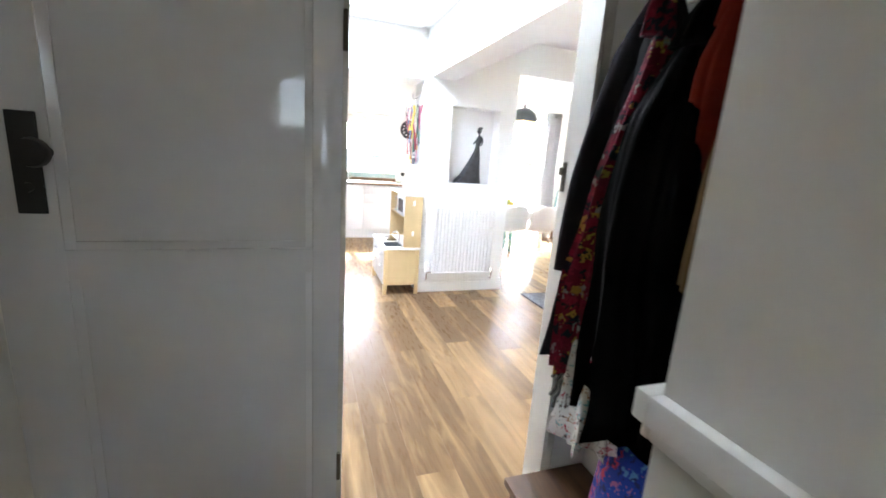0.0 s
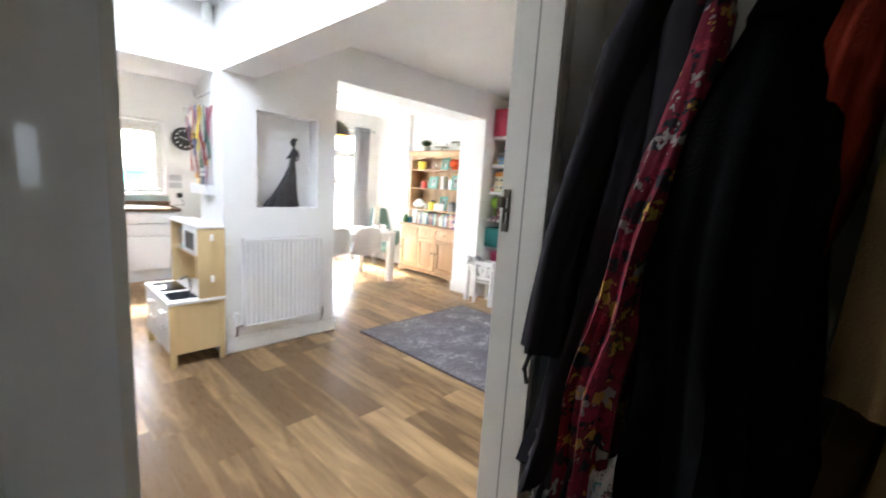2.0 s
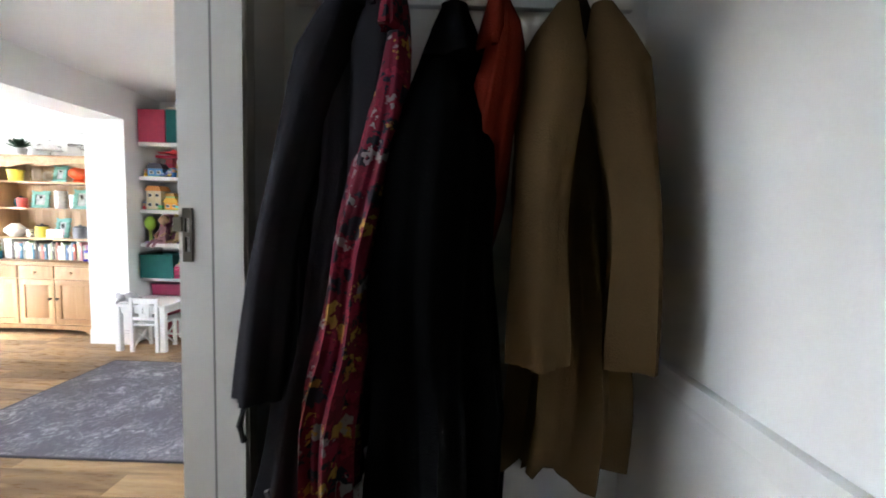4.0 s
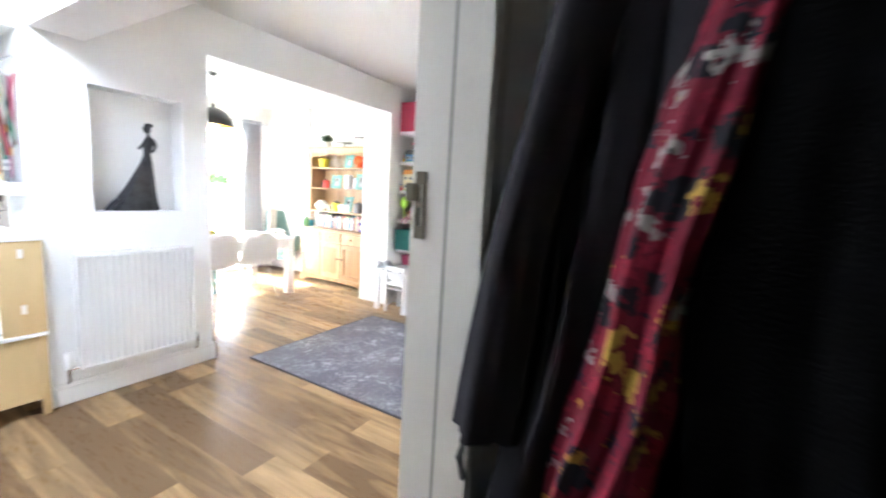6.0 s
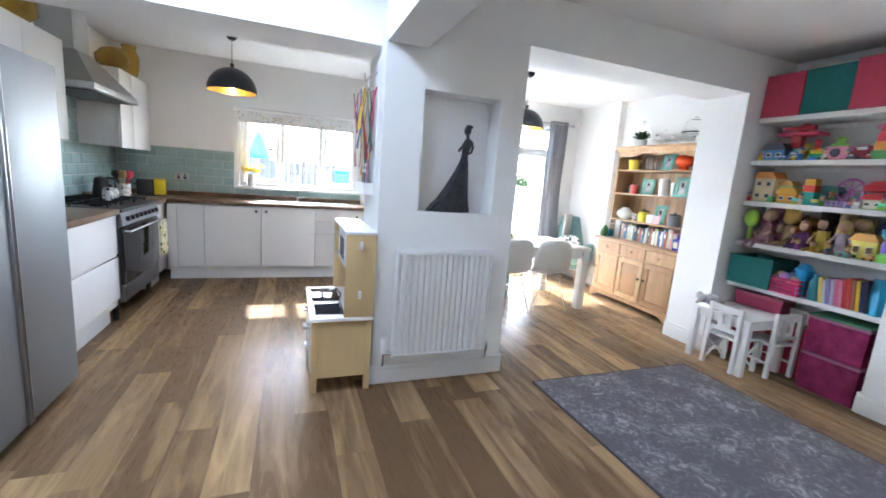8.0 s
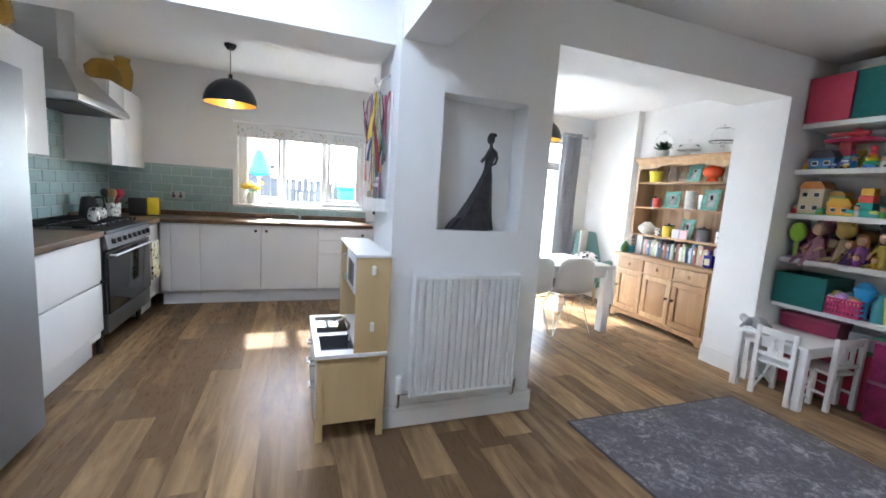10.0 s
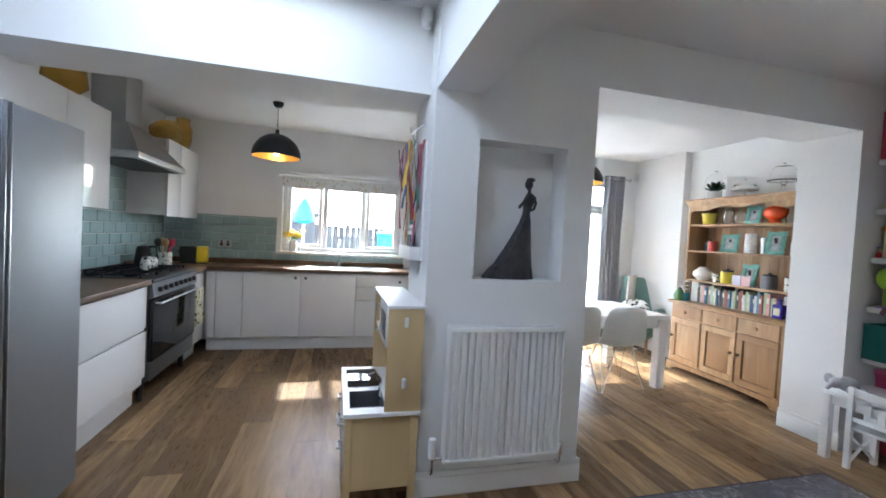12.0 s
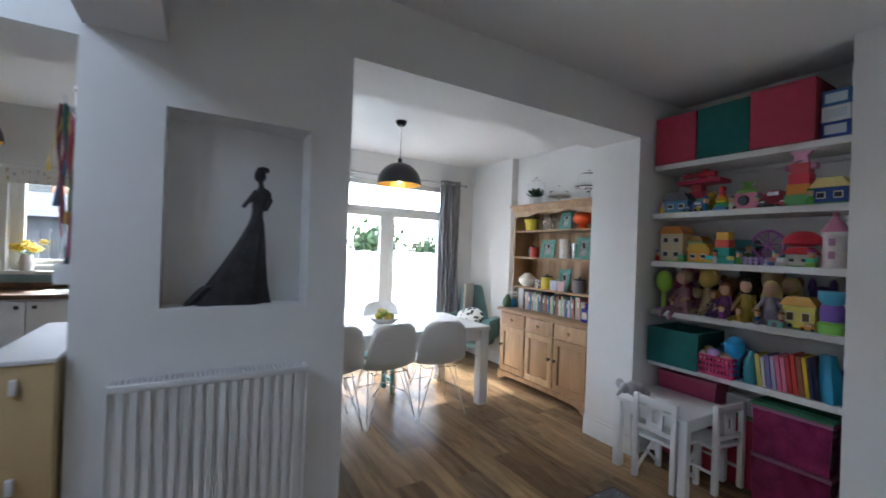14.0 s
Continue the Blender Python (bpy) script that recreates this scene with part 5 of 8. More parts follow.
doll(FX + 0.02, 3.92, z, (0.75, 0.55, 0.05), (0.7, 0.5, 0.1), "small yellow soft toy", 0.55, plush=True)
ring_tower(FX - 0.01, 3.84, z, 1.0)
bm = nb()
box(bm, -0.05, 0.05, -0.075, 0.075, 0, 0.10, 0.02)
cam_t = thing("toy_camera", "pink toy camera with a green top", "toy camera", FX, 3.70, z + 0.001)
part("body", bm, tint(0.70, 0.25, 0.40), cam_t)
part("lens", lathe(nb(), [(0, 0), (0.032, 0), (0.028, 0.014), (0, 0.014)], n=18), tint(0.1, 0.1, 0.15, 0.2), cam_t).matrix_basis = pose(-0.051, 0, 0.05, 0, -90, 0)
part("top_knob", lathe(nb(), [(0.05, 0.101), (0.055, 0.115), (0.03, 0.13), (0.018, 0.15), (0.04, 0.165), (0, 0.17)], n=16), tint(0.25, 0.55, 0.12), cam_t)
toy_car(FX, 3.555, z, (0.25, 0.02, 0.04), "dark red toy car", 0.17)
blocks(FX, 3.43, z, [(0.15, 0.45, 0.15), (0.75, 0.3, 0.05), (0.7, 0.05, 0.08), (0.6, 0.08, 0.1)], "bright toy blocks in a tower", 0.10)
bm = nb()
pts = [((0.06 if k % 2 == 0 else 0.032) * math.sin(k * math.pi / 5), (0.06 if k % 2 == 0 else 0.032) * math.cos(k * math.pi / 5)) for k in range(10)]
prism(bm, pts, "x", -0.02, 0.02)
box(bm, -0.03, 0.03, -0.075, 0.075, -0.09, -0.055, 0.01)
single("star_toy", bm, tint(0.72, 0.35, 0.55), "lilac star shaped toy on the blocks", "toy", FX + 0.01, 3.435, z + 0.30)
toy_house(FX + 0.02, 3.295, z, 0.15, 0.12, 0.09, (0.05, 0.12, 0.45), (0.75, 0.62, 0.25), "blue toy house with a cream roof")
z = TOPS[2]
toy_house(FX + 0.04, 4.16, z, 0.16, 0.14, 0.20, (0.72, 0.62, 0.42), (0.65, 0.25, 0.05), "cream two storey dolls house with an orange roof", 2)
toy_house(FX + 0.09, 4.03, z, 0.10, 0.10, 0.15, (0.35, 0.55, 0.2), (0.6, 0.35, 0.08), "green toy cottage with a brown roof", 2)
toy_house(FX - 0.01, 3.955, z, 0.14, 0.10, 0.08, (0.80, 0.38, 0.04), (0.75, 0.45, 0.05), "orange toy house with a yellow roof")
blocks(FX, 3.82, z, [(0.05, 0.42, 0.35), (0.05, 0.45, 0.38), (0.7, 0.08, 0.05), (0.75, 0.4, 0.05)], "teal and red block tower", 0.085)
toy_house(FX + 0.1, 3.74, z, 0.14, 0.10, 0.11, (0.10, 0.14, 0.15), (0.05, 0.25, 0.25), "dark toy castle with a teal roof")
bm = nb()
for k in range(16):
    a, b = k * math.pi / 8, (k + 1) * math.pi / 8
    tube(bm, [(0, 0.085 * math.cos(a), 0.12 + 0.085 * math.sin(a)), (0, 0.085 * math.cos(b), 0.12 + 0.085 * math.sin(b))], 0.009, 6)
    if k % 2 == 0:
        tube(bm, [(0, 0, 0.12), (0, 0.085 * math.cos(a), 0.12 + 0.085 * math.sin(a))], 0.005, 5)
for s in (-1, 1):
    tube(bm, [(0.0, 0, 0.12), (0.03, s * 0.07, 0.0)], 0.008, 6)
single("toy_ferris_ride", bm, tint(0.45, 0.15, 0.45), "purple toy big wheel ride", "toy", FX + 0.05, 3.60, z + 0.009)
bm = nb()
for k in range(7):
    box(bm, -0.006, 0.006, -0.09 + 0.03 * k - 0.007, -0.09 + 0.03 * k + 0.007, 0, 0.05, 0.002)
for h in (0.012, 0.034):
    box(bm, -0.004, 0.004, -0.1, 0.1, h, h + 0.008)
single("toy_fence", bm, tint(0.40, 0.30, 0.62), "lilac toy fence on the shelf", "toy fence", FX - 0.05, 3.62, z + 0.001)
doll(FX - 0.01, 3.68, z, (0.3, 0.55, 0.2), (0.75, 0.6, 0.1), "small green toy figure", 0.5)
toy_house(FX + 0.02, 3.425, z, 0.12, 0.10, 0.07, (0.75, 0.7, 0.6), (0.65, 0.05, 0.06), "toy mushroom house with a red roof")
bm = lathe(nb(), [(0.05, 0.07), (0.095, 0.085), (0.085, 0.12), (0.05, 0.15), (0, 0.16)], n=20)
single("mushroom_cap", bm, tint(0.65, 0.04, 0.06), "red toy mushroom with round cap", "toy", FX + 0.03, 3.425, z + 0.05)
tw = thing("toy_tower", "white and pink toy castle tower", "toy tower", FX, 3.275, z + 0.001)
part("tower", lathe(nb(), [(0, 0), (0.062, 0), (0.055, 0.02), (0.052, 0.17), (0.06, 0.18), (0.06, 0.195), (0, 0.195)], n=18), tint(0.72, 0.66, 0.66), tw)
part("roof", lathe(nb(), [(0.066, 0.196), (0.03, 0.25), (0.01, 0.28), (0.018, 0.295), (0, 0.31)], n=18), tint(0.65, 0.25, 0.4), tw)
for h in (0.05, 0.12):
    part("window", cube(-0.058, -0.05, -0.014, 0.014, h, h + 0.04, 0.003), tint(0.45, 0.25, 0.4), tw)
z = TOPS[3]
tr = thing("toy_tree", "lime green toy tree", "toy tree", FX - 0.03, 4.2, z - 0.09)
part("crown", ball(nb(), 0, 0, 0.30, 0.055, 0.06, 0.08, 12), tint(0.35, 0.60, 0.06), tr)
part("trunk", tube(nb(), [(0, 0, 0.091), (0, 0, 0.24)], 0.018, 8), tint(0.3, 0.45, 0.08), tr)
part("base", lathe(nb(), [(0, 0.091), (0.055, 0.091), (0.05, 0.105), (0, 0.107)], n=14), tint(0.35, 0.2, 0.5), tr)
doll(FX - 0.05, 4.05, z, (0.60, 0.30, 0.38), (0.50, 0.30, 0.20), "baby doll in a pale pink suit, legs over the shelf edge", 1.25, -25)
doll(FX + 0.12, 4.1, z + 0.02, (0.6, 0.15, 0.3), (0.55, 0.2, 0.3), "pink soft toy behind the dolls", 1.2, plush=True)
for k, (dr_, hr, lb, s, pl_) in enumerate([((0.75, 0.55, 0.3), (0.75, 0.5, 0.12), "tan toy horse with a gold mane", 1.25, True), ((0.35, 0.12, 0.4), (0.45, 0.15, 0.06), "doll in a purple dress", 0.95, False), ((0.75, 0.55, 0.1), (0.03, 0.02, 0.02), "dark haired doll in a gold dress", 1.12, False), ((0.55, 0.5, 0.65), (0.8, 0.62, 0.25), "fair haired doll in a pale dress", 1.1, False)]):
    doll(FX + (0.03 if k == 0 else -0.01), 3.93 - 0.125 * k, z, dr_, hr, lb, s, (-10, 15, 0, 10)[k], pl_, 0.0 if k == 0 else 0.10)
doll(FX + 0.13, 3.72, z, (0.12, 0.1, 0.1), (0.06, 0.04, 0.04), "dark brown soft toy behind the dolls", 1.3, plush=True)
doll(FX + 0.13, 3.60, z, (0.55, 0.38, 0.2), (0.6, 0.42, 0.22), "golden brown teddy behind the dolls", 1.3, plush=True)
toy_house(FX + 0.03, 3.42, z, 0.15, 0.10, 0.13, (0.78, 0.68, 0.15), (0.75, 0.4, 0.1), "yellow toy castle with orange roof", 1, (0.2, 0.12, 0.05))
blocks(FX - 0.06, 3.50, z, [(0.2, 0.5, 0.45)], "small teal toy block", 0.06)
st = thing("toy_dispenser", "green, purple and blue plastic toy", "toy", FX - 0.01, 3.275, z - 0.0)
part("base", lathe(nb(), [(0, 0.001), (0.068, 0.001), (0.066, 0.05), (0.05, 0.065), (0, 0.065)], n=20), tint(0.25, 0.65, 0.1), st)
part("middle", lathe(nb(), [(0, 0.066), (0.05, 0.066), (0.055, 0.12), (0.045, 0.155), (0, 0.155)], n=20), tint(0.22, 0.12, 0.55), st)
part("top", lathe(nb(), [(0, 0.156), (0.04, 0.156), (0.06, 0.18), (0.062, 0.23), (0, 0.232)], n=20), tint(0.08, 0.4, 0.6), st)
z = TOPS[4]
bk = thing("toy_basket", "crimson plastic basket full of small toys", "basket", FX - 0.01, 3.83, z + 0.001)
bm = nb()
for i in range(12):
    for (x0, y0, x1, y1) in ((-0.09, -0.12, -0.09, 0.12), (0.09, -0.12, 0.09, 0.12)):
        y = -0.12 + 0.24 * i / 11
        box(bm, x0 - 0.003, x0 + 0.003, y - 0.006, y + 0.006, 0.006, 0.12)
for zz in (0.006, 0.045, 0.08, 0.115):
    for r in ((-0.095, -0.087, -0.125, 0.125), (0.087, 0.095, -0.125, 0.125), (-0.087, 0.087, -0.125, -0.117), (-0.087, 0.087, 0.117, 0.125)):
        box(bm, *r, zz, zz + 0.014)
box(bm, -0.09, 0.09, -0.12, 0.12, 0, 0.006)
part("basket", bm, tint(0.50, 0.03, 0.14), bk)
rng = random.Random(9)
for k in range(9):
    c = [(0.75, 0.4, 0.3), (0.7, 0.65, 0.4), (0.6, 0.1, 0.2), (0.5, 0.3, 0.6), (0.75, 0.55, 0.4), (0.2, 0.4, 0.6), (0.7, 0.5, 0.5), (0.75, 0.7, 0.2), (0.6, 0.35, 0.3)][k]
    single("small_toy", ball(nb(), 0, 0, 0, 0.035, 0.04, 0.034, 10), tint(*c), "small toy heaped in the basket", "toy", FX - 0.06 + 0.05 * (k % 3), 3.75 + 0.07 * (k // 3) + 0.02 * rng.random(), z + 0.115 + 0.025 * (k % 2), group="toys in the basket")
bv = thing("toy_urn", "bright blue toy urn", "toy", FX - 0.02, 3.73, z + 0.001)
part("urn", lathe(nb(), [(0, 0), (0.03, 0), (0.035, 0.13), (0.055, 0.17), (0.06, 0.22), (0.03, 0.26), (0, 0.27)], n=18), tint(0.03, 0.30, 0.60), bv)
for s in (-1, 1):
    part("handle", tube(nb(), [(0, s * 0.05, 0.22), (0, s * 0.08, 0.20), (0, s * 0.052, 0.16)], 0.008, 6), tint(0.03, 0.28, 0.55), bv)
single("toy_tub", lathe(nb(), [(0, 0), (0.07, 0), (0.10, 0.12), (0.10, 0.15), (0, 0.15)], n=20), tint(0.14, 0.05, 0.22), "dark purple toy tub", "tub", FX + 0.13, 3.68, z + 0.001)
single("toy_bottle", lathe(nb(), [(0, 0), (0.038, 0), (0.042, 0.14), (0.02, 0.17), (0.02, 0.2), (0, 0.2)], n=16), tint(0.06, 0.35, 0.45), "teal toy bottle on the shelf", "toy", FX - 0.03, 3.635, z + 0.001)
cols = [(0.65, 0.55, 0.12), (0.55, 0.56, 0.6), (0.2, 0.2, 0.45), (0.45, 0.4, 0.6), (0.65, 0.16, 0.28), (0.68, 0.2, 0.32), (0.5, 0.03, 0.04), (0.55, 0.04, 0.03), (0.30, 0.10, 0.05), (0.75, 0.5, 0.03), (0.02, 0.03, 0.10), (0.02, 0.02, 0.05)]
y = 3.585
rng = random.Random(2)
for k, c in enumerate(cols):
    w = 0.016 + 0.008 * rng.random()
    h = 0.17 + 0.05 * (k / 10) + 0.02 * rng.random()
    b = single("picture_book", cube(-0.09, 0.07, -w / 2, w / 2, 0, h, 0.002), tint(*c, 0.5), "children's book standing on the shelf", "book", FX + 0.02, y - w / 2, z + 0.006, group="children's books")
    b.matrix_basis = pose(FX + 0.02, y - w / 2, z + 0.005, -7, 0, 0)
    y -= w + 0.004
bg = thing("toy_bag", "bright blue plastic bag leaning on the books", "bag", FX - 0.02, 3.27, z + 0.001)
part("bag", loft(nb(), [(0, 0, 0, 0.05, 0.05), (0, 0, 0.06, 0.06, 0.055), (0.01, 0.01, 0.16, 0.045, 0.045), (0.02, 0.02, 0.25, 0.02, 0.035)], 14, 4, 0.2), tint(0.03, 0.32, 0.55, 0.3), bg)

z = TOPS[1]
bm = cube(-0.02, 0.02, -0.17, 0.17, 0.0, 0.012, 0.005)
tube(bm, [(-0.10, 0.0, 0.02), (0.0, 0.0, 0.025), (0.12, 0.0, 0.02)], 0.022, 10, 0.014)
box(bm, 0.08, 0.12, -0.05, 0.05, 0.02, 0.028, 0.003)
ball(bm, -0.03, 0.0, 0.042, 0.03, 0.018, 0.02, 10)
single("toy_plane", bm, tint(0.55, 0.05, 0.07), "red toy plane on top of the blocks", "toy plane", FX + 0.03, 4.0, z + 0.238, 90)
for k, (yy, c) in enumerate([(4.04, (0.10, 0.2, 0.5)), (3.965, (0.65, 0.5, 0.05)), (3.77, (0.12, 0.35, 0.15)), (3.60, (0.10, 0.1, 0.12)), (3.50, (0.6, 0.08, 0.08))]):
    toy_car(FX - 0.04, yy, z, c, "small toy vehicle at the shelf edge", 0.065)
z = TOPS[2]
for k, (yy, c) in enumerate([(4.07, (0.20, 0.45, 0.10)), (3.885, (0.75, 0.6, 0.1)), (3.755, (0.1, 0.4, 0.4)), (3.53, (0.1, 0.12, 0.35)), (3.50, (0.72, 0.7, 0.68)), (3.36, (0.3, 0.6, 0.1))]):
    blocks(FX - 0.045, yy, z, [c, tuple(min(0.8, q * 1.4) for q in c[::-1])], "two small toy blocks at the shelf edge", 0.04)
z = TOPS[3]
doll(FX + 0.02, 3.99, z, (0.55, 0.2, 0.35), (0.6, 0.45, 0.3), "small pink soft toy among the dolls", 0.7, plush=True)
doll(FX - 0.02, 3.865, z, (0.2, 0.1, 0.35), (0.5, 0.2, 0.05), "little doll in a violet skirt", 0.75, -20, False, 0.08)
doll(FX + 0.1, 3.5, z, (0.08, 0.10, 0.25), (0.75, 0.55, 0.2), "doll in a navy dress at the back", 1.2, 0, False, 0.1)
toy_car(FX - 0.05, 3.36, z, (0.75, 0.35, 0.05), "orange toy vehicle at the shelf edge", 0.07)



def toy_person(x, y, z, body, head, hat, s=1.0):
    """A chunky little play figure, one plain mesh in three colours."""
    bm = lathe(nb(), [(0, 0), (0.02 * s, 0), (0.022 * s, 0.03 * s), (0.014 * s, 0.05 * s), (0.016 * s, 0.056 * s), (0.019 * s, 0.068 * s), (0.016 * s, 0.082 * s), (0.021 * s, 0.084 * s), (0.012 * s, 0.098 * s), (0, 0.1 * s)], n=14)
    ob = single("toy_figure", bm, tint(*body), "small bright plastic play figure", "toy figure", x, y, z + 0.001, group="small toys on the shelves")
    ob.data.materials.append(tint(*head))
    ob.data.materials.append(tint(*hat))
    for p in ob.data.polygons:
        h_ = p.center.z / s
        p.material_index = 0 if h_ < 0.052 else (1 if h_ < 0.083 else 2)


def toy_ball(x, y, z, r_, c):
    single("toy_ball", ball(nb(), 0, 0, r_, r_, n=12), tint(*c, 0.35), "small bright toy ball", "ball", x, y, z + 0.001, group="small toys on the shelves")


def plush(x, y, z, c, ear, s=1.0):
    """A seated soft toy: body, head, muzzle, ears, arms and legs in one furry mesh."""
    bm = nb()
    ball(bm, 0, 0, 0.05 * s, 0.04 * s, 0.045 * s, 0.052 * s, 12)
    ball(bm, -0.006 * s, 0, 0.125 * s, 0.036 * s, 0.04 * s, 0.038 * s, 12)
    ball(bm, -0.038 * s, 0, 0.116 * s, 0.016 * s, 0.018 * s, 0.014 * s, 8)
    for q in (-1, 1):
        ball(bm, 0, q * 0.032 * s, 0.158 * s, 0.009 * s, 0.014 * s, (0.014 + ear) * s, 8)
        tube(bm, [(0, q * 0.036 * s, 0.082 * s), (-0.03 * s, q * 0.05 * s, 0.05 * s)], 0.014 * s, 8, 0.012 * s)
        tube(bm, [(-0.015 * s, q * 0.028 * s, 0.018 * s), (-0.07 * s, q * 0.04 * s, 0.016 * s)], 0.017 * s, 8, 0.015 * s)
    single("soft_toy", bm, mat("plush", c, 0.95, var=0.3, scale=30, bump=0.3, bscale=200), "small furry soft toy sitting among the dolls", "soft toy", x, y, z + 0.001, group="dolls and soft toys")


rng = random.Random(31)
BRIGHT = [(0.6, 0.03, 0.05), (0.75, 0.45, 0.02), (0.03, 0.2, 0.5), (0.1, 0.4, 0.06), (0.45, 0.08, 0.4), (0.02, 0.35, 0.38), (0.65, 0.2, 0.35), (0.03, 0.03, 0.04), (0.7, 0.66, 0.6)]
for z, ys in ((TOPS[1], (4.235, 3.925, 3.77, 3.635, 3.375)), (TOPS[2], (4.26, 3.865, 3.71, 3.53, 3.35))):
    for y in ys:
        toy_person(FX - 0.045, y + rng.uniform(-0.01, 0.01), z, rng.choice(BRIGHT), (0.6, 0.36, 0.22), rng.choice(BRIGHT), rng.uniform(0.7, 1.0))
        toy_ball(FX + 0.2, y + 0.03, z, rng.uniform(0.03, 0.05), rng.choice(BRIGHT))
for y, c, ear, k in ((4.2, (0.45, 0.12, 0.22), 0.02, 1.3), (4.0, (0.12, 0.07, 0.03), 0.0, 1.5), (3.86, (0.32, 0.17, 0.06), 0.0, 1.6), (3.66, (0.05, 0.03, 0.02), 0.0, 1.7), (3.54, (0.35, 0.2, 0.09), 0.01, 1.6), (3.38, (0.10, 0.05, 0.2), 0.02, 1.5)):
    plush(FX + 0.2, y, TOPS[3], c, ear, k)
for y, c in ((4.12, (0.3, 0.06, 0.3)), (3.80, (0.25, 0.05, 0.3)), (3.70, (0.55, 0.3, 0.03)), (3.60, (0.03, 0.12, 0.3)), (3.48, (0.4, 0.05, 0.06))):
    toy_person(FX - 0.06, y, TOPS[3], c, (0.55, 0.33, 0.2), (0.3, 0.14, 0.03), 0.9)
for y, c in ((3.86, (0.16, 0.05, 0.25)), (3.76, (0.03, 0.2, 0.35)), (3.55, (0.5, 0.25, 0.02)), (3.45, (0.3, 0.03, 0.05)), (3.34, (0.02, 0.1, 0.3))):
    toy_ball(FX + 0.19, y, TOPS[4], 0.06 + 0.03 * rng.random(), c)

# under the shelves
def tub(label, y0, y1, z0, z1, col, lidc, x0=4.16):
    t = thing("storage_tub", label, "storage tub", (x0 + 4.5) / 2, (y0 + y1) / 2, z0, group="plastic storage tubs")
    hx, hy, h = (4.5 - x0) / 2, (y1 - y0) / 2, z1 - z0
    bm = nb()
    secs = []
    for s, zz in ((0.93, 0.001), (0.95, h * 0.5), (0.98, h - 0.025)):
        secs.append([bm.verts.new((sx * hx * s, sy * hy * s, zz)) for sx, sy in ((-1, -1), (1, -1), (1, 1), (-1, 1))])
    skin(bm, secs)
    bm.faces.new(secs[0])
    bm.faces.new(secs[2])
    part("body", bm, col, t)
    part("lid", cube(-hx, hx, -hy, hy, h - 0.024, h, 0.006), lidc, t)


PINKT = mat("pink_tub_plastic", (0.24, 0.025, 0.095), 0.25, var=0.5, scale=9, bump=0.02)
tub("pink translucent plastic drawer tub", 3.23, 3.60, 0.001, 0.30, PINKT, tint(0.34, 0.13, 0.22, 0.25), 4.17)
tub("pink translucent plastic drawer tub", 3.23, 3.60, 0.302, 0.585, PINKT, tint(0.34, 0.13, 0.22, 0.25), 4.17)
tub("low pink plastic tub with a lid", 3.86, 4.27, 0.45, 0.60, tint(0.45, 0.06, 0.14, 0.3), tint(0.45, 0.08, 0.15, 0.3), 4.31)
tub("dark red plastic tub", 3.63, 3.84, 0.001, 0.45, tint(0.42, 0.03, 0.08, 0.35), tint(0.12, 0.25, 0.06, 0.4), 4.31)
tub("dark red plastic tub", 3.86, 4.27, 0.001, 0.448, tint(0.35, 0.04, 0.07, 0.35), tint(0.3, 0.04, 0.07, 0.35), 4.31)
bm = nb()
for k in range(26):
    for j in range(5):
        ball(bm, -0.15 + 0.07 * j, -0.18 + 0.0145 * k, 0.013, 0.006, 0.006, 0.005, 6)
box(bm, -0.17, 0.17, -0.19, 0.19, 0, 0.01)
single("building_plate", bm, tint(0.03, 0.16, 0.08), "dark green building brick plate on the tub", "building plate", 4.34, 3.42, 0.586)
bm = nb()
for i in range(9):
    for j in range(5):
        box(bm, -0.003, 0.003, -0.09 + 0.02 * i, -0.082 + 0.02 * i, 0.002, 0.11)
    if i < 6:
        box(bm, -0.004, 0.004, -0.095, 0.085, 0.002 + 0.02 * i, 0.009 + 0.02 * i)
box(bm, 0.004, 0.1, -0.095, 0.085, 0.0, 0.1)
single("wire_basket", bm, WHITEP, "white plastic lattice basket on the tub", "basket", 4.325, 3.72, 0.452)

# children's table and chairs
def kids_table(x, y):
    t = thing("childrens_table", "white wooden children's table", "table", x, y, 0)
    hx, hy = 0.25, 0.25
    part("tabletop", cube(-hx, hx, -hy, hy, 0.45, 0.475, 0.005), WHITEL, t)
    for sx in (-1, 1):
        for sy in (-1, 1):
            part("leg", cube(sx * (hx - 0.028) - 0.025, sx * (hx - 0.028) + 0.025, sy * (hy - 0.028) - 0.025, sy * (hy - 0.028) + 0.025, 0.001, 0.449, 0.004), WHITEL, t)
    for s in (-1, 1):
        part("apron", cube(-hx + 0.054, hx - 0.054, s * (hy - 0.03) - 0.009, s * (hy - 0.03) + 0.009, 0.385, 0.449), WHITEL, t)
        part("apron", cube(s * (hx - 0.03) - 0.009, s * (hx - 0.03) + 0.009, -hy + 0.054, hy - 0.054, 0.385, 0.449), WHITEL, t)
    return t


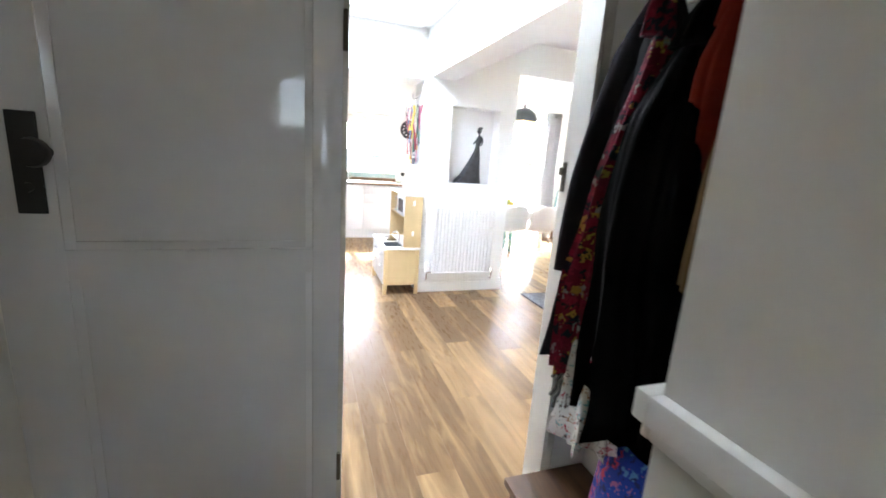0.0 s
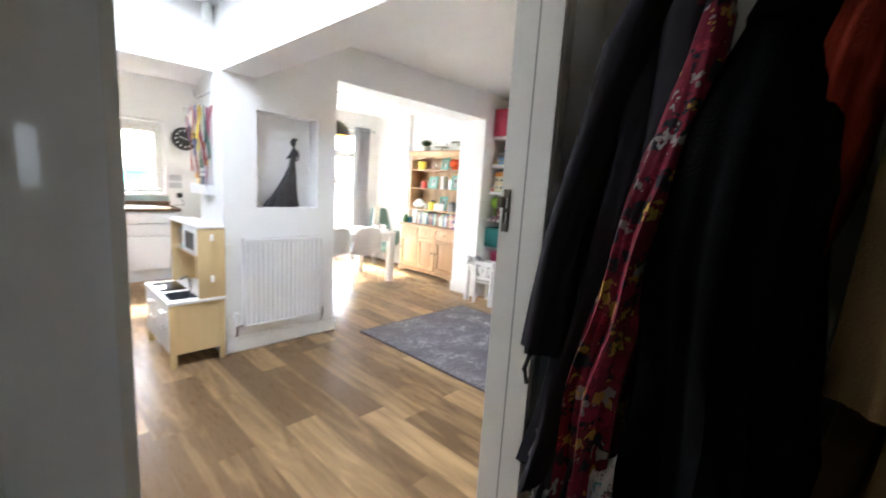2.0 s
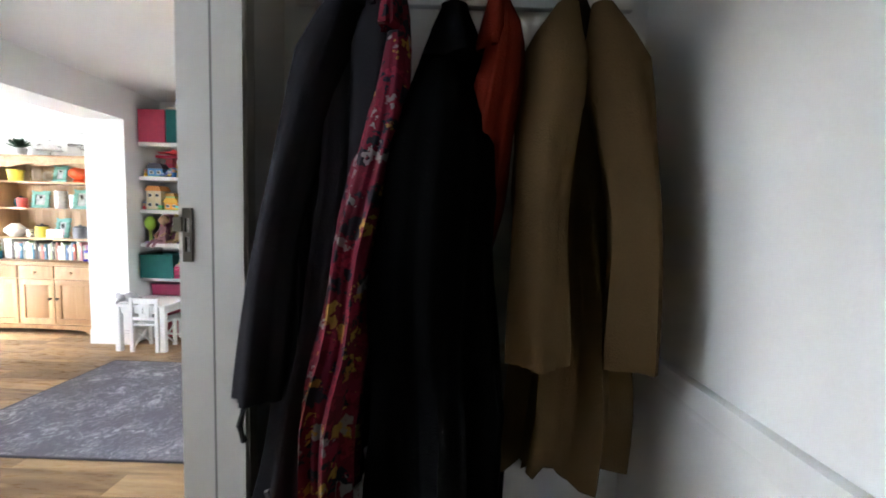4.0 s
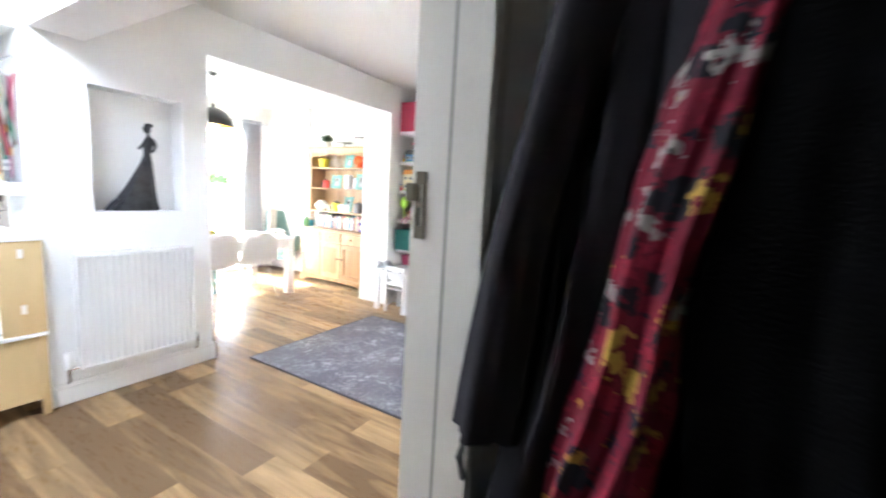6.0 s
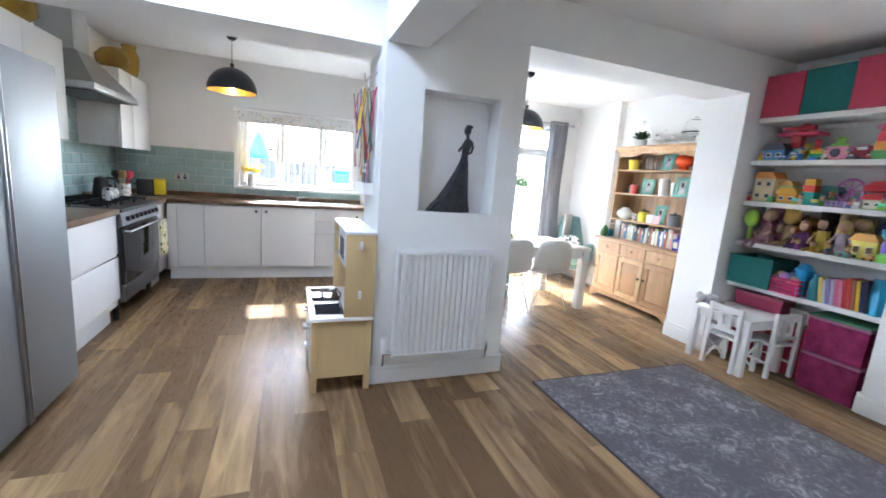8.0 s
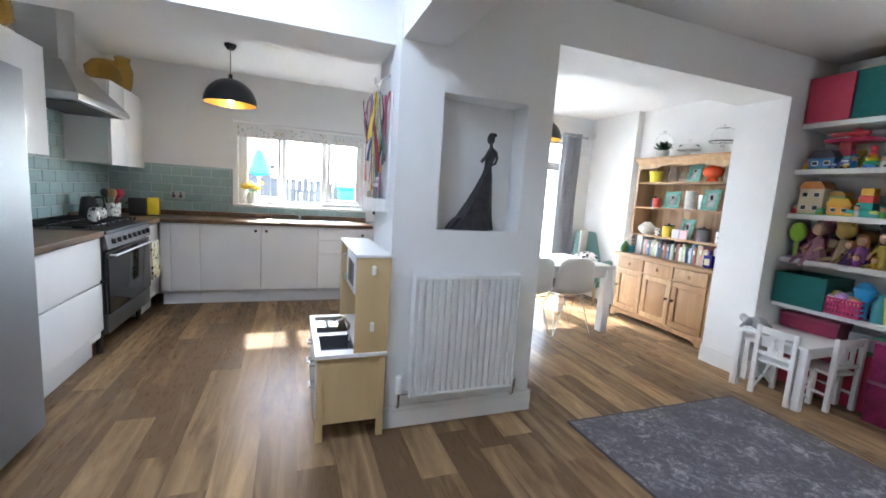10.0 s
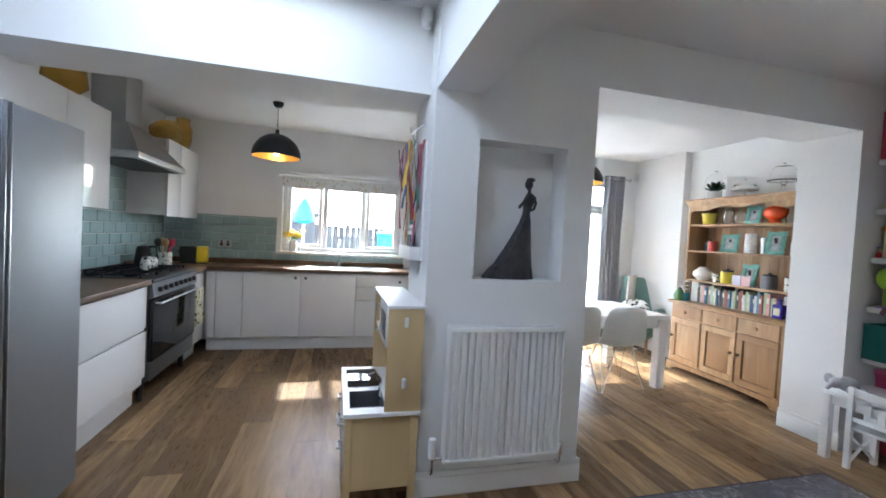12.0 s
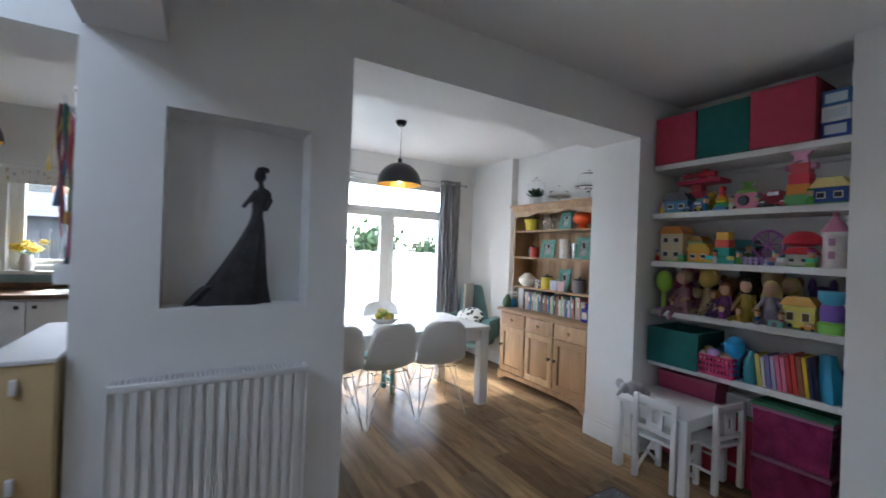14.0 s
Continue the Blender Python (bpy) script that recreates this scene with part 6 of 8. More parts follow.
def kids_chair(x, y, rz, label, crossed=False):
    """Faces +y in its own frame, with a cut-out back and crossed side braces."""
    c = thing("childrens_chair", label, "chair", x, y, 0, rz, group="children's chairs")
    part("seat", cube(-0.13, 0.13, -0.13, 0.13, 0.265, 0.285, 0.004), WHITEL, c)
    for sx in (-1, 1):
        part("back_leg", cube(sx * 0.125 - 0.016, sx * 0.125 + 0.016, -0.15, -0.118, 0.001, 0.545, 0.004), WHITEL, c)
        part("front_leg", cube(sx * 0.125 - 0.016, sx * 0.125 + 0.016, 0.11, 0.142, 0.001, 0.264, 0.004), WHITEL, c)
        bm = nb()
        for a, b in (((-0.118, 0.04), (0.11, 0.22)), ((-0.118, 0.22), (0.11, 0.04))) if crossed else (((-0.118, 0.12), (0.11, 0.12)),):
            p, q = Vector((sx * 0.125, *a)), Vector((sx * 0.125, *b))
            tube(bm, [p, q], 0.011, 4)
        part("cross_brace" if crossed else "stretcher", bm, WHITEL, c)
    part("top_rail", cube(-0.109, 0.109, -0.144, -0.124, 0.49, 0.54, 0.004), WHITEL, c)
    part("low_rail", cube(-0.109, 0.109, -0.144, -0.124, 0.325, 0.355, 0.003), WHITEL, c)
    bm = nb()
    for k in (-1, 1):
        box(bm, k * 0.035 - 0.018, k * 0.035 + 0.018, -0.14, -0.128, 0.355, 0.49)
    box(bm, -0.016, 0.016, -0.14, -0.128, 0.355, 0.39)
    box(bm, -0.016, 0.016, -0.14, -0.128, 0.455, 0.49)
    part("back_splat", bm, WHITEL, c)
    return c


kids_table(4.055, 4.022)
kids_chair(3.945, 3.975, -90, "white wooden children's chair with a cut-out back, pushed under the table", True)
kids_chair(4.185, 3.845, -7, "white wooden children's chair with slatted back, pushed to the table")
bm = nb()
ball(bm, 0, 0, 0.05, 0.075, 0.06, 0.05, 14)
ball(bm, -0.07, 0.03, 0.055, 0.04, 0.035, 0.038, 12)
for s in (-1, 1):
    ball(bm, -0.06, 0.03 + s * 0.045, 0.07, 0.012, 0.036, 0.036, 10)
tube(bm, [(-0.1, 0.03, 0.05), (-0.13, 0.03, 0.03), (-0.15, 0.03, 0.018)], 0.016, 8, 0.009)
for sx in (-1, 1):
    ball(bm, sx * 0.05, -0.05, 0.025, 0.026, 0.03, 0.025, 8)
single("toy_elephant", bm, mat("grey_plush", (0.42, 0.42, 0.44), 0.95, var=0.15, bump=0.25, bscale=200, sheen=0.4), "grey plush elephant lying on the small table", "soft toy", 3.92, 4.19, 0.476)

# fireplace
fp = thing("fireplace", "white mantelpiece with corbels round a black cast iron grate", "fireplace", 4.17, 2.3, 0)
MY = 0.60
part("mantel_shelf", cube(-0.20, -0.001, -MY, MY, 1.155, 1.195, 0.008), TRIM, fp)
part("mantel_moulding", cube(-0.13, -0.001, -MY + 0.05, MY - 0.05, 1.115, 1.154, 0.006), TRIM, fp)
for s in (-1, 1):
    part("pilaster", cube(-0.10, -0.001, s * 0.43 - 0.085, s * 0.43 + 0.085, 0.05, 0.86, 0.005), TRIM, fp)
    part("corbel", prism(nb(), [(-0.002, 1.114), (-0.17, 1.114), (-0.175, 1.06), (-0.15, 1.02), (-0.115, 0.99), (-0.125, 0.95), (-0.11, 0.90), (-0.10, 0.87), (-0.002, 0.861)], "y", 0, 0.12), TRIM, fp).matrix_basis = pose(0, s * 0.43 - 0.06, 0)
part("frieze", cube(-0.09, -0.001, -0.344, 0.344, 0.94, 1.113, 0.004), TRIM, fp)
IRON = mat("cast_iron", (0.018, 0.018, 0.02), 0.5, 0.2, var=0.3, scale=14, bump=0.2)
bm = nb()
arch = [(-0.34, 0.03), (-0.34, 0.935), (0.34, 0.935), (0.34, 0.03), (0.20, 0.03), (0.20, 0.5)]
arch += [(0.20 * math.cos(a), 0.5 + 0.20 * math.sin(a)) for a in [k * math.pi / 12 for k in range(1, 12)]]
arch += [(-0.20, 0.5), (-0.20, 0.03)]
prism(bm, arch, "x", -0.06, -0.02)
part("iron_surround", bm, IRON, fp, "black cast iron insert with an arch")
part("firebox", boxes((0.30, 0.33, -0.3, 0.3, 0.0, 0.96), (0.0, 0.30, -0.315, -0.3, 0.0, 0.96), (0.0, 0.30, 0.3, 0.315, 0.0, 0.96), (0.0, 0.30, -0.3, 0.3, 0.945, 0.96)), IRON, fp)
bm = nb()
out = [(-0.02, -0.56)] + [(-0.22 - 0.14 * math.sin(math.pi * k / 14), -0.56 + 1.12 * k / 14) for k in range(15)] + [(-0.02, 0.56)]
prism(bm, out, "z", 0.001, 0.045)
part("hearth", bm, TRIM, fp, "white bow-fronted hearth slab")
GRATE = nb()
for k in range(7):
    tube(GRATE, [(-0.10, -0.15 + 0.05 * k, 0.08), (-0.13, -0.15 + 0.05 * k, 0.25)], 0.008, 6)
for z_ in (0.08, 0.25):
    tube(GRATE, [(-0.10 - 0.03 * (z_ > 0.1), -0.17, z_), (-0.10 - 0.03 * (z_ > 0.1), 0.17, z_)], 0.01, 6)
tube(GRATE, [(-0.1, -0.16, 0.046), (-0.1, -0.16, 0.08)], 0.01, 6)
tube(GRATE, [(-0.1, 0.16, 0.046), (-0.1, 0.16, 0.08)], 0.01, 6)
part("grate", GRATE, IRON, fp)

mr = thing("mirror", "wide white framed mirror on the mantel", "mirror", 4.168, 2.3, 1.197)
part("frame", boxes((-0.03, 0, -0.56, 0.56, 0.0, 0.12), (-0.03, 0, -0.56, 0.56, 0.78, 0.90), (-0.03, 0, -0.56, -0.44, 0.12, 0.78), (-0.03, 0, 0.44, 0.56, 0.12, 0.78)), TRIM, mr)
part("glass", cube(-0.012, -0.004, -0.44, 0.44, 0.12, 0.78), mat("mirror_silver", (0.9, 0.9, 0.9), 0.01, 1.0, var=0, bump=0), mr)
pv = thing("mantel_vase", "white vase with dusky pink dried flowers", "vase of flowers", 4.06, 2.40, 1.196)
part("vase", lathe(nb(), [(0, 0), (0.05, 0), (0.07, 0.06), (0.06, 0.13), (0.04, 0.17), (0.045, 0.18), (0.038, 0.18), (0.03, 0.16), (0, 0.03)], n=20), CERAMIC, pv)
bm, bs = nb(), nb()
rng = random.Random(21)
for k in range(60):
    a, e, h = rng.random() * 6.28, 0.02 + 0.14 * rng.random(), 0.22 + 0.18 * rng.random()
    p = (math.cos(a) * e * 0.7, math.sin(a) * e, h)
    if k % 4 == 0:
        tube(bs, [(p[0] * 0.1, p[1] * 0.1, 0.15), p], 0.0025, 4)
    ball(bm, *p, 0.014 + 0.012 * rng.random(), 0.012 + 0.01 * rng.random(), 0.009, 7)
part("blossom", bm, mat("dried_flower", (0.22, 0.08, 0.12), 0.9, var=0.4, scale=30), pv)
part("stems", bs, STEM, pv)

# knitted rocking toy by the hearth
STRIPE = spots("striped_knit", (0.55, 0.53, 0.5), [(0.02, 0.02, 0.03), (0.06, 0.05, 0.09)], 0.95, 34, 0.45)
hz = thing("rocking_toy", "knitted rocking animal in stripes, coral and teal", "rocking toy", 3.78, 2.38, 0, 8)
part("body", ball(nb(), 0, -0.05, 0.32, 0.10, 0.17, 0.10, 18), mat("purple_knit", (0.10, 0.07, 0.16), 0.95, var=0.4, scale=40, bump=0.3), hz)
part("saddle", ball(nb(), 0, 0.05, 0.37, 0.11, 0.09, 0.08, 16), mat("coral_knit", (0.6, 0.12, 0.08), 0.95, var=0.2, bump=0.3), hz)
part("neck", tube(nb(), [(0, 0.08, 0.34), (0, 0.15, 0.44), (0, 0.18, 0.52)], 0.075, 12, 0.06), STRIPE, hz)
part("head", ball(nb(), 0, 0.24, 0.52, 0.055, 0.10, 0.065, 16), STRIPE, hz)
part("muzzle", ball(nb(), 0, 0.325, 0.50, 0.045, 0.04, 0.045, 12), CERAMIC, hz)
part("mane", tube(nb(), [(0, 0.21, 0.585), (0, 0.13, 0.57), (0, 0.07, 0.47), (0, 0.03, 0.41)], 0.045, 10, 0.03), mat("teal_knit", (0.03, 0.28, 0.28), 0.95, var=0.2, bump=0.3), hz)
for sx in (-1, 1):
    for yy, c in ((0.10, tint(0.35, 0.33, 0.33, 0.9)), (-0.14, STRIPE)):
        part("leg", tube(nb(), [(sx * 0.06, yy, 0.27), (sx * 0.085, yy * 1.1, 0.15), (sx * 0.09, yy * 1.2, 0.058)], 0.045, 10, 0.04), c, hz)
    part("rocker", tube(nb(), [(sx * 0.09, -0.36, 0.07), (sx * 0.09, -0.2, 0.03), (sx * 0.09, 0, 0.0185), (sx * 0.09, 0.2, 0.03), (sx * 0.09, 0.36, 0.07)], 0.017, 8), WHITEL, hz)
for yy in (-0.22, 0.22):
    part("rocker_bar", tube(nb(), [(-0.09, yy, 0.04), (0.09, yy, 0.04)], 0.012, 8), WHITEL, hz)


# ---- dining room ----
tb = thing("dining_table", "white rectangular dining table", "table", 2.78, 5.96, 0)
part("tabletop", cube(-0.9, 0.9, -0.44, 0.44, 0.695, 0.735, 0.006), WHITEL, tb)
for sx in (-1, 1):
    for sy in (-1, 1):
        part("leg", cube(sx * 0.845 - 0.045, sx * 0.845 + 0.045, sy * 0.385 - 0.045, sy * 0.385 + 0.045, 0.001, 0.694, 0.005), WHITEL, tb)
for s in (-1, 1):
    part("apron", cube(-0.80, 0.80, s * 0.39 - 0.012, s * 0.39 + 0.012, 0.60, 0.694), WHITEL, tb)
    part("apron", cube(s * 0.85 - 0.012, s * 0.85 + 0.012, -0.34, 0.34, 0.60, 0.694), WHITEL, tb)


def shell_chair(x, y, rz, label):
    """Faces +y in its own frame: a moulded shell on a wire base."""
    c = thing("dining_chair", label, "chair", x, y, 0, rz, group="chairs round the table")
    prof = [(0.22, 0.425), (0.19, 0.445), (0.10, 0.44), (0.0, 0.43), (-0.10, 0.435), (-0.16, 0.46), (-0.195, 0.52), (-0.215, 0.60), (-0.235, 0.70), (-0.25, 0.78), (-0.255, 0.82), (-0.255, 0.835)]
    half = [0.19, 0.205, 0.225, 0.235, 0.235, 0.232, 0.228, 0.222, 0.21, 0.185, 0.14, 0.09]
    bm = nb()
    m = 12
    g1, g2 = [], []
    for k, ((py, pz), hw_) in enumerate(zip(prof, half)):
        r1, r2 = [], []
        back = min(1, max(0, (k - 3) / 4))
        for i in range(m + 1):
            u = -1 + 2 * i / m
            lift = 0.045 * abs(u) ** 2.2 * (1 - back)
            wrap = 0.055 * abs(u) ** 2.2 * back
            p = Vector((u * hw_, py + wrap, pz + lift))
            r1.append(bm.verts.new(p))
            r2.append(bm.verts.new(p + Vector((0, -0.008 * back, -0.008 * (1 - back)))))
        g1.append(r1)
        g2.append(r2)
    for k in range(len(prof) - 1):
        for i in range(m):
            bm.faces.new((g1[k][i], g1[k][i + 1], g1[k + 1][i + 1], g1[k + 1][i]))
            bm.faces.new((g2[k][i], g2[k + 1][i], g2[k + 1][i + 1], g2[k][i + 1]))
    for k in range(len(prof) - 1):
        for i in (0, m):
            bm.faces.new((g1[k][i], g1[k + 1][i], g2[k + 1][i], g2[k][i]))
    for i in range(m):
        for k in (0, len(prof) - 1):
            bm.faces.new((g1[k][i], g1[k][i + 1], g2[k][i + 1], g2[k][i]))
    part("shell", bm, WHITEP, c, angle=70)
    feet = [(sx * 0.215, sy * 0.205) for sx in (-1, 1) for sy in (-1, 1)]
    for fx, fy in feet:
        bm = nb()
        for tx, ty in ((fx * 0.35, fy * 0.75), (fx * 0.75, fy * 0.3)):
            tube(bm, [(fx, fy, 0.012), (tx, ty, 0.418)], 0.005, 6)
        tube(bm, [(fx, fy, 0.001), (fx, fy, 0.016)], 0.009, 8)
        part("wire_leg", bm, CHROME, c)
    bm = nb()
    tube(bm, [(-0.15, -0.15, 0.418), (0.15, -0.15, 0.418), (0.15, 0.15, 0.418), (-0.15, 0.15, 0.418), (-0.15, -0.15, 0.418)], 0.005, 6)
    for s in (-1, 1):
        tube(bm, [(s * 0.15, -0.14, 0.24), (0, 0, 0.30), (-s * 0.15, 0.14, 0.24)], 0.004, 6)
    part("wire_frame", bm, CHROME, c)
    return c


ch = shell_chair(2.66, 5.66, 4, "white moulded dining chair on chrome wire legs")
for x, y, rz in ((3.15, 5.64, -6), (2.22, 5.68, 0), (3.05, 6.52, 178), (2.35, 6.52, 182)):
    copy_thing(ch, pose(x, y, 0, 0, 0, rz))
TEALW = mat("teal_paint", (0.10, 0.30, 0.29), 0.5, var=0.12, bump=0.05)
bn = thing("bench", "pale teal painted wooden bench under the table", "bench", 2.55, 6.25, 0)
part("seat", cube(-0.45, 0.45, -0.14, 0.14, 0.38, 0.41, 0.004), TEALW, bn)
for sx in (-1, 1):
    for sy in (-1, 1):
        part("leg", cube(sx * 0.42 - 0.022, sx * 0.42 + 0.022, sy * 0.11 - 0.022, sy * 0.11 + 0.022, 0.001, 0.379, 0.003), TEALW, bn)
    part("rail", cube(sx * 0.42 - 0.012, sx * 0.42 + 0.012, -0.087, 0.087, 0.10, 0.14), TEALW, bn)

fb = thing("fruit_bowl", "white bowl heaped with fruit on the table", "fruit bowl", 2.80, 5.99, 0.736)
part("bowl", lathe(nb(), [(0, 0), (0.07, 0), (0.11, 0.02), (0.145, 0.055), (0.138, 0.055), (0.10, 0.028), (0.06, 0.014), (0, 0.014)], n=28), CERAMIC, fb)
rng = random.Random(8)
for k in range(9):
    a = k * 2.4
    e = 0.0 if k == 8 else 0.06
    single("fruit", ball(nb(), 0, 0, 0, 0.035, 0.034, 0.032, 12), tint(*[(0.5, 0.5, 0.05), (0.35, 0.42, 0.06), (0.6, 0.45, 0.06), (0.3, 0.36, 0.05)][k % 4]), "green apple in the bowl", "fruit", 2.80 + e * math.cos(a), 5.99 + e * math.sin(a), 0.736 + (0.062 if k < 6 else 0.10), group="fruit in the bowl")
dome_lamp("dark dome pendant lamp over the dining table, lit", 2.88, 5.95, 2.025, 0.205)

# curtain and rod
cu = thing("curtain", "grey eyelet curtain drawn to the side", "curtain", 4.2, 7.2, 0)


def curtain_mesh(x0, x1, z0, z1, waves, amp):
    bm = nb()
    n = waves * 10
    rows = []
    for k in range(13):
        z = z1 + (z0 - z1) * k / 12
        row = []
        for side in (0, 1):
            for i in range(n + 1):
                u = i / n if side == 0 else 1 - i / n
                flare = 1 + 0.15 * k / 12
                x = (x0 + x1) / 2 + (u - 0.5) * (x1 - x0) * flare
                a = amp * (0.85 + 0.3 * math.sin(k * 0.5 + u * 9))
                row.append(bm.verts.new((x + 0.006 * math.sin(k * 0.8 + u * 20), a * math.sin(waves * 2 * math.pi * u + 0.25 * math.sin(k * 0.6)) + (0.004 if side else 0), z)))
        rows.append(row)
    skin(bm, rows)
    bm.faces.new(rows[0])
    bm.faces.new(rows[-1])
    return bm


part("fabric", curtain_mesh(-0.14, 0.15, 0.02, 2.37, 5, 0.045), CURT, cu)
for k in range(5):
    bm = nb()
    for j in range(12):
        a, b = j * math.pi / 6, (j + 1) * math.pi / 6
        tube(bm, [(0, 0.028 * math.cos(a), 0.028 * math.sin(a)), (0, 0.028 * math.cos(b), 0.028 * math.sin(b))], 0.005, 5)
    part("eyelet", bm, CHROME, cu).matrix_basis = pose(-0.12 + 0.06 * k, 0, 2.33)
rd = thing("curtain_rod", "brushed steel curtain rod with ball ends", "curtain rod", 3.2, 7.2, 2.33)
part("rod", tube(nb(), [(-1.25, 0, 0), (1.24, 0, 0)], 0.012, 10), STEEL, rd)
for s in (-1.26, 1.26):
    part("finial", ball(nb(), s, 0, 0, 0.024, n=12), STEEL, rd)
for s in (-0.9, 1.19):
    part("bracket", tube(nb(), [(s, 0.012, 0), (s, 0.099, 0)], 0.008, 8), STEEL, rd)
sn = thing("alarm_sensor", "white alarm sensor near the ceiling", "sensor", 4.60, 7.24, 2.33)
part("body", lathe(nb(), [(0, 0), (0.025, 0.004), (0.03, 0.03), (0.03, 0.09), (0.022, 0.11), (0, 0.115)], n=16), WHITEP, sn)

# armchair
ARM = mat("sage_leather", (0.17, 0.30, 0.29), 0.5, var=0.12, scale=9, bump=0.12, bscale=90)
ac = thing("armchair", "teal upholstered armchair in the corner", "armchair", 4.38, 6.84, 0, 122)
part("seat", cube(-0.27, 0.27, -0.25, 0.30, 0.30, 0.44, 0.05), ARM, ac)
bm = cube(-0.30, 0.30, -0.05, 0.05, 0, 0.60, 0.045)
bmesh.ops.rotate(bm, verts=bm.verts, cent=(0, 0, 0), matrix=Matrix.Rotation(radians(12), 3, "X"))
bmesh.ops.translate(bm, verts=bm.verts, vec=(0, -0.24, 0.38))
part("backrest", bm, ARM, ac)
for s in (-1, 1):
    part("armrest", cube(s * 0.30 - 0.05, s * 0.30 + 0.05, -0.24, 0.25, 0.34, 0.60, 0.04), ARM, ac)
    for yy in (-0.2, 0.24):
        part("leg", tube(nb(), [(s * 0.23, yy, 0.301), (s * 0.25, yy * 1.08, 0.001)], 0.02, 10, 0.014), tint(0.25, 0.15, 0.07), ac)
part("base", cube(-0.26, 0.26, -0.24, 0.27, 0.24, 0.299, 0.01), ARM, ac)
CUSH = spots("spotted_cushion", (0.72, 0.70, 0.66), [(0.03, 0.03, 0.03), (0.05, 0.05, 0.05)], 0.9, 16, 0.42)
bm = ball(nb(), 0, 0, 0, 0.19, 0.07, 0.17, 18)
cs = single("cushion", bm, CUSH, "white cushion with black spots on the armchair", "cushion", 4.28, 6.78, 0.60)
cs.matrix_basis = pose(4.29, 6.76, 0.585, 50, 0, 118)
single("blanket", hanging_cloth(nb(), 0, -0.13, 0.13, -0.28, 0.05, 0.02, 2), mat("cream_wool", (0.7, 0.68, 0.62), 0.95, var=0.1, bump=0.25), "cream blanket thrown over the armchair back", "blanket", 4.44, 6.99, 0.95, 120)

# pine dresser: y runs along the wall, the front looks to -x
ds = thing("dresser", "waxed pine Welsh dresser with open shelves", "dresser", 4.50, 5.52, 0)
DW = 0.635
fx = -0.215
part("carcass", cube(fx + 0.022, 0.23, -DW + 0.01, DW - 0.01, 0.10, 0.775, 0.004), PINE, ds)
bm = nb()
pl_ = [(-DW, 0.10), (-DW, 0.002), (-DW + 0.07, 0.002), (-DW + 0.10, 0.035), (-DW + 0.16, 0.05)]
pl_ += [(-DW + 0.16 + (2 * DW - 0.32) * k / 12, 0.052 + 0.008 * math.sin(math.pi * k / 12)) for k in range(1, 12)]
pl_ += [(DW - 0.16, 0.05), (DW - 0.10, 0.035), (DW - 0.07, 0.002), (DW, 0.002), (DW, 0.10)]
prism(bm, pl_, "x", fx + 0.002, fx + 0.024)
part("shaped_plinth", bm, PINE, ds)
for s in (-1, 1):
    part("side_foot", cube(fx + 0.025, 0.22, s * (DW - 0.012) - 0.011, s * (DW - 0.012) + 0.011, 0.002, 0.099), PINE, ds)
part("top", cube(fx - 0.02, 0.235, -DW - 0.02, DW + 0.02, 0.776, 0.806, 0.008), PINE, ds)
for k in range(3):
    y0 = -DW + 0.03 + k * (2 * DW - 0.06) / 3 + 0.008
    y1 = y0 + (2 * DW - 0.06) / 3 - 0.016
    yc = (y0 + y1) / 2
    d = part("drawer", cube(fx, fx + 0.021, y0, y1, 0.625, 0.76, 0.005), PINE, ds)
    part("knob", lathe(nb(), [(0, 0), (0.009, 0), (0.008, 0.012), (0.018, 0.022), (0.014, 0.032), (0, 0.034)], n=14), PINE, d).matrix_basis = pose(fx - 0.001, yc, 0.69, 0, -90, 0)
    d = part("door", frame_bars(nb(), 0, y1 - y0, 0, 0.495, fx, fx + 0.021, 0.06), PINE, ds)
    for v in d.data.vertices:
        x_, y_, z_ = v.co
        v.co = (y_, y0 + x_, 0.115 + z_)
    rp = nb()
    a = [(fx + 0.016, y0 + 0.061, 0.176), (fx + 0.016, y1 - 0.061, 0.176), (fx + 0.016, y1 - 0.061, 0.549), (fx + 0.016, y0 + 0.061, 0.549)]
    b = [(fx + 0.004, y0 + 0.095, 0.21), (fx + 0.004, y1 - 0.095, 0.21), (fx + 0.004, y1 - 0.095, 0.515), (fx + 0.004, y0 + 0.095, 0.515)]
    ra, rb = [rp.verts.new(p) for p in a], [rp.verts.new(p) for p in b]
    skin(rp, [ra, rb])
    rp.faces.new(rb)
    part("raised_panel", rp, PINE, d)
    ky = y1 - 0.03 if k != 1 else y0 + 0.03
    if k == 0:
        ky = y1 - 0.03
    part("knob", lathe(nb(), [(0, 0), (0.009, 0), (0.008, 0.012), (0.017, 0.022), (0.013, 0.032), (0, 0.034)], n=14), BRASS, d).matrix_basis = pose(fx - 0.001, ky, 0.40, 0, -90, 0)
# hutch
hx0, hx1 = -0.05, 0.232
for s in (-1, 1):
    part("hutch_side", cube(hx0, hx1, s * (DW - 0.025) - 0.011, s * (DW - 0.025) + 0.011, 0.807, 1.93, 0.003), PINE, ds)
SHZ = (1.055, 1.39, 1.69)
for z in SHZ:
    part("hutch_shelf", cube(hx0 + 0.005, hx1 - 0.012, -DW + 0.037, DW - 0.037, z - 0.02, z, 0.003), PINE, ds)
nbd = 13
for k in range(nbd):
    w = (2 * DW - 0.075) / nbd
    y0 = -DW + 0.0375 + k * w
    part("back_board", cube(hx1 - 0.010, hx1, y0 + 0.0015, y0 + w - 0.0015, 0.807, 1.93), PINE, ds)
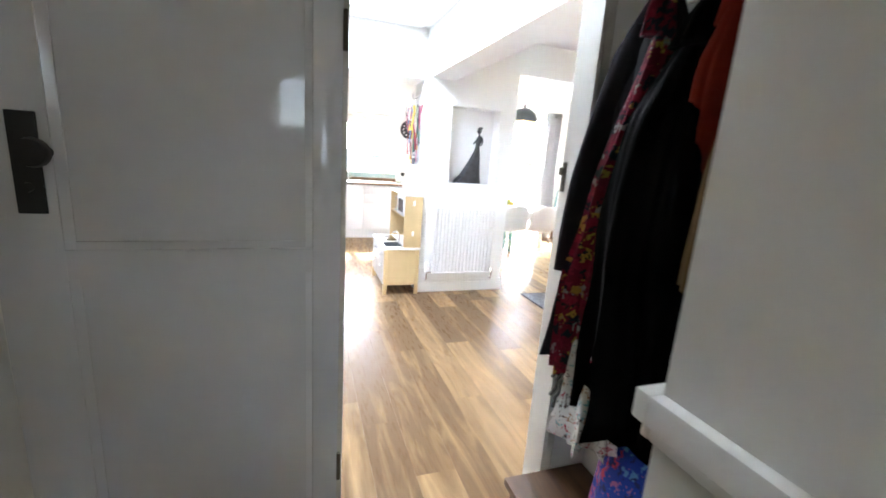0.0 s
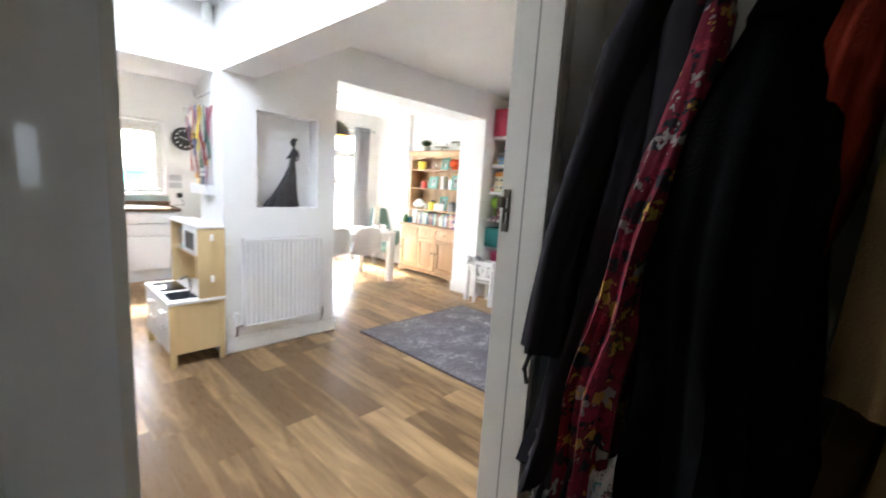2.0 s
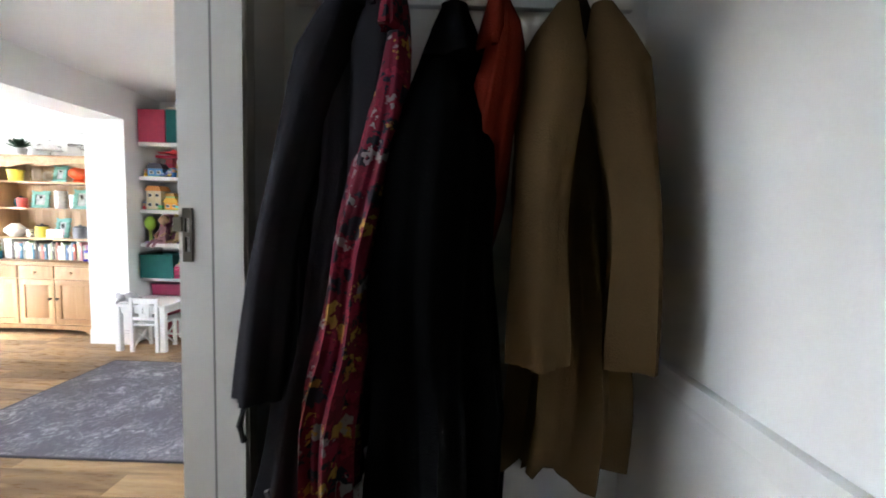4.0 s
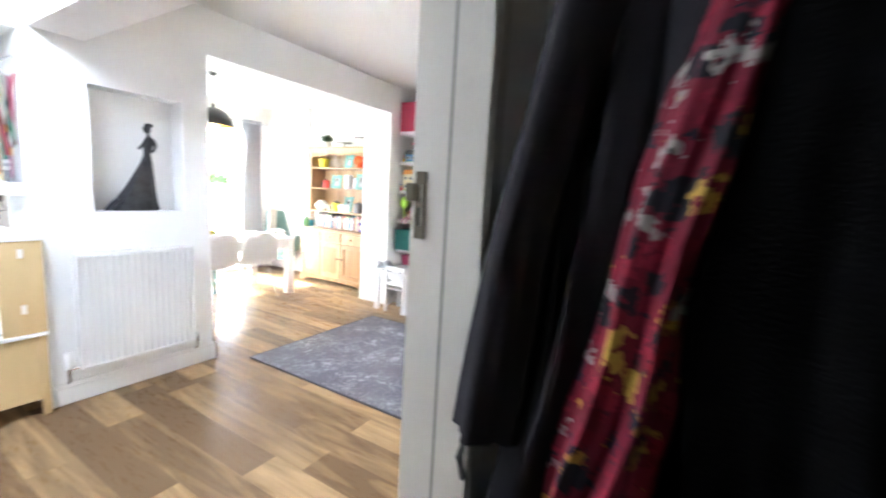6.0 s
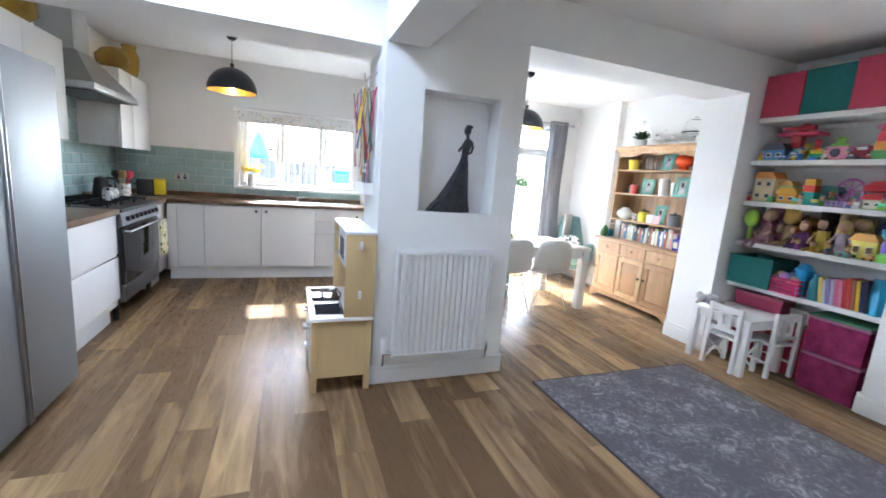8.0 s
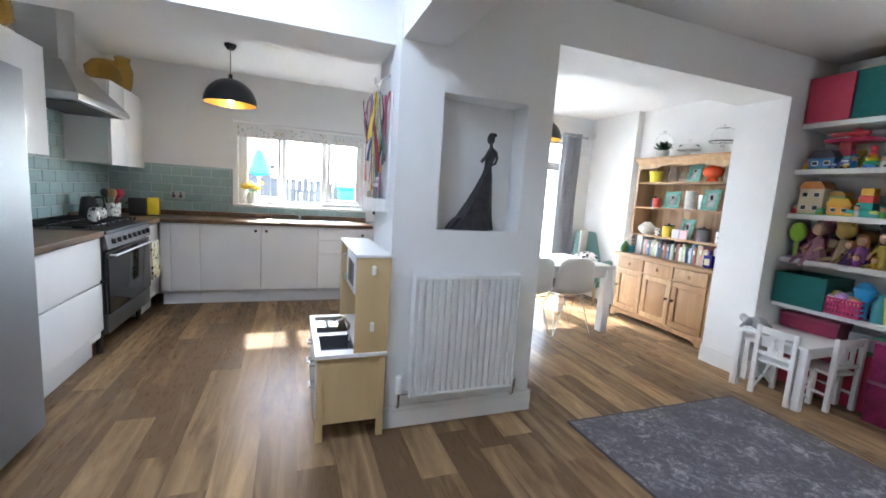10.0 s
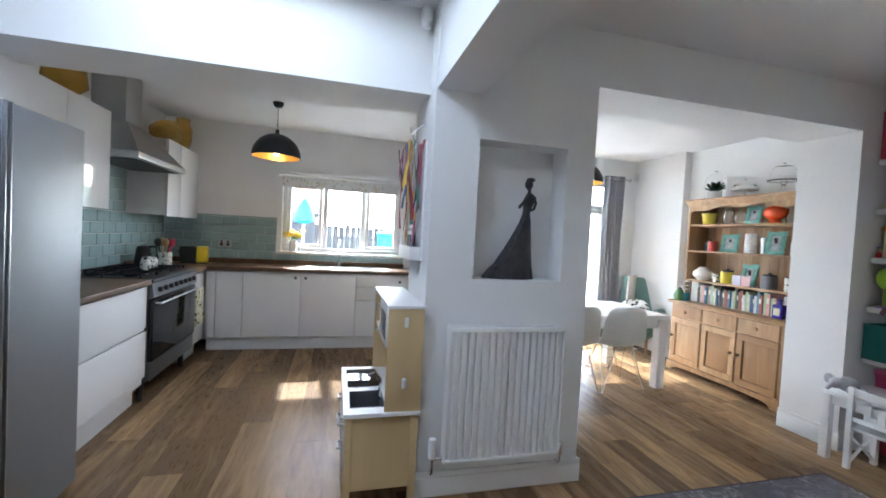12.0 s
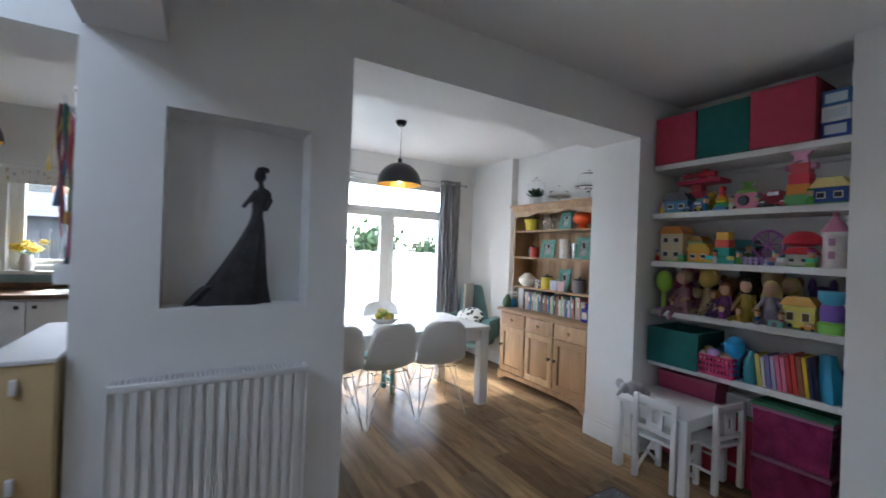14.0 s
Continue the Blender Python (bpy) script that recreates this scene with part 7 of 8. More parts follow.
part("cornice", cube(hx0 - 0.05, hx1, -DW - 0.02, DW + 0.02, 1.945, 1.975, 0.008), PINE, ds)
part("cornice_moulding", prism(nb(), [(hx0 - 0.001, 1.90), (hx0 - 0.012, 1.90), (hx0 - 0.04, 1.944), (hx0 - 0.001, 1.944)], "y", -DW, DW), PINE, ds)
bm = nb()
fz = [(-DW + 0.037, 1.93), (-DW + 0.037, 1.82)]
for k in range(1, 40):
    u = k / 40
    fz.append((-DW + 0.037 + u * (2 * DW - 0.074), 1.875 - 0.055 * abs(2 * u - 1) ** 3 + 0.016 * math.cos(u * 6 * math.pi)))
fz += [(DW - 0.037, 1.82), (DW - 0.037, 1.93)]
prism(bm, fz, "x", hx0 + 0.001, hx0 + 0.016)
part("shaped_frieze", bm, PINE, ds)


def dy(u):
    """Along the dresser: 0 is its far end (by the window), 1 its near end."""
    return 5.52 + DW - 0.07 - u * (2 * DW - 0.14)


DX = 4.54
def pot(label, cat, u, z, prof, m, x=DX, lid=None):
    t = thing(cat.replace(" ", "_"), label, cat, x, dy(u), z + 0.001)
    part("body", lathe(nb(), prof, n=22), m, t)
    if lid:
        part("lid", lathe(nb(), [(0, lid), (0.058, lid), (0.055, lid + 0.012), (0.012, lid + 0.018), (0.014, lid + 0.03), (0, lid + 0.034)], n=20), BLACKP, t)
    return t


YEL = tint(0.72, 0.58, 0.05, 0.3)
pot("yellow flower pot on the dresser shelf", "flower pot", 0.12, SHZ[2], [(0, 0), (0.06, 0), (0.072, 0.105), (0.08, 0.105), (0.08, 0.125), (0.07, 0.125), (0.06, 0.02), (0, 0.02)], YEL)
for u, z, h, lb in ((0.30, SHZ[2], 0.17, "clear glass decanter on the dresser shelf"), (0.42, SHZ[2], 0.13, "clear glass dish on the dresser shelf"), (0.88, SHZ[2], 0.15, "clear glass jug on the dresser shelf")):
    pot(lb, "glass jar", u, z, [(0, 0), (0.05, 0), (0.06, h * 0.5), (0.045, h * 0.9), (0.05, h), (0.046, h), (0.04, h * 0.88), (0.054, h * 0.5), (0.045, 0.01), (0, 0.01)], GLASS, 4.58)
bx = thing("casserole_dish", "orange red enamel pot on the dresser shelf", "pot", DX, dy(0.76), SHZ[2] + 0.03)
part("body", ball(nb(), 0, 0, 0.075, 0.085, 0.10, 0.07, 20), tint(0.75, 0.09, 0.02, 0.2), bx)
part("stem", tube(nb(), [(0, 0, 0.14), (0, 0.02, 0.175)], 0.012, 8), BLACKP, bx)
part("stand", lathe(nb(), [(0.05, -0.029), (0.055, -0.02), (0.04, 0.012), (0.03, 0.012), (0.045, -0.02), (0.04, -0.029)], n=18), tint(0.75, 0.09, 0.02, 0.2), bx)
TURQ = mat("carved_turquoise", (0.18, 0.40, 0.33), 0.6, var=0.35, scale=40, bump=0.4, bscale=60)


def photo_frame(label, u, z, w=0.14, h=0.19, rz=0, x=4.53):
    t = thing("photo_frame", label, "photo frame", x, dy(u), z + 0.001, rz, group="photo frames")
    bm = frame_bars(nb(), -w / 2, w / 2, 0, h, -0.012, 0.006, 0.035)
    rng_ = random.Random(int(u * 100))
    for k in range(18):
        a = k / 18
        if a < 0.5:
            p = (-w / 2 + w * (k % 9) / 8, 0 if k < 5 else h)
        else:
            p = (-w / 2 if k % 2 else w / 2, h * (k % 9) / 8)
        ball(bm, p[0], -0.004, min(max(p[1], 0.012), h), 0.014, 0.008, 0.012, 7)
    fr_ = part("frame", bm, TURQ, t)
    ph = part("photo", cube(-w / 2 + 0.03, w / 2 - 0.03, -0.002, 0.004, 0.03, h - 0.03), mat("photo_print", (0.40, 0.42, 0.42), 0.3, var=0.5, scale=22), t)
    st_ = part("strut", cube(-0.012, 0.012, 0.03, 0.036, 0.0, h * 0.7), BLACKP, t)
    for o in (fr_, ph):
        o.matrix_basis = pose(0, 0, 0, -12, 0, 0)
    st_.matrix_basis = pose(0, 0.01, 0.002, 10, 0, 0)


photo_frame("carved turquoise photo frame on the dresser", 0.57, SHZ[2], 0.14, 0.18, -88)
photo_frame("carved turquoise photo frame on the dresser", 0.36, SHZ[1], 0.16, 0.19, -76)
photo_frame("carved turquoise photo frame on the dresser", 0.78, SHZ[1], 0.15, 0.22, -78)
photo_frame("carved turquoise photo frame on the dresser", 0.57, SHZ[0], 0.14, 0.22, -84)
pot("dark teal teapot on the dresser shelf", "teapot", 0.10, SHZ[1], [(0, 0), (0.045, 0), (0.06, 0.05), (0.05, 0.10), (0.02, 0.12), (0, 0.14)], tint(0.02, 0.08, 0.09, 0.25), 4.6)
pot("red mug on the dresser shelf", "mug", 0.21, SHZ[1], [(0, 0), (0.045, 0), (0.047, 0.11), (0.042, 0.11), (0.04, 0.01), (0, 0.01)], tint(0.55, 0.06, 0.04, 0.3), 4.5)
pot("tall patterned white vase on the dresser shelf", "vase", 0.56, SHZ[1], [(0, 0), (0.055, 0), (0.055, 0.2), (0.05, 0.2), (0.048, 0.01), (0, 0.01)], spots("lace_ceramic", (0.7, 0.69, 0.66), [(0.45, 0.45, 0.43), (0.55, 0.54, 0.5)], 0.4, 40, 0.4), 4.55)
pot("steel beaker on the dresser shelf", "beaker", 0.67, SHZ[1], [(0, 0), (0.025, 0), (0.034, 0.16), (0.03, 0.16), (0.022, 0.01), (0, 0.01)], CHROME, 4.56)
pot("white mug on the dresser shelf", "mug", 0.96, SHZ[1], [(0, 0), (0.045, 0), (0.045, 0.12), (0.04, 0.12), (0.04, 0.01), (0, 0.01)], CERAMIC, 4.52)
pot("round white pot on the dresser shelf", "pot", 0.10, SHZ[0], [(0, 0), (0.05, 0), (0.10, 0.05), (0.10, 0.09), (0.05, 0.135), (0.04, 0.15), (0.035, 0.145), (0, 0.14)], CERAMIC, 4.53)
pot("small patterned cup on the dresser shelf", "cup", 0.235, SHZ[0], [(0, 0), (0.038, 0), (0.04, 0.085), (0.036, 0.085), (0.034, 0.01), (0, 0.01)], pot_m, 4.55)
pot("yellow storage jar with a dark lid", "storage jar", 0.37, SHZ[0], [(0, 0), (0.06, 0), (0.064, 0.06), (0.06, 0.125), (0, 0.125)], YEL, 4.53, 0.126)
pot("grey storage jar with a dark lid", "storage jar", 0.76, SHZ[0], [(0, 0), (0.066, 0), (0.066, 0.125), (0, 0.125)], tint(0.16, 0.16, 0.17, 0.35), 4.53, 0.126)
pot("leaf print storage jar with a dark lid", "storage jar", 0.95, SHZ[0], [(0, 0), (0.064, 0), (0.064, 0.125), (0, 0.125)], pot_m, 4.53, 0.126)
for k, c in enumerate([(0.55, 0.55, 0.68), (0.65, 0.4, 0.42)]):
    single("greeting_card", cube(-0.003, 0.003, -0.045, 0.045, 0, 0.10), tint(*c), "small greeting card on the shelf edge", "card", 4.475, dy(0.50 + 0.09 * k), SHZ[0] + 0.001, group="greeting cards")
rng = random.Random(12)
y = dy(0.03)
k = 0
while y > dy(0.93):
    w = 0.045 if k < 2 else 0.013 + 0.022 * rng.random()
    h = 0.225 if k < 2 else 0.16 + 0.055 * rng.random()
    c = (0.72, 0.72, 0.70) if k < 2 else rng.choice([(0.12, 0.10, 0.10), (0.5, 0.48, 0.42), (0.06, 0.12, 0.25), (0.35, 0.10, 0.08), (0.68, 0.66, 0.62), (0.10, 0.22, 0.32), (0.25, 0.18, 0.12), (0.62, 0.60, 0.5), (0.4, 0.5, 0.3), (0.08, 0.08, 0.1), (0.6, 0.3, 0.3), (0.7, 0.7, 0.72)])
    bk = thing("magazine_file" if k < 2 else "book", "white cardboard magazine file" if k < 2 else "cookery book standing on the dresser", "magazine file" if k < 2 else "book", 4.56, y - w / 2, 0.807, group="books on the dresser")
    part("cover", cube(-0.085 - 0.02 * rng.random(), 0.10, -w / 2, w / 2, 0, h, 0.002), tint(*c, 0.5), bk)
    if k >= 2 and k % 2:
        part("spine_label", cube(-0.108, -0.1065, -w * 0.32, w * 0.32, h * 0.55, h * 0.8), tint(0.7, 0.68, 0.6, 0.5), bk)
    y -= w + 0.003
    k += 1
pot("green pear ornament on the dresser", "ornament", -0.03, 0.806, [(0, 0), (0.045, 0), (0.06, 0.04), (0.05, 0.085), (0.028, 0.12), (0.02, 0.14), (0, 0.145)], tint(0.06, 0.16, 0.05, 0.3), 4.37)
gn = thing("gin_bottle", "dark blue square bottle on the dresser", "bottle", 4.42, dy(0.93), 0.807)
part("bottle", cube(-0.035, 0.035, -0.045, 0.045, 0, 0.13, 0.01), tint(0.03, 0.02, 0.22, 0.1), gn)
part("neck", lathe(nb(), [(0.018, 0.13), (0.018, 0.16), (0.022, 0.162), (0.022, 0.18), (0, 0.18)], n=12), tint(0.03, 0.02, 0.22, 0.1), gn)
part("label", cube(-0.037, -0.0355, -0.028, 0.028, 0.03, 0.095), tint(0.55, 0.5, 0.35), gn)
lt = thing("candle_lantern", "small blue and white lantern beside the dresser end", "lantern", 4.42, 6.10, 0.807)
bm = cube(-0.04, 0.04, -0.04, 0.04, 0, 0.09, 0.004)
part("base", bm, tint(0.05, 0.3, 0.45), lt)
bm = nb()
for sx in (-1, 1):
    for sy in (-1, 1):
        tube(bm, [(sx * 0.037, sy * 0.037, 0.09), (sx * 0.037, sy * 0.037, 0.22)], 0.004, 6)
for z in (0.13, 0.17, 0.22):
    tube(bm, [(-0.037, -0.037, z), (0.037, -0.037, z), (0.037, 0.037, z), (-0.037, 0.037, z), (-0.037, -0.037, z)], 0.004, 6)
part("cage", bm, WHITEP, lt)
# on top: plant under a cloche, cake stands
TZ = 1.976
pp = thing("potted_plant", "green succulent in a white pot on the dresser", "potted plant", 4.58, dy(0.13), TZ)
part("pot", lathe(nb(), [(0, 0), (0.05, 0), (0.062, 0.09), (0.057, 0.09), (0.05, 0.08), (0, 0.08)], n=20), CERAMIC, pp)
bm = nb()
rng = random.Random(4)
for k in range(16):
    a, tilt = k * 2.4, 0.25 + 0.06 * k
    d = Vector((math.cos(a) * math.sin(tilt), math.sin(a) * math.sin(tilt), math.cos(tilt)))
    q = d.to_track_quat("Z", "Y").to_matrix()
    c = Vector((0, 0, 0.085)) + d * 0.065
    r = bmesh.ops.create_uvsphere(bm, u_segments=8, v_segments=6, radius=1, matrix=Matrix.LocRotScale(c, q.to_quaternion(), (0.020, 0.008, 0.06)))
part("leaves", bm, mat("succulent", (0.035, 0.09, 0.05), 0.5, var=0.3), pp)
gl = single("glass_cloche", lathe(nb(), [(0.10, 0), (0.10, 0.19), (0.085, 0.25), (0.05, 0.285), (0.012, 0.295), (0.02, 0.32), (0, 0.325), (0, 0.318), (0.008, 0.29), (0.048, 0.28), (0.082, 0.247), (0.0965, 0.19), (0.0965, 0)], n=32), THIN, "clear glass cloche over the plant", "cloche", 4.58, dy(0.13), TZ + 0.0005)
for u, r, h, cz in ((0.44, 0.115, 0.07, 0.07), (0.78, 0.125, 0.12, 0.13)):
    cs_ = thing("cake_stand", "glass cake stand with a clear dome", "cake stand", 4.58, dy(u), TZ + 0.001, group="cake stands")
    part("plate", lathe(nb(), [(0, 0), (0.05, 0), (0.045, 0.012), (0.018, 0.02), (0.014, h * 0.6), (0.03, h - 0.004), (r, h), (r + 0.006, h + 0.012), (r, h + 0.01), (0, h + 0.006)], n=30), CERAMIC if u < 0.5 else GLASS, cs_)
    part("dome", lathe(nb(), [(r * 0.85, h + 0.012), (r * 0.85, h + 0.012 + cz * 0.6), (r * 0.6, h + 0.012 + cz), (0.012, h + 0.02 + cz), (0.016, h + 0.045 + cz), (0, h + 0.048 + cz), (0, h + 0.04 + cz), (0.008, h + 0.016 + cz), (r * 0.58, h + 0.009 + cz), (r * 0.82, h + 0.012 + cz * 0.6), (r * 0.82, h + 0.012)], n=30), THIN, cs_)


# ---- hall ----
dl = tagged(new("door_1"), "white gloss panelled door standing open into the hall", "door", kind="structure")
dl.matrix_basis = pose(-0.128, 1.337, 0, 0, 0, 2)
HY, DL, DR = 0.0, -0.70, 0.0
SL, SR = DL + 0.12, DR - 0.07
bm = nb()
for a, b in ((DL, SL), (SR, DR)):
    box(bm, a, b, HY, HY + 0.035, 0.01, 2.0, 0.002)
for z0, z1 in ((0.01, 0.22), (1.10, 1.165), (1.90, 2.0)):
    box(bm, SL, SR, HY + 0.0005, HY + 0.035, z0, z1)
part("door_frame", bm, DOORP, dl)
for z0, z1 in ((0.22, 1.10), (1.165, 1.90)):
    pn = part("panel", cube(SL + 0.001, SR - 0.001, HY + 0.014, HY + 0.026, z0 + 0.001, z1 - 0.001), DOORP, dl)
    bm = nb()
    for r in ((SL, SL + 0.018, z0, z1), (SR - 0.018, SR, z0, z1), (SL + 0.018, SR - 0.018, z0, z0 + 0.018), (SL + 0.018, SR - 0.018, z1 - 0.018, z1)):
        prism(bm, [(r[0], HY + 0.0135), (r[0], HY + 0.004), (r[1], HY + 0.010), (r[1], HY + 0.0135)], "z", r[2], r[3])
    part("moulding", bm, DOORP, pn)
part("handle_plate", cube(-0.645, -0.597, HY - 0.006, HY - 0.0005, 1.245, 1.45, 0.002), DARKM, dl, "black iron handle plate")
kb = part("door_knob", lathe(nb(), [(0, 0), (0.011, 0), (0.010, 0.03), (0.022, 0.036), (0.029, 0.05), (0.026, 0.066), (0, 0.07)], n=20), DARKM, dl, "round black door knob")
kb.matrix_basis = pose(-0.585, HY - 0.006, 1.372, 90, 0, 0)
part("keyhole_cover", lathe(nb(), [(0, 0), (0.010, 0), (0.009, 0.004), (0, 0.005)], n=12), DARKM, dl).matrix_basis = pose(-0.622, HY - 0.006, 1.30, 90, 0, 0)
for z in (0.45, 1.65):
    part("hinge", tube(nb(), [(DR + 0.004, HY - 0.004, z), (DR + 0.004, HY - 0.004, z + 0.09)], 0.006, 8), BRASS, dl)

dado = nb()
for r, zz in (((0.168, 0.19), (1.12, 1.16)), ((0.178, 0.19), (1.098, 1.12))):
    box(dado, r[0], r[1], -1.35, 0.58, zz[0], zz[1], 0.004)
box(dado, 0.168, 0.85, 0.58, 0.602, 1.12, 1.16, 0.004)
box(dado, 0.178, 0.85, 0.58, 0.592, 1.098, 1.12, 0.003)
struct("trim_dado_rail", dado, TRIM, "white moulded dado rail")
skirting("baseboard_hall", 0.172, 0.19, -1.35, 0.58, 0.15)
skirting("baseboard_recess", 0.832, 0.85, 0.602, 1.40, 0.15)

# hook board
hb = thing("coat_hooks", "white hook board with dark metal hooks", "coat hooks", 0.849, 1.0, 1.90)
part("board", cube(-0.02, 0, -0.38, 0.38, 0, 0.11, 0.005), TRIM, hb)
for k in range(5):
    y = -0.30 + 0.15 * k
    part("hook", tube(nb(), [(-0.02, y, 0.07), (-0.07, y, 0.05), (-0.10, y, 0.075), (-0.105, y, 0.10)], 0.006, 8), DARKM, hb)


def garment(name, label, cat, x, y, ztop, zbot, w, d, m, seed, sleeves=True, flare=1.25, drop=0.0, loop=True, lean=0.0, collar=None, smat=None, srad=1.0, sout=1.0, slen=0.0, spread=1.04):
    """A coat hung by its loop: folded body, sleeves and a bunched collar; w along the wall, d out from it."""
    g = thing(name, label, cat, x, y, 0, group="coats on the hooks")
    h = ztop - zbot
    secs = []
    rng_ = random.Random(seed)
    for k in range(19):
        u = k / 18
        shoulder = 0.12 + 0.88 * min(1, u / 0.24) ** 0.75
        rx, ry = d * shoulder * (0.78 + 0.22 * u), w * shoulder * (0.85 + (flare - 0.85) * u)
        secs.append((0.02 * math.sin(u * 4 + seed), lean * u + 0.015 * math.sin(u * 5 + 2 * seed), ztop - h * u, rx, ry))
    bm = loft(nb(), secs, 56, 7, 0.24, seed * 1.3)
    for v in bm.verts:
        u = (ztop - v.co.z) / h
        v.co.x += 0.012 * noise.noise(Vector((v.co.x * 9, v.co.y * 9, v.co.z * 4 + seed)))
        v.co.y += 0.016 * noise.noise(Vector((v.co.y * 8, v.co.z * 5 + 3 * seed, v.co.x * 9)))
        if u > 0.97:
            v.co.z += 0.05 * noise.noise(Vector((v.co.x * 14, v.co.y * 14, seed)))
    part("body", bm, m, g, angle=80)
    if sleeves:
        for s in (-1, 1):
            sl = slen or h * (0.66 + 0.06 * rng_.random())
            sec = []
            for k in range(13):
                u = k / 12
                r = srad * (0.058 - 0.018 * u) * min(1, 0.3 + 4 * u)
                sec.append((-d * sout * (0.35 + 0.28 * u) + 0.01 * math.sin(6 * u + seed), lean * u + s * w * (0.30 + (spread - 0.30) * min(1, u * 1.6) ** 0.6), ztop - h * 0.03 - sl * u, r * 0.95, r * (0.9 + 0.12 * math.sin(7 * u + seed))))
            part("sleeve", loft(nb(), sec, 22, 4, 0.22, seed + s), smat or m, g, angle=80)
    cb = nb()
    loft(cb, [(0.0, 0, ztop - 0.09, d * 0.62, w * 0.50), (-0.01, 0, ztop - 0.03, d * 0.42, w * 0.34), (-0.005, 0, ztop + 0.015, d * 0.25, w * 0.2), (0.01, 0, ztop + 0.03, 0.02, 0.025)], 22, 5, 0.2, seed)
    part("collar", cb, collar or m, g, angle=80)
    if loop:
        part("hanging_loop", tube(nb(), [(0.01, -0.01, ztop + 0.02), (0.06, -0.004, ztop + 0.075), (0.10, 0.0, ztop + 0.12), (0.06, 0.004, ztop + 0.08), (0.01, 0.01, ztop + 0.02)], 0.004, 6), m, g)
    return g


def cloth(name, col, bump=0.2, var=0.15):
    return mat(name, col, 0.92, var=var, scale=5, bump=bump, bscale=260, spec=0.035)


GREYC = cloth("charcoal_nylon", (0.02, 0.019, 0.022), 0.08)
BLACKC = cloth("black_wool", (0.0012, 0.0012, 0.0014))
TANC = cloth("tan_wool", (0.125, 0.078, 0.035))
ORANGE = cloth("rust_corduroy", (0.13, 0.015, 0.008))
FLORAL = spots("red_floral_cloth", (0.11, 0.006, 0.018), [(0.22, 0.21, 0.20), (0.01, 0.012, 0.02), (0.20, 0.012, 0.03), (0.32, 0.20, 0.04), (0.01, 0.01, 0.015), (0.16, 0.008, 0.024)], 0.85, 34, 0.5)
WFLOR = spots("white_floral_cloth", (0.5, 0.485, 0.47), [(0.30, 0.02, 0.05), (0.10, 0.28, 0.30), (0.25, 0.12, 0.05), (0.08, 0.05, 0.05)], 0.85, 44, 0.36)
g1 = garment("coat", "charcoal grey hooded jacket hanging on a hook", "coat", 0.68, 1.185, 1.885, 0.80, 0.08, 0.115, GREYC, 1, flare=1.05, lean=0.10)
part("zip_pull", tube(nb(), [(-0.05, 0.215, 1.06), (-0.058, 0.222, 1.02), (-0.05, 0.217, 0.985)], 0.006, 6), DARKM, g1)
garment("coat", "dark grey jacket hanging close to the door frame", "coat", 0.71, 1.275, 1.70, 0.72, 0.06, 0.10, cloth("slate_nylon", (0.017, 0.017, 0.02), 0.08), 4, flare=1.1, sleeves=False, lean=0.04)
garment("coat", "red coat with a floral print hanging on a hook", "coat", 0.60, 1.125, 1.83, 0.79, 0.042, 0.075, FLORAL, 2, flare=1.1, sleeves=False, lean=0.10)
garment("dress", "white cotton dress hem with a floral print below the red coat", "dress", 0.565, 1.135, 0.98, 0.63, 0.075, 0.06, WFLOR, 6, sleeves=False, flare=1.35, loop=False)
garment("coat", "long black winter coat hanging on a hook", "coat", 0.655, 1.02, 1.79, 0.72, 0.118, 0.15, BLACKC, 3, flare=1.1, sleeves=False, lean=0.03)
garment("coat", "rust red jacket between the other coats", "coat", 0.63, 0.945, 1.81, 1.12, 0.065, 0.075, ORANGE, 5, sleeves=False, flare=0.5, lean=0.045)
garment("coat", "tan brown wool jacket with a dark collar", "coat", 0.72, 0.785, 1.845, 0.94, 0.105, 0.10, TANC, 7, flare=1.0, lean=-0.01, srad=1.15, sout=2.3, slen=0.64, spread=0.78, collar=cloth("brown_collar", (0.02, 0.013, 0.01)))
single("shoulder_bag", loft(nb(), [(0, 0, 0, 0.09, 0.16), (0, 0, 0.08, 0.11, 0.2), (0, 0, 0.3, 0.10, 0.19), (0, 0, 0.43, 0.03, 0.12)], 28, 5, 0.12), spots("blue_floral_bag", (0.02, 0.05, 0.30), [(0.45, 0.05, 0.10), (0.10, 0.25, 0.45), (0.35, 0.12, 0.25), (0.02, 0.03, 0.12)], 0.8, 34, 0.45), "blue floral cloth bag on the shoe bench", "bag", 0.66, 0.92, 0.281)
bm = nb()
for k in range(9):
    for j in range(5):
        tube(bm, [(-0.05 + 0.002 * k, -0.05 + 0.025 * j, 0.30 - 0.035 * k), (-0.05, -0.05 + 0.025 * (j + (1 if k % 2 else -1) * 0.5), 0.265 - 0.035 * k)], 0.006, 5)
single("knitted_scarf", bm, cloth("grey_knit", (0.12, 0.115, 0.11)), "black and white knitted scarf end hanging by the coats", "scarf", 0.66, 1.30, 0.60)
DKW = plank_material("dark_bench_wood", (0.16, 0.075, 0.032), (0.05, 0.022, 0.01), 0.4)
sbn = thing("shoe_bench", "low dark wooden shoe bench under the coats", "bench", 0.65, 1.0, 0)
part("top", cube(-0.17, 0.17, -0.38, 0.385, 0.25, 0.28, 0.004), DKW, sbn)
for y in (-0.36, 0.345):
    part("side", cube(-0.15, 0.16, y, y + 0.02, 0.001, 0.249), DKW, sbn)
part("shelf", cube(-0.15, 0.16, -0.339, 0.344, 0.10, 0.118), DKW, sbn)
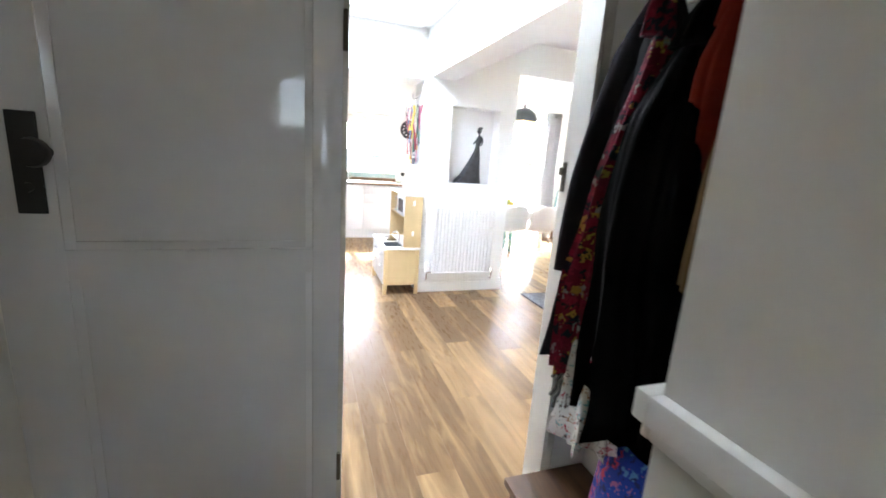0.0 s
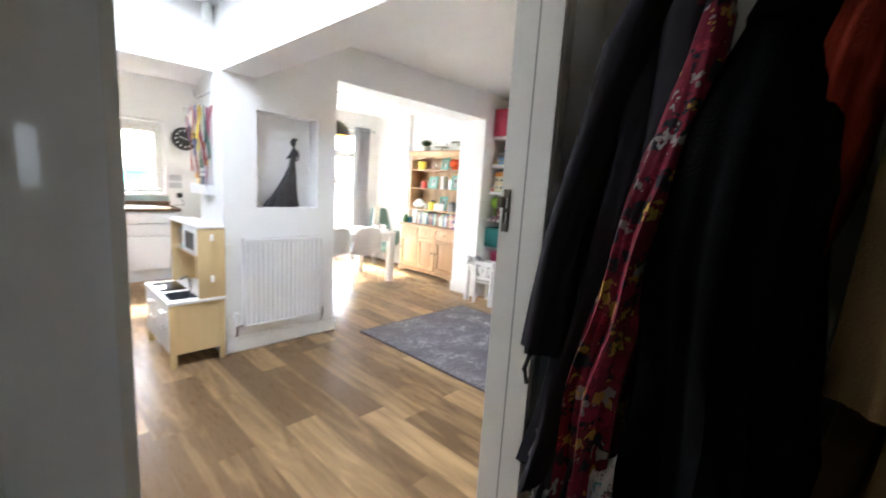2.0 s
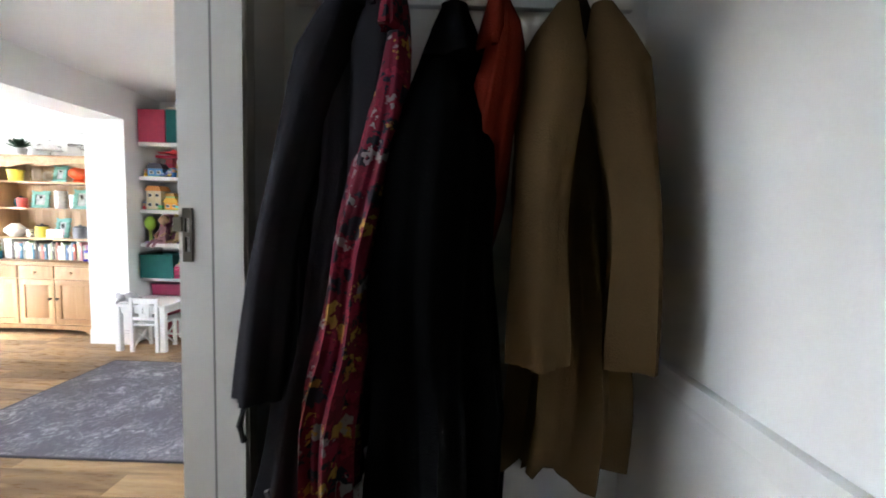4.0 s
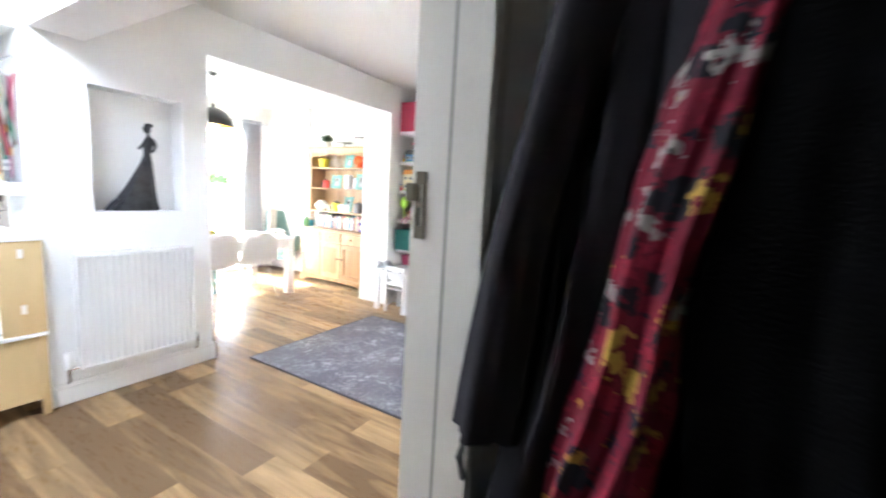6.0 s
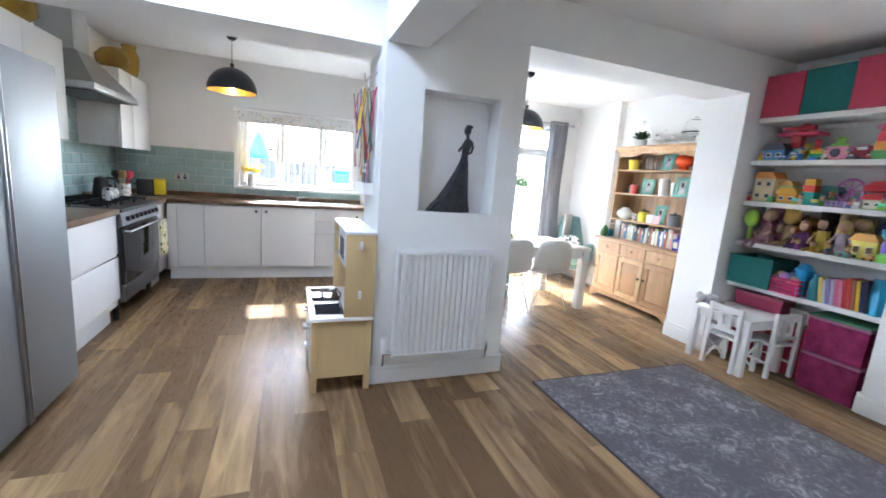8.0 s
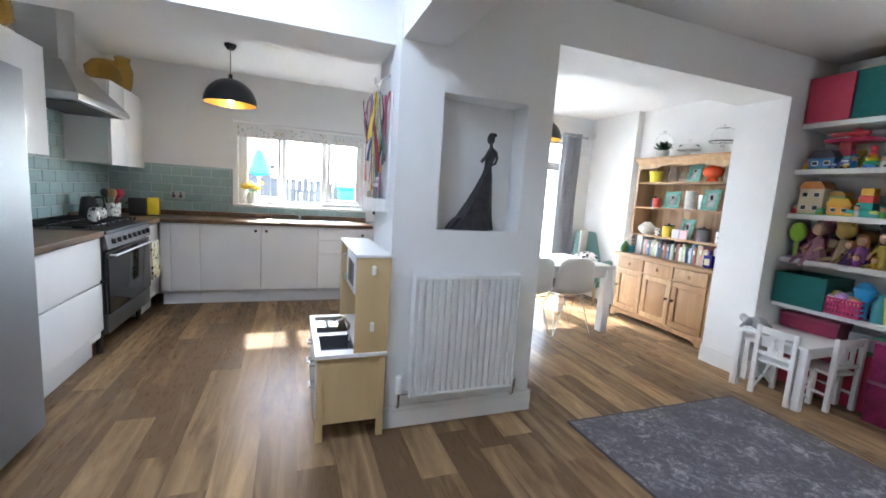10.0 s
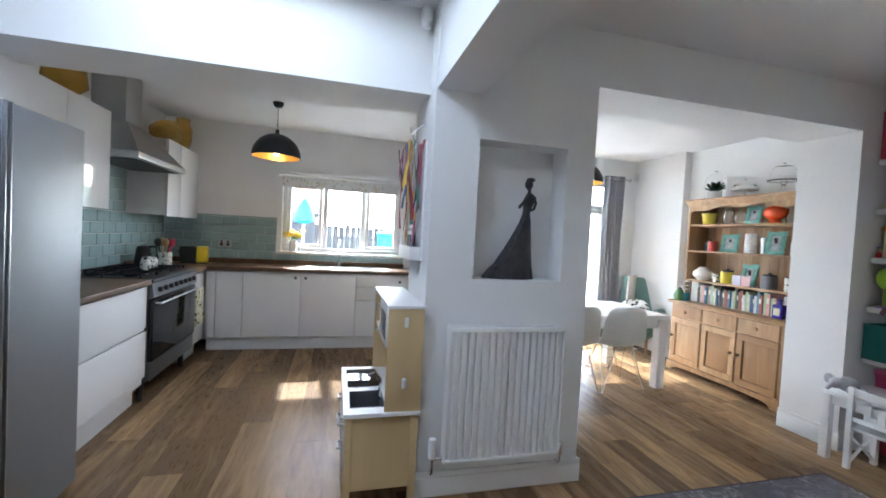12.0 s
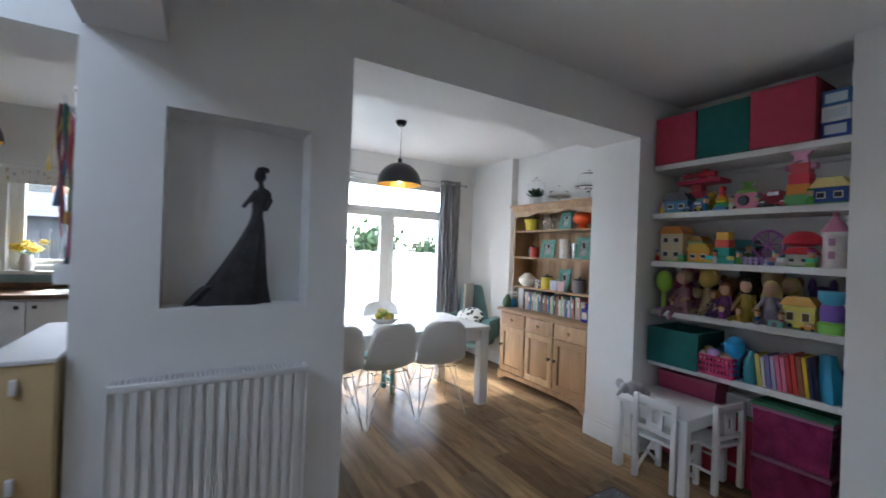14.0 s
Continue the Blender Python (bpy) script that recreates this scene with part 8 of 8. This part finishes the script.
HL = thing("ceiling_lamp", "small warm ceiling lamp in the hall", "ceiling lamp", -0.36, -0.75, 2.40)
part("bulb", ball(nb(), 0, 0, 0.0, 0.05, n=14), mat("hall_bulb", (1, 0.8, 0.5), 0.5, emit=0.6, emit_col=(1.0, 0.75, 0.4), bump=0), HL)
part("cord", tube(nb(), [(0, 0, 0.048), (0, 0, 0.219)], 0.012, 8), WHITEP, HL)

# ---- garden ----
GRASS = mat("lawn", (0.06, 0.10, 0.03), 0.95, var=0.4, scale=3, bump=0.3, bscale=40)
g = tagged(part("ground", cube(-60, 60, 7.86, 120, -0.35, -0.12), GRASS), "garden lawn reaching into the distance", "ground", kind="structure")
pv_ = struct("pavement", boxes((-6, 2.7, 7.862, 10.2, -0.119, -0.08), (2.7, 12, 7.862, 13.9, -0.119, -0.08)), mat("patio_stone", (0.55, 0.53, 0.49), 0.8, var=0.15, scale=4, bump=0.1), "pale stone patio slabs outside the windows")
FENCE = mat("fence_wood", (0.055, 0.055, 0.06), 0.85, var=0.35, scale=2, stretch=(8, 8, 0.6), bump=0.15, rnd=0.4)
# house side gets no sun; the overexposed brightness is put into this pale colour
PALE = mat("glare_pale_fence", (0.80, 0.78, 0.74), 0.8, var=0.15, scale=2, stretch=(8, 8, 0.6), bump=0.1, rnd=0.3)


def fence(label, x0, x1, y, h, m, w=0.14):
    f = thing("fence", label, "fence", x0, y, -0.12)
    n_ = int((x1 - x0) / w)
    shared = None
    for k in range(n_):
        if shared is None:
            o = part("board", cube(0.004, w - 0.006, -0.012, 0.012, 0.02, h, 0.003), m, f)
            shared = o.data
        else:
            o = new("board", shared)
            o.parent = f
        o.matrix_basis = pose(k * w, 0.004 * (k % 3), 0.02 * math.sin(k * 1.7))
    for k in range(int((x1 - x0) / 1.8) + 1):
        part("post", cube(k * 1.8 - 0.05, k * 1.8 + 0.05, 0.03, 0.13, 0, h + 0.06, 0.004), m, f)
    for z in (0.3, h - 0.3):
        part("rail", cube(0, x1 - x0, 0.02, 0.06, z, z + 0.07), m, f)


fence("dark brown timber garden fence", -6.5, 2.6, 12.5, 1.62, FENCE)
fence("garden fence with the garden's glare in its pale colour", 2.7, 12.0, 14.0, 1.45, PALE)
wl = single("water_butt", lathe(nb(), [(0, 0), (0.24, 0), (0.27, 0.7), (0.25, 1.4), (0.28, 1.43), (0.28, 1.48), (0, 1.53)], n=26), tint(0.01, 0.42, 0.36), "bright teal garden water butt", "water butt", 1.55, 10.9, -0.079)
ps = thing("garden_parasol", "closed teal garden parasol on a pole", "parasol", -0.25, 11.6, -0.119)
part("cover", lathe(nb(), [(0, 2.2), (0.05, 2.16), (0.17, 1.95), (0.22, 1.78), (0.2, 1.68), (0.06, 1.62), (0, 1.62)], n=20), tint(0.02, 0.36, 0.45), ps)
part("pole", tube(nb(), [(0, 0, 0.001), (0, 0, 1.62)], 0.022, 10), WHITEP, ps)


def tree(name, label, x, y, h, seed, leafy):
    t = thing(name, label, "tree" if leafy < 2 else "bush", x, y, -0.12)
    rng_ = random.Random(seed)
    bm = nb()
    tips = []

    def limb(p, d, ln, r, depth):
        q = p + d * ln * 0.5 + Vector((rng_.uniform(-1, 1), rng_.uniform(-1, 1), 0)) * ln * 0.06
        e = p + d * ln
        tube(bm, [p, q, e], r, 6, r * 0.6)
        tips.append(e)
        if depth:
            for _ in range(3 if depth > 1 else 4):
                nd = (d + Vector((rng_.uniform(-1, 1), rng_.uniform(-1, 1), rng_.uniform(-0.2, 0.7))) * 0.75).normalized()
                limb(e - d * ln * rng_.uniform(0, 0.35), nd, ln * rng_.uniform(0.55, 0.8), r * 0.55, depth - 1)

    limb(Vector((0, 0, 0)), Vector((0.03, 0, 1)), h * (0.16 if leafy == 2 else 0.38), h * 0.022, 4 if not leafy else 3)
    part("trunk", bm, mat("bark", (0.10, 0.075, 0.055), 0.9, var=0.3, scale=12, bump=0.3), t)
    if leafy:
        bm = nb()
        for e in tips:
            for _ in range(34):
                c = e + Vector((rng_.gauss(0, 1), rng_.gauss(0, 1), rng_.gauss(0, 0.8))) * h * 0.075
                a = Matrix.Rotation(rng_.random() * 6.28, 3, (rng_.random(), rng_.random(), rng_.random() + 0.1))
                s = h * 0.02 * rng_.uniform(0.7, 1.5)
                vs_ = [bm.verts.new(c + a @ Vector(p) * s) for p in ((-1, 0, 0), (0, -0.55, 0.1), (1.2, 0, 0), (0, 0.55, 0.1))]
                bm.faces.new(vs_)
        part("crown", bm, mat("leaf", (0.045, 0.09, 0.03), 0.6, var=0.5, scale=4, bump=0), t, smooth=False)


tree("bare_tree", "bare winter tree behind the garden fence", 7.9, 18.0, 4.6, 3, 0)
tree("bare_tree", "bare winter tree beyond the lawn", 5.4, 22.0, 5.6, 9, 0)
tree("shrub", "dark evergreen shrub beyond the pale fence", 6.7, 17.0, 5.6, 5, 2)
tree("shrub", "evergreen shrub beyond the pale fence", 9.6, 18.0, 4.6, 6, 2)
sh_ = thing("garden_shed", "grey garden shed beyond the fence", "shed", -1.6, 16.0, -0.12)
part("walls", cube(-1.4, 1.4, -1, 1, 0, 2.0, 0.01), FENCE, sh_)
part("roof", prism(nb(), [(-1.2, 1.98), (1.2, 1.98), (0, 2.6)], "x", -1.5, 1.5), mat("roof_felt", (0.12, 0.12, 0.13), 0.9), sh_)
hs = thing("neighbour_house", "far brick house with a tiled roof", "house", -6, 34, -0.12)
part("wall", cube(-5, 5, -3, 3, 0, 5.2), mat("house_brick", (0.35, 0.20, 0.14), 0.9, var=0.2, scale=2), hs)
part("roof", prism(nb(), [(-3.4, 5.2), (3.4, 5.2), (0, 7.6)], "x", -5.3, 5.3), mat("roof_tile", (0.18, 0.10, 0.08), 0.85, var=0.2), hs)
for x in (-3, 0, 3):
    for z in (1.0, 3.4):
        part("window", cube(x - 0.6, x + 0.6, -3.05, -3.001, z, z + 1.2), BLACKG, hs)


# ---- wall tiles, laid in a running bond on a bed of grout ----
def tiles(name, label, along, fixed, a0, a1, z0, z1, skip=None):
    tw, th, gp, d = 0.2, 0.1, 0.003, 0.007
    if along == "y":
        base = struct(name, boxes((fixed + 0.0005, fixed + 0.004, a0, a1, z0, z1)), GROUT, label)
    else:
        base = struct(name, boxes((a0, a1, fixed - 0.004, fixed - 0.0005, z0, z1)), GROUT, label)
    shared = {}
    r = 0
    z = z0
    while z < z1 - 0.01:
        zt = min(z + th, z1)
        a = a0 - (tw / 2 if r % 2 else 0)
        while a < a1 - 0.005:
            lo, hi = max(a, a0), min(a + tw, a1)
            if hi - lo > 0.012:
                key = (round(hi - lo, 3), round(zt - z, 3))
                w, h = key[0] - gp, key[1] - gp
                if key not in shared:
                    bm = nb()
                    k = 0.004
                    lo_ = [bm.verts.new(p) for p in ((-w / 2, 0, -h / 2), (w / 2, 0, -h / 2), (w / 2, 0, h / 2), (-w / 2, 0, h / 2))]
                    hi_ = [bm.verts.new(p) for p in ((-w / 2 + k, -d, -h / 2 + k), (w / 2 - k, -d, -h / 2 + k), (w / 2 - k, -d, h / 2 - k), (-w / 2 + k, -d, h / 2 - k))]
                    skin(bm, [lo_, hi_])
                    bm.faces.new(hi_)
                    o = part("tile", bm, TILE, base, smooth=False)
                    shared[key] = o.data
                else:
                    o = new("tile", shared[key])
                    o.parent = base
                c = (lo + hi) / 2
                o.matrix_basis = pose(fixed + 0.002, c, (z + zt) / 2, 0, 0, 90) if along == "y" else pose(c, fixed - 0.002, (z + zt) / 2)
            a += tw
        z += th
        r += 1


tiles("wall_tiles_west", "pale blue green glazed brick tiles", "y", -1.5, 4.66, 7.64, 0.965, 1.465)
tiles("wall_tiles_hood", "pale blue green glazed brick tiles behind the hood", "y", -1.5, 5.71, 6.74, 1.466, 2.15)
tiles("wall_tiles_back", "pale blue green glazed brick tiles", "x", 7.65, -1.49, KX0 - 0.055, 0.996, 1.515)
tiles("wall_tiles_sill", "pale blue green glazed tiles below the window sill", "x", 7.65, KX0 - 0.054, 1.34, 0.996, 1.07)
